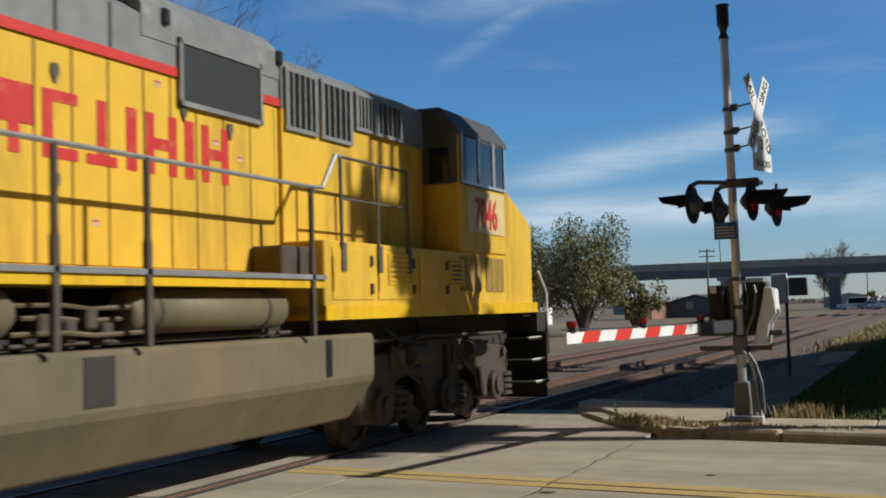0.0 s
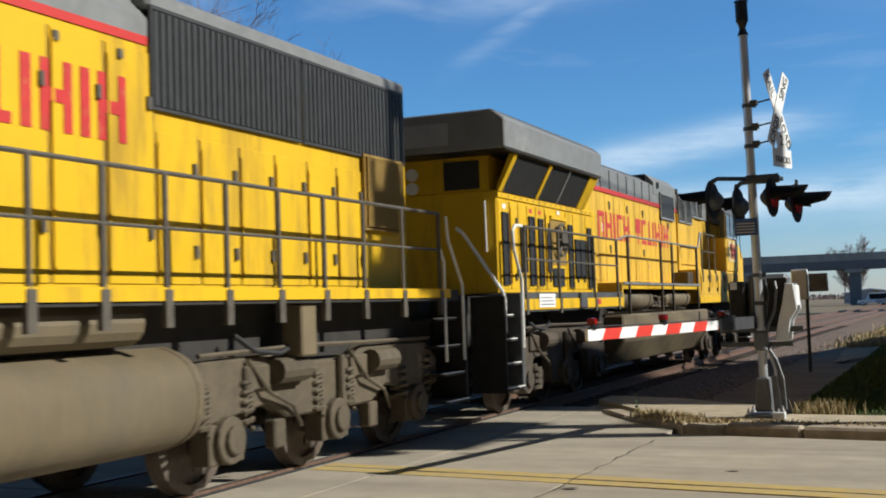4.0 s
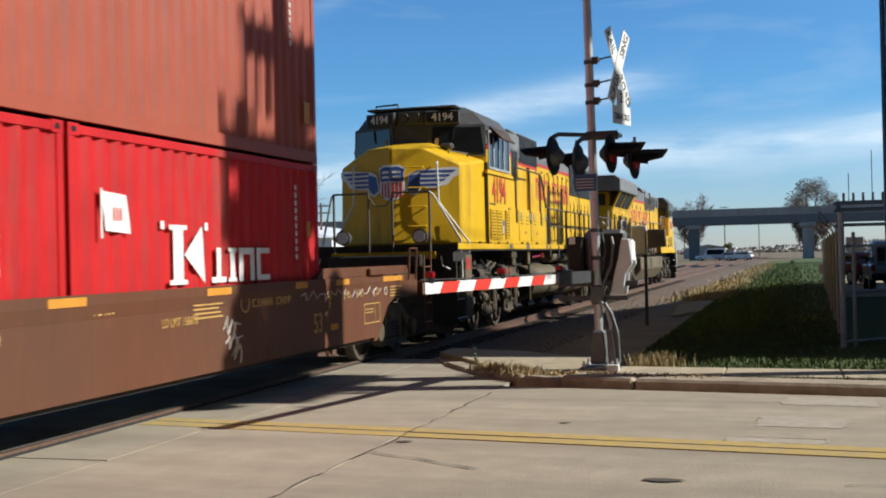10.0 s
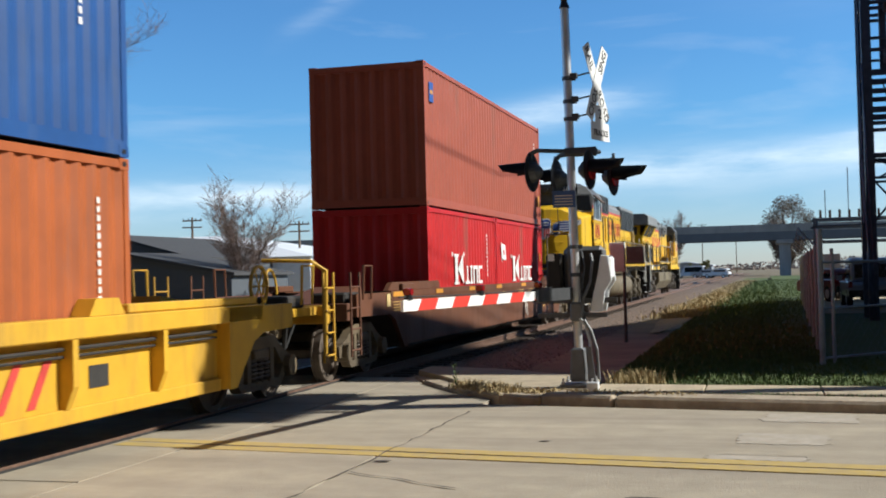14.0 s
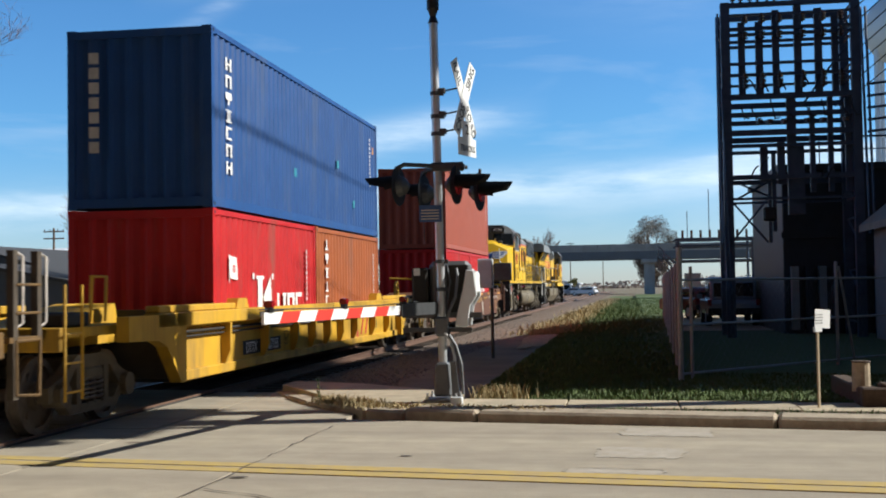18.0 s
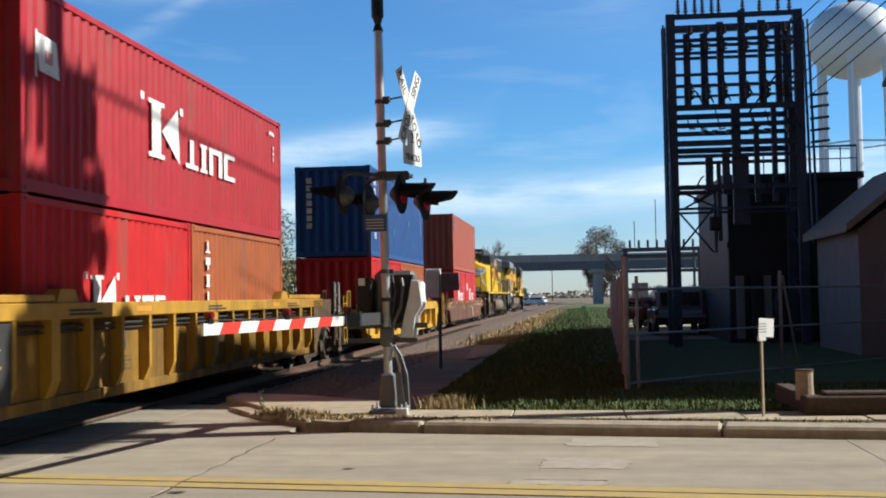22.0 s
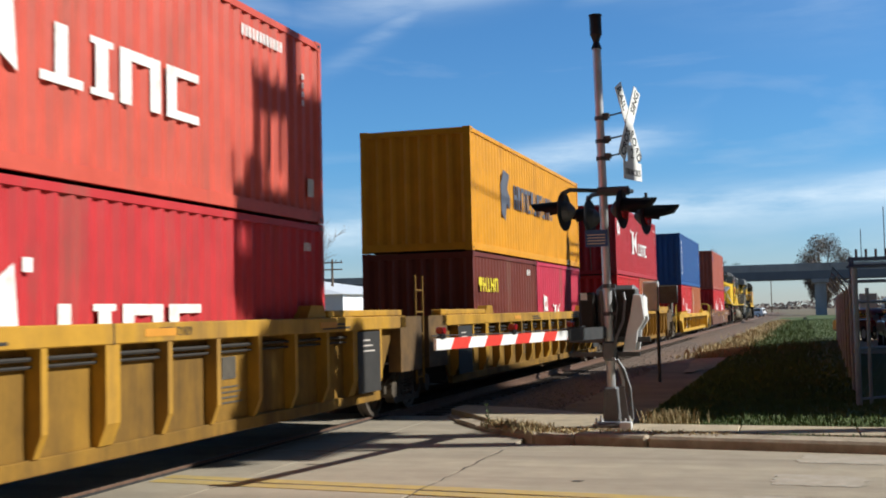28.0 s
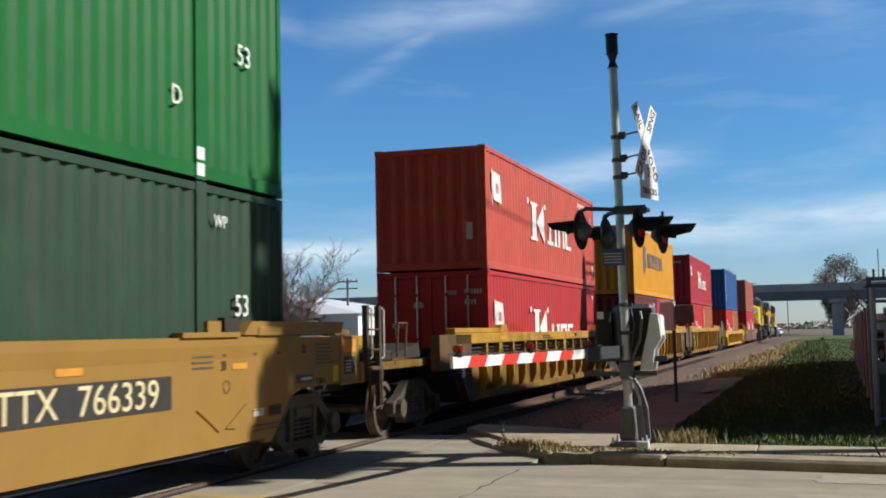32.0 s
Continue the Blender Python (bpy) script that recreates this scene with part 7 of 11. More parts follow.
    k_mark(ob, -1.2, 1.0, 0.66, 2.6, 0.62)
    flag_mark(ob, -2.5, 1.55, 0.5, 0.42)
    id_bars(ob, 2.2, 2.2, 10, True)
    decal(ob, "yellow_label", 2.6, 2.72, 1.55, 1.78, "orange_patch")
    ob, L2, h = container("container", -44.55, -32.37, z + 2.605, 2.896, (0.36, 0.088, 0.052), "faded brown-red forty-foot container on top of two red ones", "containers", amt=0.2, faded=0.07)
    decal(ob, "square_mark", -5.75, -5.45, 2.12, 2.52, "emblem_blue", "small blue and yellow square mark")
    decal(ob, "square_mark_bar", -5.7, -5.5, 2.28, 2.36, "orange_patch", x=1.229)
    decal(ob, "yellow_label", 5.65, 5.85, 0.55, 0.85, "orange_patch")
    id_bars(ob, 5.2, 2.3, 8, True)
    # clean yellow car
    car, c = well_car("well_car", [(-69.7, -54.0)], (-73.2, -50.25), "car_yellow", "yellow double-stack well car", 1.36, 0.42, trucks=(-71.9, -52.3), plain_ends=True, rib_u=(-67.8, -65.82, -63.98, -62.73, -61.55, -60.4, -59.1, -57.2, -55.5))
    car_words(car, c, "53", -62.25, 0.66, 0.40, "black_stencil", "black stencilled car mark")
    part("stencil_plate", boxes((1.285, 1.289, -66.80 - c, -64.68 - c, 0.57, 0.81)), "black_stencil", car, "dark panel behind the number")
    car_words(car, c, "467155", -65.16, 0.60, 0.26, "white_paint", "white stencilled car number", x=1.292)
    car_words(car, c, "DTTX", -66.36, 0.60, 0.26, "white_paint", "white stencilled car mark", x=1.292)
    for b in ((0, 0.24, 0, 0.015), (0, 0.24, 0.235, 0.25), (0, 0.015, 0.015, 0.235), (0.225, 0.24, 0.015, 0.235)):
        part("stencil_frame", boxes((1.286, 1.289, -64.44 + b[0] - c, -64.44 + b[1] - c, 0.64 + b[2], 0.64 + b[3])), "black_stencil", car)
    car_words(car, c, "H", -64.32, 0.69, 0.12, "black_stencil", x=1.286)
    for k in range(2):
        part("chord_stencil", boxes((1.451, 1.454, -65.7 - c, -64.9 - 0.1 * k - c, 1.22 + 0.05 * k, 1.245 + 0.05 * k)), "black_stencil", car, "unreadable stencil line")
    part("chord_panel", boxes((1.451, 1.454, -66.4 - c, -66.1 - c, 1.22, 1.29)), "rail_dark", car)
    part("reflector", boxes((1.452, 1.456, -64.2 - c, -63.8 - c, 1.22, 1.30)), "orange_patch", car)
    part("stencil_plate", boxes((1.285, 1.289, -56.75 - c, -56.40 - c, 0.66, 0.88)), "black_stencil", car)
    for k, (a, b) in enumerate(((-58.60, -58.43), (-58.20, -57.80), (-57.75, -57.35))):
        part("red_mark", prism([(a - c, 0.56 if k else 0.5), ((b if k == 0 else a + 0.12) - c, 0.56 if k else 0.5), (b - c, 1.0), ((a if k == 0 else b - 0.12) - c, 1.0)], "x", 1.286, 1.29), "decal_red", car, "red slanted bar of a plain mark")
    bm = bmesh.new()
    ring(bm, (0.9, -51.9 - c, 1.58), 0.29, 0.255, 0.04, "x", 24)
    wheel = part("brake_wheel", bm, "car_yellow", car, "thin yellow hand-brake wheel")
    for k in range(3):
        a = math.pi * k / 3
        part("spoke", pipe([(0.9, -51.9 - c - 0.27 * math.cos(a), 1.58 - 0.27 * math.sin(a)), (0.9, -51.9 - c + 0.27 * math.cos(a), 1.58 + 0.27 * math.sin(a))], 0.012, 5), "car_yellow", wheel)
    part("hose_loop", pipe([(0.8, -51.3 - c + 0.24 * math.cos(math.pi * k / 8), 1.45 + 0.36 * math.sin(math.pi * k / 8)) for k in range(9)], 0.02, 6), "car_yellow", car)
    part("brake_stand", pipe([(1.32, -50.5 - c, 0.5), (1.34, -50.5 - c, 1.78), (1.2, -50.7 - c, 1.92), (0.5, -50.9 - c, 1.95)], 0.03, 8), "car_yellow", car)
    z = 0.38
    ob, L2, h = container("container", -68.0, -61.95, z, 2.591, (0.50, 0.017, 0.018), "red twenty-foot container under a blue one", "containers")
    k_mark(ob, -0.9, 0.75, 0.78, 2.9, 0.6)
    flag_mark(ob, -2.3, 1.45, 0.4, 0.4)
    id_bars(ob, 2.3, 2.0, 10, True)
    ob, L2, h = container("container", -61.88, -55.83, z, 2.591, (0.36, 0.098, 0.030), "orange-brown twenty-foot container under a blue one", "containers")
    upright_row(ob, "fegfdb", -2.3, -2.06, 2.34, 0.30, 0.22)
    id_bars(ob, 2.4, 2.1, 12, True, 0.06)
    ob, L2, h = container("container", -68.0, -55.83, z + 2.605, 2.896, (0.018, 0.075, 0.24), "blue forty-foot container on top of a red and an orange one", "containers", dirt=(0.07, 0.11, 0.2), amt=0.35)
    upright_row(ob, "abegdba", -5.45, -5.17, 2.50, 0.285, 0.21)
    for i in range(7):
        part("end_mark", boxes((-0.85, -0.68, -L2 - 0.006, -L2 - 0.002, 2.35 - 0.24 * i, 2.53 - 0.24 * i)), "chalk", ob)
    id_bars(ob, 5.2, 2.4, 12, True, 0.07)
    decal(ob, "yellow_label", 5.5, 5.62, 2.1, 2.28, "orange_patch")
    for y, zz in ((-1.5, 0.9), (1.9, 1.4), (3.4, 0.6)):
        decal(ob, "touched_up_patch", y, y + 0.17, zz, zz + 0.17, mat("cyan_touch_up", (0.03, 0.25, 0.34), 0.6), "cyan touched-up paint patch", x=1.212)
    # three yellow, grimed wells in one articulated car
    car, c = well_car("well_car", [(-93.0, -77.0), (-112.9, -96.8), (-132.9, -116.9)], (-137.4, -74.4), "car_yellow_dirty", "long grimed yellow articulated well car of three wells", 1.66, 0.42, joints=(-94.95, -114.9), trucks=(-75.85, -135.1), plain_ends=True, chord="car_chord", grimed=True)
    for u in (-92.95, -98.0, -112.85, -118.1):
        part("stencil_plate", boxes((1.440, 1.446, u - c, u + 0.95 - c, 0.53, 1.44)), "black_stencil", car, "dark end plate")
        for k in range(3):
            part("stencil_line", boxes((1.447, 1.449, u + 0.2 - c, u + 0.7 - 0.1 * k - c, 1.14 + 0.08 * k, 1.16 + 0.08 * k)), "chalk", car)
    car_words(car, c, "25T", -92.47, 0.74, 0.34, "gold_paint", "stencilled limit mark", x=1.449)
    part("stencil_plate", boxes((1.286, 1.29, -130.36 - c, -128.68 - c, 0.97, 1.17)), "black_stencil", car, "dark panel behind the number")
    car_words(car, c, "DTTX", -130.04, 0.99, 0.18, "cream_paint", "stencilled car mark", x=1.292, wide=0.95)
    car_words(car, c, "721829", -129.16, 0.99, 0.18, "cream_paint", "stencilled car number", x=1.292, wide=0.95)
    car_words(car, c, "20", -130.75, 1.24, 0.13, "black_stencil", x=1.440)
    car_words(car, c, "40", -130.75, 1.07, 0.13, "black_stencil", x=1.440)
    for u in (-128.3, -122.0, -107.0, -101.4, -88.6, -83.9):
        part("stencil_plate", boxes((1.286, 1.289, u - c, u + 0.34 - c, 0.98, 1.24)), "rail_dark", car, "worn dark stencil square")
        for k in range(4):
            part("stencil_line", boxes((1.286, 1.289, u - 0.1 - c, u + 0.5 - 0.1 * (k % 2) - c, 0.70 + 0.06 * k, 0.72 + 0.06 * k)), "rail_dark", car)
    part("white_card", boxes((1.452, 1.456, -133.55 - c, -133.38 - c, 0.86, 1.08)), "white", car, "small white card")
    car_words(car, c, "DTTX 721829", -123.3, 1.52, 0.13, "black_stencil", "stencilled car number", x=1.452)
    car_words(car, c, "53", -82.3, 0.72, 0.40, "black_stencil", "stencilled car mark")
    for u in (-80.5, -88.0, -99.5, -108.0, -119.2, -123.6, -130.6):
        part("reflector", boxes((1.452, 1.456, u - c - 0.3, u - c + 0.3, 1.52, 1.60)), "orange_patch", car)
    for u in (-79.0, -84.5, -90.0, -101.0, -106.0, -118.9, -126.5):
        part("chord_stencil", boxes((1.451, 1.454, u - c - 0.5, u - c + 0.5, 1.50, 1.53), (1.451, 1.454, u - c - 0.5, u - c + 0.3, 1.55, 1.58)), "black_stencil", car, "unreadable stencil line")
    z = 0.38
    ob, L2, h = container("container", -91.3, -85.25, z, 2.591, (0.52, 0.016, 0.018), "red twenty-foot container in a grimed yellow well", "containers")
    k_mark(ob, -1.07, 0.95, 0.70, 2.9, 0.6)
    ob, L2, h = container("container", -85.18, -79.13, z, 2.591, (0.37, 0.10, 0.032), "orange-brown twenty-foot container in a grimed yellow well", "containers")
    upright_row(ob, "fegfdb", -2.3, -2.06, 2.34, 0.30, 0.22)
    ob, L2, h = container("container", -91.3, -79.13, z + 2.605, 2.591, (0.40, 0.022, 0.030), "red forty-foot container on top of a red and an orange one", "containers")
    flag_mark(ob, -5.7, 1.5, 0.62, 0.5)
    k_mark(ob, -1.95, 0.92, 0.90, 4.6, 0.55)
    id_bars(ob, 5.1, 2.2, 7, False, 0.06)
    id_bars(ob, 5.4, 1.9, 3, True, 0.08)
    for i in range(11):
        part("end_mark", boxes((-0.75 + 0.14 * i, -0.67 + 0.14 * i, -L2 - 0.006, -L2 - 0.002, 2.15, 2.27)), "chalk", ob)
    ob, L2, h = container("container", -110.9, -104.85, z, 2.591, (0.15, 0.030, 0.020), "dark brown twenty-foot container under a yellow one", "containers", doors=False)
    block_row("name_block", "eafab", ob, 1.224, -2.6, -1.0, 1.75, 2.05, mat("acid_yellow_lettering", (0.75, 0.62, 0.03), 0.6), "yellow block shapes in place of a name")
    id_bars(ob, 1.9, 2.2, 4, False, 0.1)
    ob, L2, h = container("container", -104.78, -98.73, z, 2.591, (0.52, 0.035, 0.075), "pinkish red twenty-foot container under a yellow one", "containers")
    k_mark(ob, -1.0, 0.85, 0.62, 2.2, 0.6)
    flag_mark(ob, -2.3, 1.3, 0.45, 0.42)
    ob, L2, h = container("container", -110.9, -98.73, z + 2.605, 2.591, (0.68, 0.30, 0.012), "orange-yellow forty-foot container on top of two others", "containers", dirt=(0.35, 0.14, 0.02), amt=0.2)
    p = prism([(-3.55, 0.95), (-3.2, 0.80), (-3.05, 1.2), (-2.75, 1.1), (-2.7, 1.35), (-3.0, 1.55), (-2.75, 1.9), (-3.3, 1.98), (-3.6, 1.6)], "x", 1.224, 1.228)
    slate = mat("slate_lettering", (0.10, 0.11, 0.14), 0.6)
    part("round_mark", p, slate, ob, "slate grey mark of plain shape")
    block_row("name_block", "aebbdefebfeca", ob, 1.224, -2.3, 2.1, 1.15, 1.72, slate, "slate block shapes in place of a name")
    ob, L2, h = container("container", -131.0, -118.81, z, 2.591, (0.48, 0.035, 0.040), "red forty-foot container with closed doors in a grimed yellow well", "containers", doors=True)
    flag_mark(ob, -5.6, 1.35, 0.72, 0.6)
    k_mark(ob, -2.1, 0.90, 0.92, 4.7, 0.62)
    id_bars(ob, 5.4, 2.2, 3, False, 0.08)
    for x, zz, n in ((0.30, 2.08, 4), (0.72, 2.10, 6), (0.72, 1.88, 4), (0.28, 0.92, 5), (0.76, 0.95, 5), (0.76, 0.84, 4), (-0.88, 1.42, 5)):
        for k in range(n):
            part("end_mark", boxes((x + 0.065 * k, x + 0.065 * k + 0.042, -L2 + 0.001, -L2 + 0.008, zz, zz + (0.10 if zz > 1.2 else 0.05))), "chalk", ob, "unreadable marking on the door")
    bm = bmesh.new()
    ring(bm, (-0.30, -L2 + 0.004, 1.86), 0.11, 0.0, 0.01, "y", 18)
    part("round_sticker", bm, "chalk", ob, "pale round sticker on the door")
    ob, L2, h = container("container", -131.0, -118.81, z + 2.605, 2.591, (0.56, 0.092, 0.060), "faded red forty-foot container stacked on another", "containers", faded=0.12)
    flag_mark(ob, -5.6, 1.45, 0.72, 0.66)
    k_mark(ob, -2.15, 0.88, 0.92, 4.75, 0.62)
    id_bars(ob, 3.6, 2.18, 12, False, 0.1)
    id_bars(ob, 5.4, 1.95, 4, True, 0.08)
    decal(ob, "square_mark", 5.55, 5.75, 0.35, 0.6, "chalk")
    part("end_mark", boxes((0.78, 0.92, -L2 - 0.008, -L2 - 0.002, 0.62, 0.98)), "chalk", ob)
    # tan car with the long green boxes
    car, c = well_car("well_car", [(-158.2, -141.4)], (-161.0, -138.2), "car_tan", "tan-yellow well car with a dark number panel", 1.68, 0.46, ribs=False, trucks=(-159.6, -139.85), plain_ends=True, ladders=False)
    part("stencil_plate", boxes((1.286, 1.29, -147.6 - c, -143.53 - c, 0.95, 1.29)), "black_stencil", car, "dark panel behind the number")
    car_words(car, c, "766339", -144.46, 0.99, 0.40, "cream_paint", "cream stencilled car number", x=1.292, wide=1.15)
    car_words(car, c, "TTX", -145.85, 0.99, 0.40, "cream_paint", "cream stencilled car mark", x=1.292, wide=1.1)
    for u, t in ((-142.41, "40"), (-142.41, "20"), (-141.66, "45"), (-141.0, "48"), (-140.25, "53")):
        car_words(car, c, t, u, 1.46 if t != "20" else 1.31, 0.15, "black_stencil", x=1.286)
    bm = bmesh.new()
    ring(bm, (1.288, -142.35 - c, 1.12), 0.075, 0.07, 0.006, "x", 16)
    part("round_mark", bm, "black_stencil", car)
    for zz in (1.34, 1.40, 1.46, 1.52):
        part("stencil_line", boxes((1.286, 1.289, -143.1 - c, -142.65 - c, zz, zz + 0.02)), "rail_dark", car)
    for zz in (0.56, 0.62, 0.80):
        part("stencil_line", boxes((1.286, 1.289, -141.72 - c, -141.5 - c, zz, zz + 0.02)), "rail_dark", car)
    for a, b, zc in ((-145.46, -145.06, 1.40), (-142.2, -141.85, 1.35)):
        part("orange_mark", boxes((1.286, 1.289, a - c, b - c, zc - 0.04, zc + 0.03)), "orange_patch", car, "faded orange paint patch")
    for a, b, za, zb in ((-143.03, -142.51, 0.90, 0.65), (-142.38, -141.70, 0.66, 0.90)):
        part("wear_strip", prism([(a - c, za), (a + 0.2 - c, za + (0.02 if za > zb else 0)), (b - c, zb + 0.06), (b - 0.02 - c, zb - 0.02), (a + 0.12 - c, za - 0.06)] if za > zb else [(a - c, za), (a + 0.22 - c, za - 0.02), (b - c, zb - 0.06), (b - 0.02 - c, zb + 0.02), (b - 0.2 - c, zb)], "x", 1.284, 1.300), "car_tan", car, "slanted wear strip on the side")
    part("chord_lip", boxes((1.20, 1.34, -143.38 - c, -142.1 - c, 1.68, 1.735)), "car_tan", car)
    part("corner_casting", boxes((1.05, 1.28, -142.75 - c, -142.45 - c, 1.685, 1.86)), "car_tan", car)
    part("corner_casting", boxes((1.05, 1.30, -142.4 - c, -142.05 - c, 1.74, 1.90)), "under", car)
    part("raised_guide", prism([(-142.0 - c, 1.70), (-139.1 - c, 1.70), (-139.0 - c, 1.86), (-141.8 - c, 1.86)], "x", 1.20, 1.33), "car_tan", car)
    part("yellow_tag", boxes((1.280, 1.284, -139.29 - c, -139.11 - c, 1.05, 1.26)), "yellow", car, "yellow card on the side")
    part("end_plate", boxes((1.16, 1.296, -139.04 - c, -138.34 - c, 0.98, 1.66)), "car_tan", car, "bolted plate at the car's end", bevel=0.012)
    part("orange_mark", boxes((1.297, 1.301, -138.97 - c, -138.48 - c, 1.43, 1.62)), "orange_patch", car, "faded orange paint patch")
    panel = part("consolidated_panel", boxes((1.297, 1.301, -138.92 - c, -138.51 - c, 1.13, 1.37)), "black_stencil", car, "dark service panel")
    for k in range(4):
        part("panel_line", boxes((1.301, 1.304, -138.88 - c, -138.70 + 0.04 * (k % 2) - c, 1.17 + 0.045 * k, 1.185 + 0.045 * k)), "chalk", panel)
    part("panel_line", boxes((1.301, 1.304, -138.705 - c, -138.695 - c, 1.14, 1.36)), "chalk", panel)
    for k in range(6):
        part("stencil_line", boxes((1.282, 1.285, -139.87 - c, -139.28 - 0.07 * (k % 3) - c, 1.30 + 0.05 * k, 1.318 + 0.05 * k)), "rail_dark", car, "unreadable stencil line")
    car_words(car, c, "L 201-1", -139.70, 1.04, 0.11, "black_stencil", "stencilled mark", x=1.284)
    for k in range(2):
        part("stencil_line", boxes((1.282, 1.285, -139.9 - c, -139.4 - 0.1 * k - c, 0.86 + 0.07 * k, 0.885 + 0.07 * k)), "rail_dark", car, "unreadable stencil line")
        part("stencil_line", boxes((1.286, 1.289, -141.74 - c, -140.85 - 0.1 * k - c, 0.57 + 0.05 * k, 0.585 + 0.05 * k)), "rail_dark", car, "unreadable stencil line")
    slot = part("lever_slot", boxes((1.278, 1.283, -140.46 - c, -139.95 - c, 1.07, 1.17)), "rail_dark", car, "dark slot of a release lever")
    part("lever", boxes((1.283, 1.305, -140.36 - c, -140.05 - c, 1.105, 1.14)), "chalk", slot)
    part("paint_square", boxes((1.286, 1.289, -141.69 - c, -141.42 - c, 0.74, 0.83)), "chalk", car, "pale paint square")
    part("paint_square", boxes((1.286, 1.289, -141.29 - c, -140.95 - c, 0.72, 0.84)), "joint_grime_shade", car, "brown paint square")
    ob, L2, h = container("container", -156.86, -140.72, 0.50, 2.896, (0.027, 0.060, 0.034), "dark green fifty-three-foot container in a tan well car", "containers", dirt=(0.06, 0.09, 0.06), amt=0.3, post_at=6.0)
    words("container_mark", "53", 0.36, "white_paint", ob, Matrix.Translation((1.24, L2 - 1.15, 1.42)) @ SIDE, "white stencilled length")
    words("container_mark", "WP", 0.2, "white_paint", ob, Matrix.Translation((1.24, L2 - 1.65, 2.42)) @ SIDE, "white letters")
    ob, L2, h = container("container", -156.86, -140.72, 3.42, 2.896, (0.011, 0.125, 0.024), "bright green fifty-three-foot container stacked on a darker one", "containers", dirt=(0.02, 0.13, 0.03), amt=0.25, post_at=6.0)
    words("container_mark", "53", 0.36, "white_paint", ob, Matrix.Translation((1.24, L2 - 1.05, 1.48)) @ SIDE, "white stencilled length")
    for zz in (0.04, 0.22):
        part("white_tag", boxes((1.234, 1.238, 5.90, 6.06, zz, zz + 0.14)), "white", ob, "small white tag on the post")
    words("container_mark", "D", 0.30, "white_paint", ob, Matrix.Translation((1.24, L2 - 2.6, 0.75)) @ SIDE)


def motions():
    """Key the way of every vehicle and box, and the turning of the wheels."""
    for ob, u, z in MOVING:
        rows = []
        for t in range(33):
            s = TRAIN_WAY[t] + u
            rows.append((t, pose(track_x(s), s, z, 0, 0, track_turn(s))))
        walk(ob, rows)
    steps = 264
    for ob, y, r in SPINNING:
        rows = []
        for i in range(steps + 1):
            t = SECONDS * i / steps
            rows.append((t, pose(0, y, r, -math.degrees(train_way(t) / r), 0, 0)))
        walk(ob, rows)

# ---------------------------------------------------------------- ground, road, track
GROUND_Z = -0.30


def road_y(x, d):
    """y of a line along the road, d metres from its middle line towards the far kerb."""
    return 10.55 - 0.155 * x + d


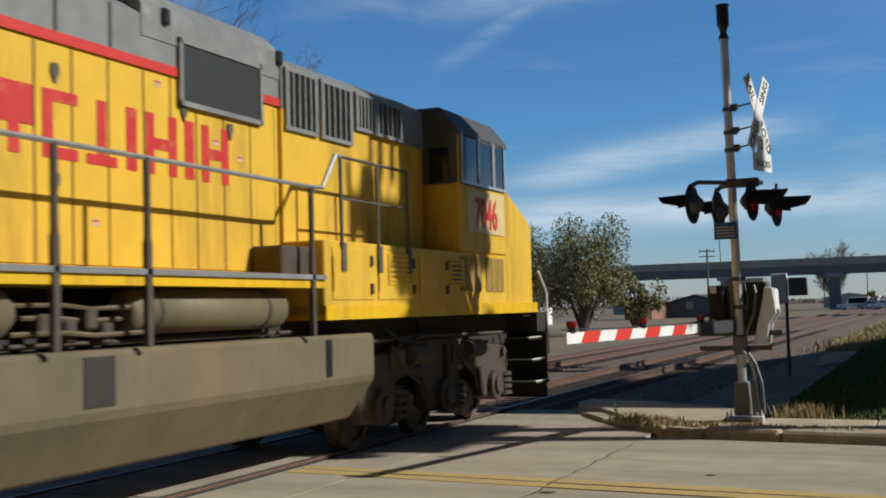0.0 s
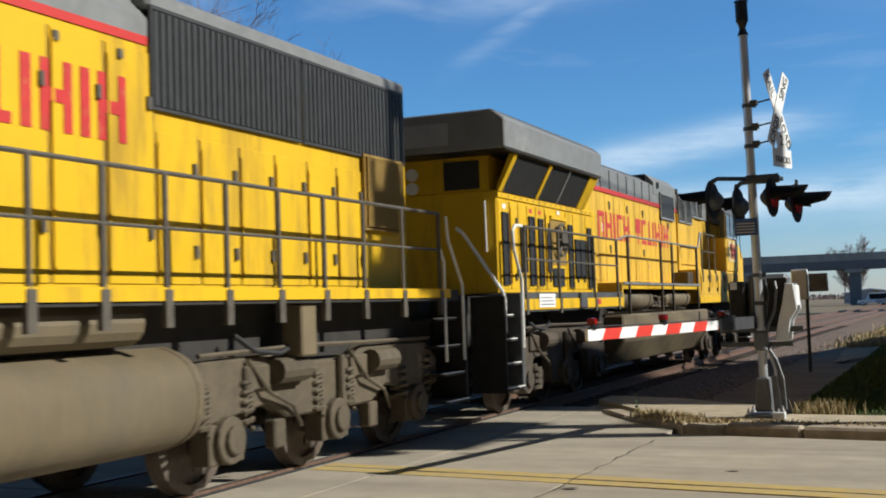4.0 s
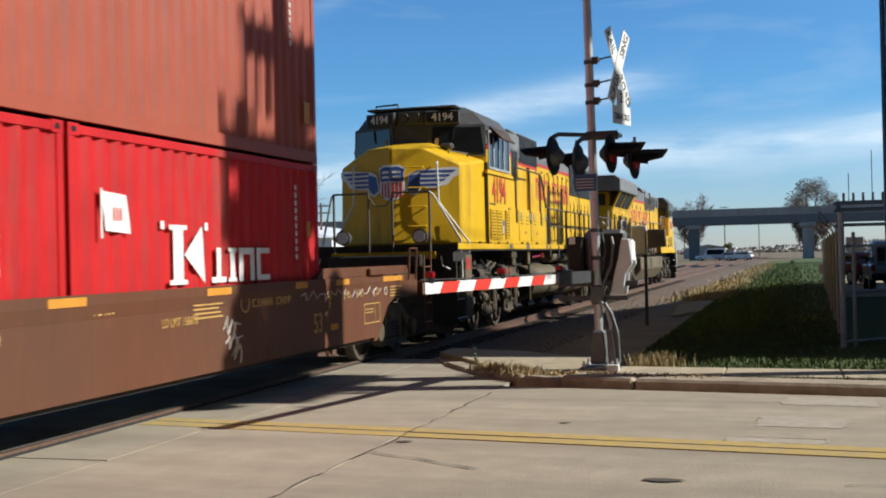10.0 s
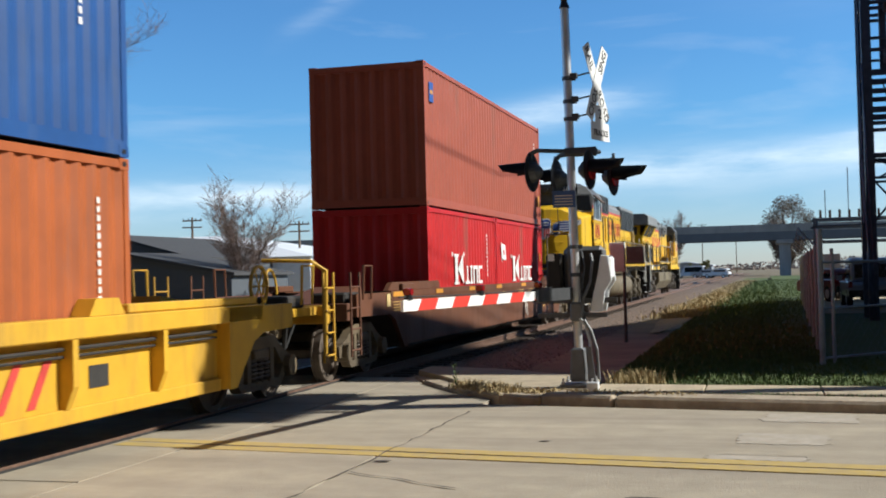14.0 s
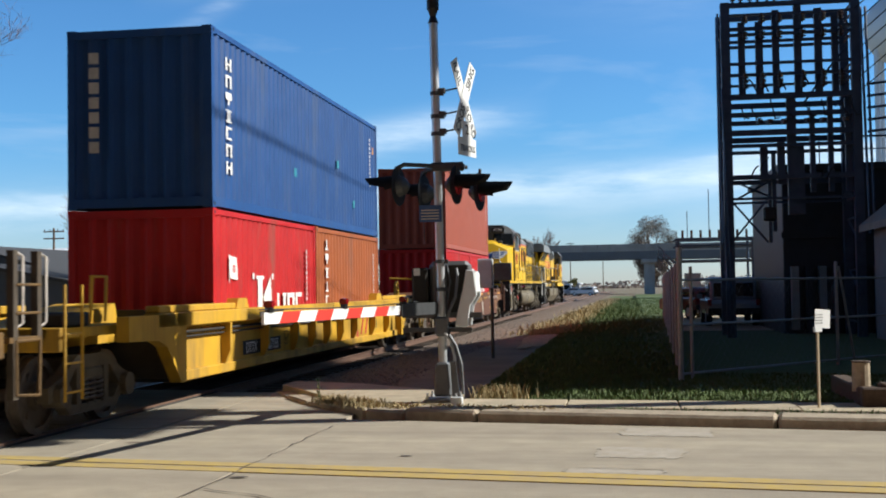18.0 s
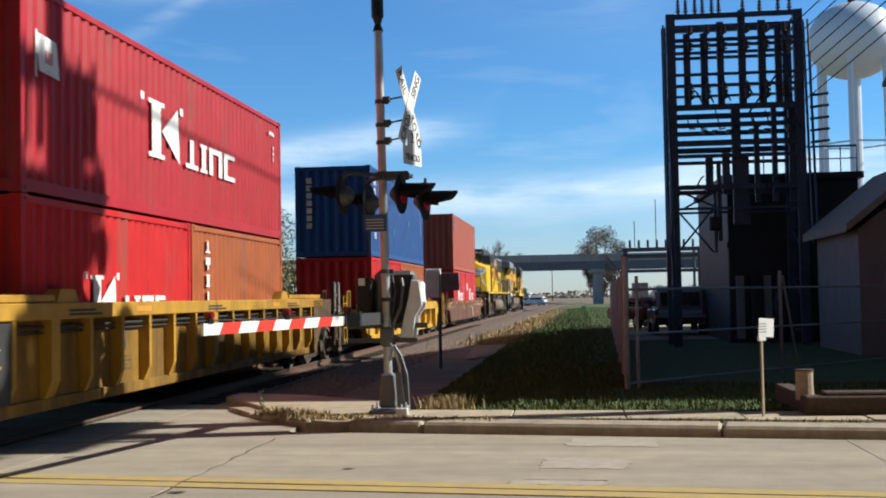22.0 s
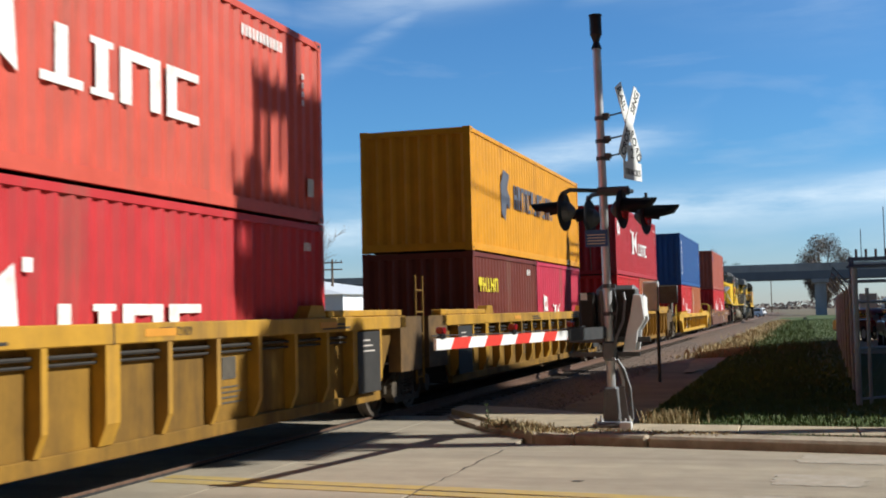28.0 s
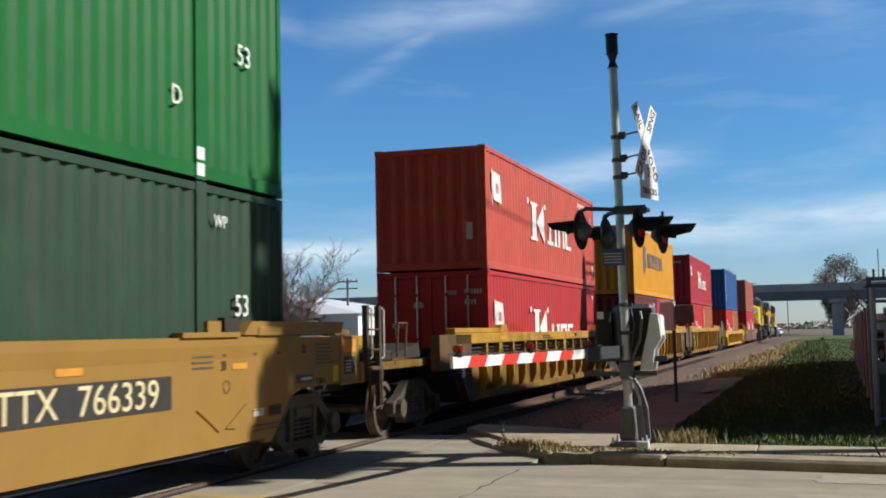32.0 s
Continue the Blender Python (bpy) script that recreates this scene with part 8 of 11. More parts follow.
def build_ground():
    bm = bmesh.new()
    xs = [-900, -300, -120, -60, -30, -14, -4.2, -1.9, 14, 60, 300, 900]
    ys = [-200, -30, 2, 14, 60, 150, 300, 800, 2400]
    grid = [[bm.verts.new((x, y, GROUND_Z)) for x in xs] for y in ys]
    for j in range(len(ys) - 1):
        for i in range(len(xs) - 1):
            bm.faces.new((grid[j][i], grid[j][i + 1], grid[j + 1][i + 1], grid[j + 1][i]))
    g = part("ground", bm, "ground")
    tagged(g, "dry brown ground with sparse grass reaching the horizon", "ground", kind="structure")

    # lawn beside the track, a low bank
    bm = bmesh.new()
    rows = []
    for j in range(40):
        y = 16.9 + j * 4.6
        rows.append([bm.verts.new((x + (0.03 if k else 0) * (y - 18) * (1 if k < 3 else 0), y, z)) for k, (x, z) in enumerate(((-2.75, GROUND_Z + 0.02), (-1.95, -0.20), (-1.1, -0.04), (1.0, 0.02), (18.0, 0.02)))])
    for a, b in zip(rows, rows[1:]):
        for i in range(4):
            bm.faces.new((a[i], a[i + 1], b[i + 1], b[i]))
    lawn = part("lawn", bm, "lawn")
    tagged(lawn, "mown green lawn strip beside the track", "lawn", kind="structure")

    # pale dry strip between the stone and the lawn
    bm = bmesh.new()
    rows = []
    rnd = random.Random(15)
    for j in range(60):
        y = 36 + j * 2.2
        c = -3.25 + 0.012 * (y - 34)
        w = min(1.0, (y - 34) / 10)
        rows.append([bm.verts.new((c + x * w + rnd.uniform(-0.12, 0.12), y, z)) for x, z in ((-0.8, GROUND_Z + 0.015), (-0.3, GROUND_Z + 0.05), (0.4, GROUND_Z + 0.06), (0.95, GROUND_Z + 0.03))])
    for a, b in zip(rows, rows[1:]):
        for i in range(3):
            bm.faces.new((a[i], a[i + 1], b[i + 1], b[i]))
    tagged(part("dry_verge", bm, "dry"), "pale strip of dry flattened grass beside the track", "verge", kind="structure")

    # trackbed: a low bank of stone under both tracks
    for name, x0, y0, y1 in (("trackbed_1", 0.0, 19.2, 330), ("trackbed_2", -4.0, 19.2, 330), ("trackbed_3", 0.0, -160, 6.0), ("trackbed_4", -4.0, -160, 6.0)):
        bm = bmesh.new()
        rows = []
        n = 60
        for j in range(n + 1):
            y = y0 + (y1 - y0) * j / n
            c = track_x(y) + x0
            rows.append([bm.verts.new((c + x, y, z)) for x, z in ((-2.9, GROUND_Z - 0.02), (-1.9, -0.19), (1.9, -0.19), (3.1, GROUND_Z - 0.02))])
        for a, b in zip(rows, rows[1:]):
            for i in range(3):
                bm.faces.new((a[i], a[i + 1], b[i + 1], b[i]))
        ob = part(name, bm, "ballast")
        tagged(ob, "grey-brown crushed stone bed under the rails", "ballast", kind="structure")

    # rails
    def rail_ob(name, off, y0, y1, label):
        bm = bmesh.new()
        n = max(2, int((y1 - y0) / 6))
        prof = [(-0.07, -0.17), (0.07, -0.17), (0.07, -0.155), (0.012, -0.13), (0.012, -0.045), (0.036, -0.035), (0.036, -0.003), (0.03, 0.0), (-0.03, 0.0), (-0.036, -0.003), (-0.036, -0.035), (-0.012, -0.045), (-0.012, -0.13), (-0.07, -0.155)]
        prev = None
        for j in range(n + 1):
            y = y0 + (y1 - y0) * j / n
            c = track_x(y) + off
            cur = [bm.verts.new((c + p, y, q)) for p, q in prof]
            if prev:
                for i in range(len(prof)):
                    k = (i + 1) % len(prof)
                    bm.faces.new((prev[i], prev[k], cur[k], cur[i]))
            prev = cur
        bmesh.ops.recalc_face_normals(bm, faces=bm.faces[:])
        ob = part(name, bm, "rail")
        tagged(ob, label, "rail", kind="structure")
        head = bmesh.new()
        prev = None
        for j in range(n + 1):
            y = y0 + (y1 - y0) * j / n
            c = track_x(y) + off
            cur = [head.verts.new((c - 0.03, y, 0.002)), head.verts.new((c + 0.03, y, 0.002))]
            if prev:
                head.faces.new((prev[0], prev[1], cur[1], cur[0]))
            prev = cur
        part("running_surface", head, "railhead", ob, "polished running surface")
    for k, off in enumerate((-0.753, 0.753, -4.753, -3.247)):
        rail_ob("rail_%d" % (k + 1), off, -160, 330, "rust-brown rail with a polished head")

    # timbers under the rails
    for x0, y_a, y_b in ((0.0, 19.6, 75), (-4.0, 19.6, 75)):
        me = bpy.data.meshes.new("tie")
        bm = boxes((-1.3, 1.3, -0.115, 0.115, -0.19, -0.155))
        bm.to_mesh(me)
        bm.free()
        me.materials.append(M["tie"])
        holder = thing("tie_row", TRACK_X + x0, y_a, 0, "row of dark timber ties half sunk in stone", "railway ties", kind="structure")
        y = y_a
        while y < y_b:
            o = new("tie", me)
            o.parent = holder
            o.location = (track_x(y) - TRACK_X, y - y_a, 0)
            o.rotation_euler = (0, 0, radians(random.uniform(-0.8, 0.8)))
            y += 0.53

    # loose stone on the near shoulder
    rnd = random.Random(5)
    verts, faces = [], []
    for i in range(5200):
        y = 19.4 + 46 * rnd.random() ** 1.7
        x = track_x(y) + rnd.choice((rnd.uniform(0.8, 3.2), rnd.uniform(-0.7, 0.7), rnd.uniform(-3.2, -0.8)))
        d = x - track_x(y)
        z = -0.19 if abs(d) < 1.9 else -0.19 - (abs(d) - 1.9) * 0.10
        r = rnd.uniform(0.022, 0.05)
        b = len(verts)
        for q in ((1, 0, 0), (-1, 0, 0), (0, 1, 0), (0, -1, 0), (0, 0, 1), (0, 0, -1)):
            verts.append((x + r * q[0] * rnd.uniform(0.7, 1.3), y + r * q[1] * rnd.uniform(0.7, 1.3), z + r * 0.8 * q[2] * rnd.uniform(0.7, 1.2)))
        for f in ((0, 2, 4), (2, 1, 4), (1, 3, 4), (3, 0, 4), (2, 0, 5), (1, 2, 5), (3, 1, 5), (0, 3, 5)):
            faces.append([b + k for k in f])
    me = bpy.data.meshes.new("ballast_stones")
    me.from_pydata(verts, [], faces)
    me.materials.append(M["stone"])
    tagged(new("ballast_stones", me), "loose grey-brown ballast stones along the track", "stones", kind="stuff")


def build_road():
    road = thing("road", 0, 0, 0, "worn tan concrete road with a double yellow line", "road", kind="structure")
    z = -0.06
    # slabs with open joints, either side of the middle line
    xs = [-34, -29, -24, -19, -14, -9.4, -3.66, 3.1, 8.0, 12.2, 16.2, 21.2, 26.2, 31.2, 36.2]
    for i in range(len(xs) - 1):
        for d0, d1 in ((-8.0, -4.0), (-4.0, -0.01), (0.01, 4.05)):
            a, b = xs[i] + 0.004, xs[i + 1] - 0.004
            if a < TRACK_X + 1.75 < b:
                a = TRACK_X + 1.80
            if d0 == 0.01 and i in (5, 4, 3):
                d1 = 8.4
            bm = bmesh.new()
            out = [(a, road_y(a, d0 + 0.003)), (b, road_y(b, d0 + 0.003)), (b, road_y(b, d1 - 0.003)), (a, road_y(a, d1 - 0.003))]
            if -14 < a < -9.5:
                out = [(-20, road_y(-20, d0)), (TRACK_X - 5.9, road_y(TRACK_X - 5.9, d0)), (TRACK_X - 5.9, road_y(TRACK_X - 5.9, d1)), (-20, road_y(-20, d1))]
            prism(out, "z", GROUND_Z - 0.05, z + random.uniform(-0.004, 0.004), bm)
            part("slab", bm, "concrete", road)
    # crossing panels along the rails
    for x0, x1 in ((0.80, 1.78), (-0.68, 0.68), (-1.78, -0.80), (-2.45, -1.80), (-3.18, -2.47), (-4.68, -3.32), (-5.85, -4.82)):
        for k in range(5):
            y0 = 6.6 + k * 2.5
            part("crossing_panel", boxes((TRACK_X + x0, TRACK_X + x1, y0 + 0.015, y0 + 2.485, GROUND_Z - 0.02, (-0.056 if x0 > 0.7 else -0.012) if k % 2 else (-0.058 if x0 > 0.7 else -0.016))), "concrete", road, "grey crossing panel between the rails")
    for x0 in (0.80, -0.80, -3.2, -4.8):
        part("flangeway_rubber", boxes((TRACK_X + x0 - 0.035, TRACK_X + x0 + 0.0, 6.6, 19.1, -0.1, -0.03)), "rubber", road)
    # yellow double line
    def line_y(x, d):
        return 10.60 - 0.128 * x + d
    for d0, d1 in ((0.035, 0.27), (-0.27, -0.035)):
        x = -6.75
        bm = prism([(x, line_y(x, d0)), (36, line_y(36, d0)), (36, line_y(36, d1)), (x, line_y(x, d1))], "z", z + 0.0, z + 0.008)
        part("yellow_line", bm, "yellow_line", road, "worn yellow line")
    # pale worn patches of an old marking
    for x0, x1, y0, y1 in ((-0.30, 0.55, 11.95, 12.70), (-0.05, 0.95, 13.65, 14.35), (-0.55, 0.30, 10.95, 11.25), (3.4, 4.4, 11.6, 12.3)):
        rnd = random.Random(int(100 * (x0 + 9)))
        edge = []
        for (xa, ya), (xb, yb) in (((x0, y0), (x1, y0)), ((x1, y0), (x1 + 0.05, y1)), ((x1 + 0.05, y1), (x0 + 0.05, y1)), ((x0 + 0.05, y1), (x0, y0))):
            for k in range(14):
                f = k / 14
                edge.append((xa + (xb - xa) * f + rnd.gauss(0, 0.025), ya + (yb - ya) * f - 0.1 * (xa + (xb - xa) * f - x0) + rnd.gauss(0, 0.02)))
        bm = bmesh.new()
        bm.faces.new([bm.verts.new((px, py, z + 0.0055)) for px, py in edge])
        part("pale_patch", bm, "patch", road, "pale worn patch of old marking")
    # cracks, crooked dark lines
    rnd = random.Random(11)
    for (xa, ya), (xb, yb), n in (((-3.66, 7.2), (-3.60, 14.4), 26), ((-5.9, 11.35), (-3.0, 10.95), 12), ((-2.4, 9.2), (-3.6, 9.9), 8), ((0.4, 9.0), (2.6, 9.4), 10)):
        bm = bmesh.new()
        prev = None
        for i in range(n + 1):
            f = i / n
            x, y = xa + (xb - xa) * f + rnd.uniform(-0.03, 0.03), ya + (yb - ya) * f + rnd.uniform(-0.03, 0.03)
            w = rnd.uniform(0.002, 0.016)
            q = [bm.verts.new((x - w, y - w, z + 0.010)), bm.verts.new((x + w, y + w, z + 0.010))]
            if prev:
                bm.faces.new((prev[0], prev[1], q[1], q[0]))
            prev = q
        part("crack", bm, "crack", road, "dark crack in the concrete")
    for x, y, r in ((-0.9, 9.0, 0.16), (-3.5, 10.5, 0.10), (1.9, 9.7, 0.12), (-2.2, 11.9, 0.08)):
        bm = bmesh.new()
        vs = [bm.verts.new((x + r * math.cos(a) * rnd.uniform(0.6, 1.3), y + 0.4 * r * math.sin(a) * rnd.uniform(0.6, 1.3), z + 0.009)) for a in [math.tau * k / 9 for k in range(9)]]
        bm.faces.new(vs)
        part("spall", bm, "crack", road, "small dark spalled spot")

    # kerb: straight, then bent round towards the track
    path = [(36, 9.0), (20, 11.55), (10, 13.13), (6, 13.77), (1.75, 14.42), (-1.9, 15.02), (-2.9, 15.3), (-3.5, 15.62), (-4.1, 16.2), (-4.7, 17.0), (-5.3, 18.0), (-5.75, 19.0)]
    kerb = thing("kerb", 0, 0, 0, "worn brown-grey concrete kerb", "kerb", kind="structure")
    def offs(k, d):
        a = Vector(path[max(0, k - 1)])
        b = Vector(path[min(len(path) - 1, k + 1)])
        t = (b - a).normalized()
        nrm = Vector((t.y, -t.x))
        if nrm.y < 0:
            nrm = -nrm
        if k > 7:
            nrm = Vector((abs(nrm.x), nrm.y if nrm.x * nrm.y >= 0 else nrm.y))
        return Vector(path[k]) + nrm * d
    for k in range(len(path) - 1):
        a0, a1, b0, b1 = offs(k, 0), offs(k, 0.55), offs(k + 1, 0), offs(k + 1, 0.55)
        top = -0.06 + 0.13 * (1 if k < 6 else 0.75 if k < 8 else 0.45 if k < 10 else 0.2)
        sh = 0.006
        bm = prism([tuple(a0), tuple(b0 + (a0 - b0) * sh), tuple(b1 + (a1 - b1) * sh), tuple(a1)], "z", GROUND_Z - 0.04, top)
        part("kerb_stone", bm, "kerb", kerb, bevel=0.035)
    # dirt strip, then the walk
    part("verge", prism([(36, 9.6), (36, 12.4), (2.5, 15.85), (-2.0, 16.2), (-3.0, 16.1), (-2.6, 15.6), (-1.4, 15.4), (3.0, 14.7)], "z", GROUND_Z - 0.03, 0.022), "dirt", kerb, "dirt strip behind the kerb, the pole's shadow put into its tone")
    walk_ob = thing("sidewalk", 0, 0, 0, "pale concrete sidewalk of square slabs", "sidewalk", kind="structure")
    x = -2.3
    while x < 30:
        a, b = x + 0.01, x + 1.5 - 0.01
        f = lambda q, d: 15.62 - 0.09 * q + d
        part("paving_slab", prism([(a, f(a, 0)), (b, f(b, 0)), (b, f(b, 1.05)), (a, f(a, 1.05))], "z", GROUND_Z - 0.02, 0.045 + random.uniform(-0.006, 0.006)), "walk", walk_ob, bevel=0.008)
        x += 1.5
    # broad apron between walk and track
    pad = [(-2.45, 16.0), (-3.0, 15.85), (-3.9, 16.5), (-4.5, 17.3), (-5.1, 18.3), (-5.75, 19.3), (-5.75, 20.1), (-4.4, 19.55), (-3.4, 18.7), (-2.45, 17.9)]
    part("apron_slab", prism(pad, "z", GROUND_Z - 0.02, 0.05), "walk", walk_ob, "broad pale concrete apron by the track", bevel=0.01)


def grass_patch(name, label, n, place, h0, h1, material, width=0.012, lean=0.35, seed=1, kind="stuff"):
    rnd = random.Random(seed)
    verts, faces = [], []
    for i in range(n):
        x, y, z = place(rnd)
        h = rnd.uniform(h0, h1)
        a = rnd.uniform(0, math.tau)
        dx, dy = math.cos(a), math.sin(a)
        b = len(verts)
        lx, ly = rnd.uniform(-lean, lean) * h, rnd.uniform(-lean, lean) * h
        w = width * rnd.uniform(0.7, 1.4)
        verts += [(x - dx * w, y - dy * w, z - 0.01), (x + dx * w, y + dy * w, z - 0.01), (x + lx * 0.5 + dx * w * 0.7, y + ly * 0.5 + dy * w * 0.7, z + h * 0.6), (x + lx * 0.5 - dx * w * 0.7, y + ly * 0.5 - dy * w * 0.7, z + h * 0.6), (x + lx, y + ly, z + h)]
        faces += [(b, b + 1, b + 2, b + 3), (b + 3, b + 2, b + 4)]
    me = bpy.data.meshes.new(name)
    me.from_pydata(verts, [], faces)
    me.materials.append(M[material])
    ob = new(name, me)
    return tagged(ob, label, "grass", kind=kind)


def build_grass():
    def near(r):
        x = r.uniform(-1.75, 5.5)
        y = 16.72 - 0.09 * x + r.uniform(0, 1.0) ** 1.3 * 5.2
        return x, y, -0.12 + 0.12 * min(1.0, (x + 1.75) / 0.9)
    grass_patch("grass", "short green grass by the sidewalk", 14000, near, 0.03, 0.09, "grass", seed=2)
    def bank(r):
        y = 21 + 125 * r.random() ** 1.7
        f = r.random()
        return -2.6 + f * (3.6 + 0.03 * (y - 20)), y, -0.24 + 0.22 * min(1, f * 2)
    grass_patch("grass", "green grass on the bank beside the track", 30000, bank, 0.05, 0.12, "grass", 0.022, seed=3)
    def hay(r):
        y = 46 + 110 * r.random() ** 1.3
        c = -3.3 + 0.012 * (y - 34)
        return c + r.gauss(0, 0.55), y, GROUND_Z + 0.02
    grass_patch("dry_grass", "pale dry grass along the foot of the trackbed", 9000, hay, 0.08, 0.30, "hay", 0.03, seed=4)
    def tuft(r):
        return -1.85 + r.gauss(0, 0.17), 17.75 + r.gauss(0, 0.16), -0.02
    grass_patch("dry_grass", "tuft of pale dry grass beside the signal mast", 420, tuft, 0.06, 0.24, "hay", 0.008, 0.5, seed=6)
    def litter(r):
        f = r.random()
        return -3.4 - 0.9 * f + r.gauss(0, 0.12), 15.85 + 0.9 * f + r.gauss(0, 0.14), 0.03
    grass_patch("dry_weeds", "dry weeds and litter on the kerb's bend", 900, litter, 0.02, 0.13, "hay", 0.008, 0.8, seed=7)
    def strip(r):
        x = r.uniform(-2.0, 3.6)
        return x, 15.40 - 0.1 * x + r.gauss(0, 0.10), 0.012
    grass_patch("dry_weeds", "thin weeds in the dirt behind the kerb", 700, strip, 0.02, 0.09, "weed", 0.008, 0.7, seed=8)
    def crumbs(r):
        f = r.random()
        return -4.3 + 3.4 * f + r.gauss(0, 0.1), 16.5 - 1.25 * f ** 0.6 + r.gauss(0, 0.12), 0.05
    grass_patch("leaf_litter", "dry leaf litter and straw along the kerb", 900, crumbs, 0.01, 0.06, "hay", 0.014, 1.6, seed=10)
    # one taller weed
    w = thing("weed", -4.35, 16.45, 0.0, "spindly weed growing on the kerb", "weed")
    bm = pipe([(0, 0, 0), (0.02, 0.01, 0.16), (0.0, 0.0, 0.32)], 0.006, 5)
    part("stem", bm, "weed", w)
    bm = bmesh.new()
    rnd = random.Random(9)
    for i in range(26):
        a, z = rnd.uniform(0, math.tau), rnd.uniform(0.04, 0.34)
        r = rnd.uniform(0.03, 0.12) * (1.1 - z * 1.6)
        p, q = Vector((0, 0, z)), Vector((r * math.cos(a), r * math.sin(a), z + 0.05))
        s = Vector((-math.sin(a), math.cos(a), 0)) * 0.014
        bm.faces.new([bm.verts.new(v) for v in (p, p + (q - p) * 0.5 + s, q, p + (q - p) * 0.5 - s)])
    part("foliage", bm, "weed", w)


# ---------------------------------------------------------------- crossing signal
def build_signal():
    sx, sy = -2.85, 18.0
    sg = thing("crossing_signal", sx, sy, -0.1, "galvanised crossing signal mast with lowered red and white gate arm", "crossing signal")
    def at(x, y, z):
        return x - sx, y - sy, z + 0.1
    bm = bmesh.new()
    rod(bm, at(sx, sy, 0.25), at(sx, sy, 5.78), 0.067, 16)
    part("mast", bm, "galv", sg, "shiny galvanised mast", smooth=False)
    for z in (4.66, 4.30, 4.03, 3.48, 2.05, 1.62, 0.95):
        bm = bmesh.new()
        ring(bm, at(sx, sy, z), 0.082, 0.066, 0.06, "z", 14)
        boxes((0.06, 0.13, -0.035, 0.035, z + 0.07, z + 0.13), bm=bm)
        part("clamp", bm, "steel", sg)
    bm = bmesh.new()
    rod(bm, at(sx, sy, 5.76), at(sx, sy, 5.86), 0.085, 14, 0.05)
    rod(bm, at(sx, sy, 5.86), at(sx, sy, 5.98), 0.045, 12, 0.085)
    rod(bm, at(sx, sy, 5.98), at(sx, sy, 6.28), 0.095, 14)
    rod(bm, at(sx, sy, 6.28), at(sx, sy, 6.30), 0.105, 14)
    part("bell", bm, "black", sg, "black electronic bell on the mast top")
    # base
    bm = boxes((-0.27, 0.27, -0.27, 0.27, 0.0, 0.05))
    part("base_plate", bm, "cast", sg, bevel=0.01)
    bm = prism([(-0.14, 0.08), (0.14, 0.08), (0.10, 0.60), (-0.10, 0.60)], "y", -0.13, 0.13)
    part("junction_base", bm, "cast", sg, "grey cast junction box at the foot", bevel=0.03)
    for x in (-0.22, 0.22):
        for y in (-0.22, 0.22):
            bm = bmesh.new()
            rod(bm, (x, y, -0.1), (x, y, 0.14), 0.018, 8)
            ring(bm, (x, y, 0.07), 0.035, 0.0, 0.035, "z", 6)
            part("anchor_bolt", bm, "galv", sg)
    part("foundation", boxes((-0.30, 0.32, -0.32, 0.30, -0.14, -0.004)), "kerb", sg, bevel=0.02)
    part("cable_box", boxes((0.16, 0.34, -0.42, -0.30, -0.06, 0.10)), "alu", sg, bevel=0.01)
    part("conduit", pipe([(0.05, -0.08, 1.05), (0.14, -0.1, 0.95), (0.20, -0.11, 0.7), (0.19, -0.12, 0.30), (0.24, -0.15, 0.05)], 0.026, 8), "galv", sg)
    part("brace_channel", prism([(0.16, 0.06), (0.28, 0.06), (0.22, 0.62), (0.14, 0.62)], "y", -0.19, -0.14), "cast", sg)
    # crossbuck and lights face along the road, both ways
    turn = Matrix.Rotation(radians(72), 4, "Z")
    def blade(cx, cy, cz, ang, txt, back=False):
        m = Matrix.Translation(at(cx, cy, cz)) @ turn @ Matrix.Rotation(radians(ang), 4, "Y")
        bm = boxes((-0.64, 0.64, -0.005, 0.005, -0.115, 0.115))
        bm.transform(m)
        ob = part("crossbuck_blade", bm, "cast" if back else "white", sg, "grey back of a crossbuck blade" if back else "white crossbuck blade with black letters")
        for k, word_text in txt:
            words("sign_letters", word_text, 0.19, "black", ob, m @ Matrix.Translation((k, -0.008, -0.065)))
        return ob
    bx, by = sx + 0.40, sy + 0.0
    blade(bx + 0.045, by, 4.56, 60, ((-0.42, "RAIL"), (0.40, "ROAD")))
    blade(bx + 0.059, by - 0.003, 4.56, -60, ((-0.36, "CROS"), (0.40, "SING")))
    m = Matrix.Translation(at(bx + 0.075, by, 3.93)) @ turn
    bm = prism([(-0.15, 0.28), (0.15, 0.28), (0.15, 0.02), (0.31, 0.02), (0.31, -0.26), (-0.31, -0.26), (-0.31, 0.02), (-0.15, 0.02)], "y", -0.005, 0.005)
    bm.transform(m)
    tp = part("track_count_sign", bm, "white", sg, "white sign with the count of tracks")
    words("sign_letters", "2", 0.22, "black", tp, m @ Matrix.Translation((0, -0.008, 0.08)))
    words("sign_letters", "TRACKS", 0.14, "black", tp, m @ Matrix.Translation((0, -0.008, -0.19)))
    for z in (4.66, 4.30, 4.03, 3.50):
        part("sign_bracket", pipe([at(sx + 0.05, sy, z + 0.04), at(sx + 0.16, sy, z + 0.04), at(bx, by, z + 0.08)], 0.014, 6), "steel", sg)
        part("bracket_clamp", boxes((0.05, 0.16, -0.05, 0.05, z + 0.10, z + 0.18)), "steel", sg, bevel=0.01)
    # flashing lights, a pair each way
    part("light_arm", pipe([at(sx - 0.56, sy - 0.40, 3.30), at(sx - 0.55, sy - 0.40, 3.48), at(sx - 0.45, sy - 0.38, 3.53), at(sx, sy, 3.53), at(sx + 0.42, sy + 0.30, 3.53)], 0.034, 10), "steel", sg)
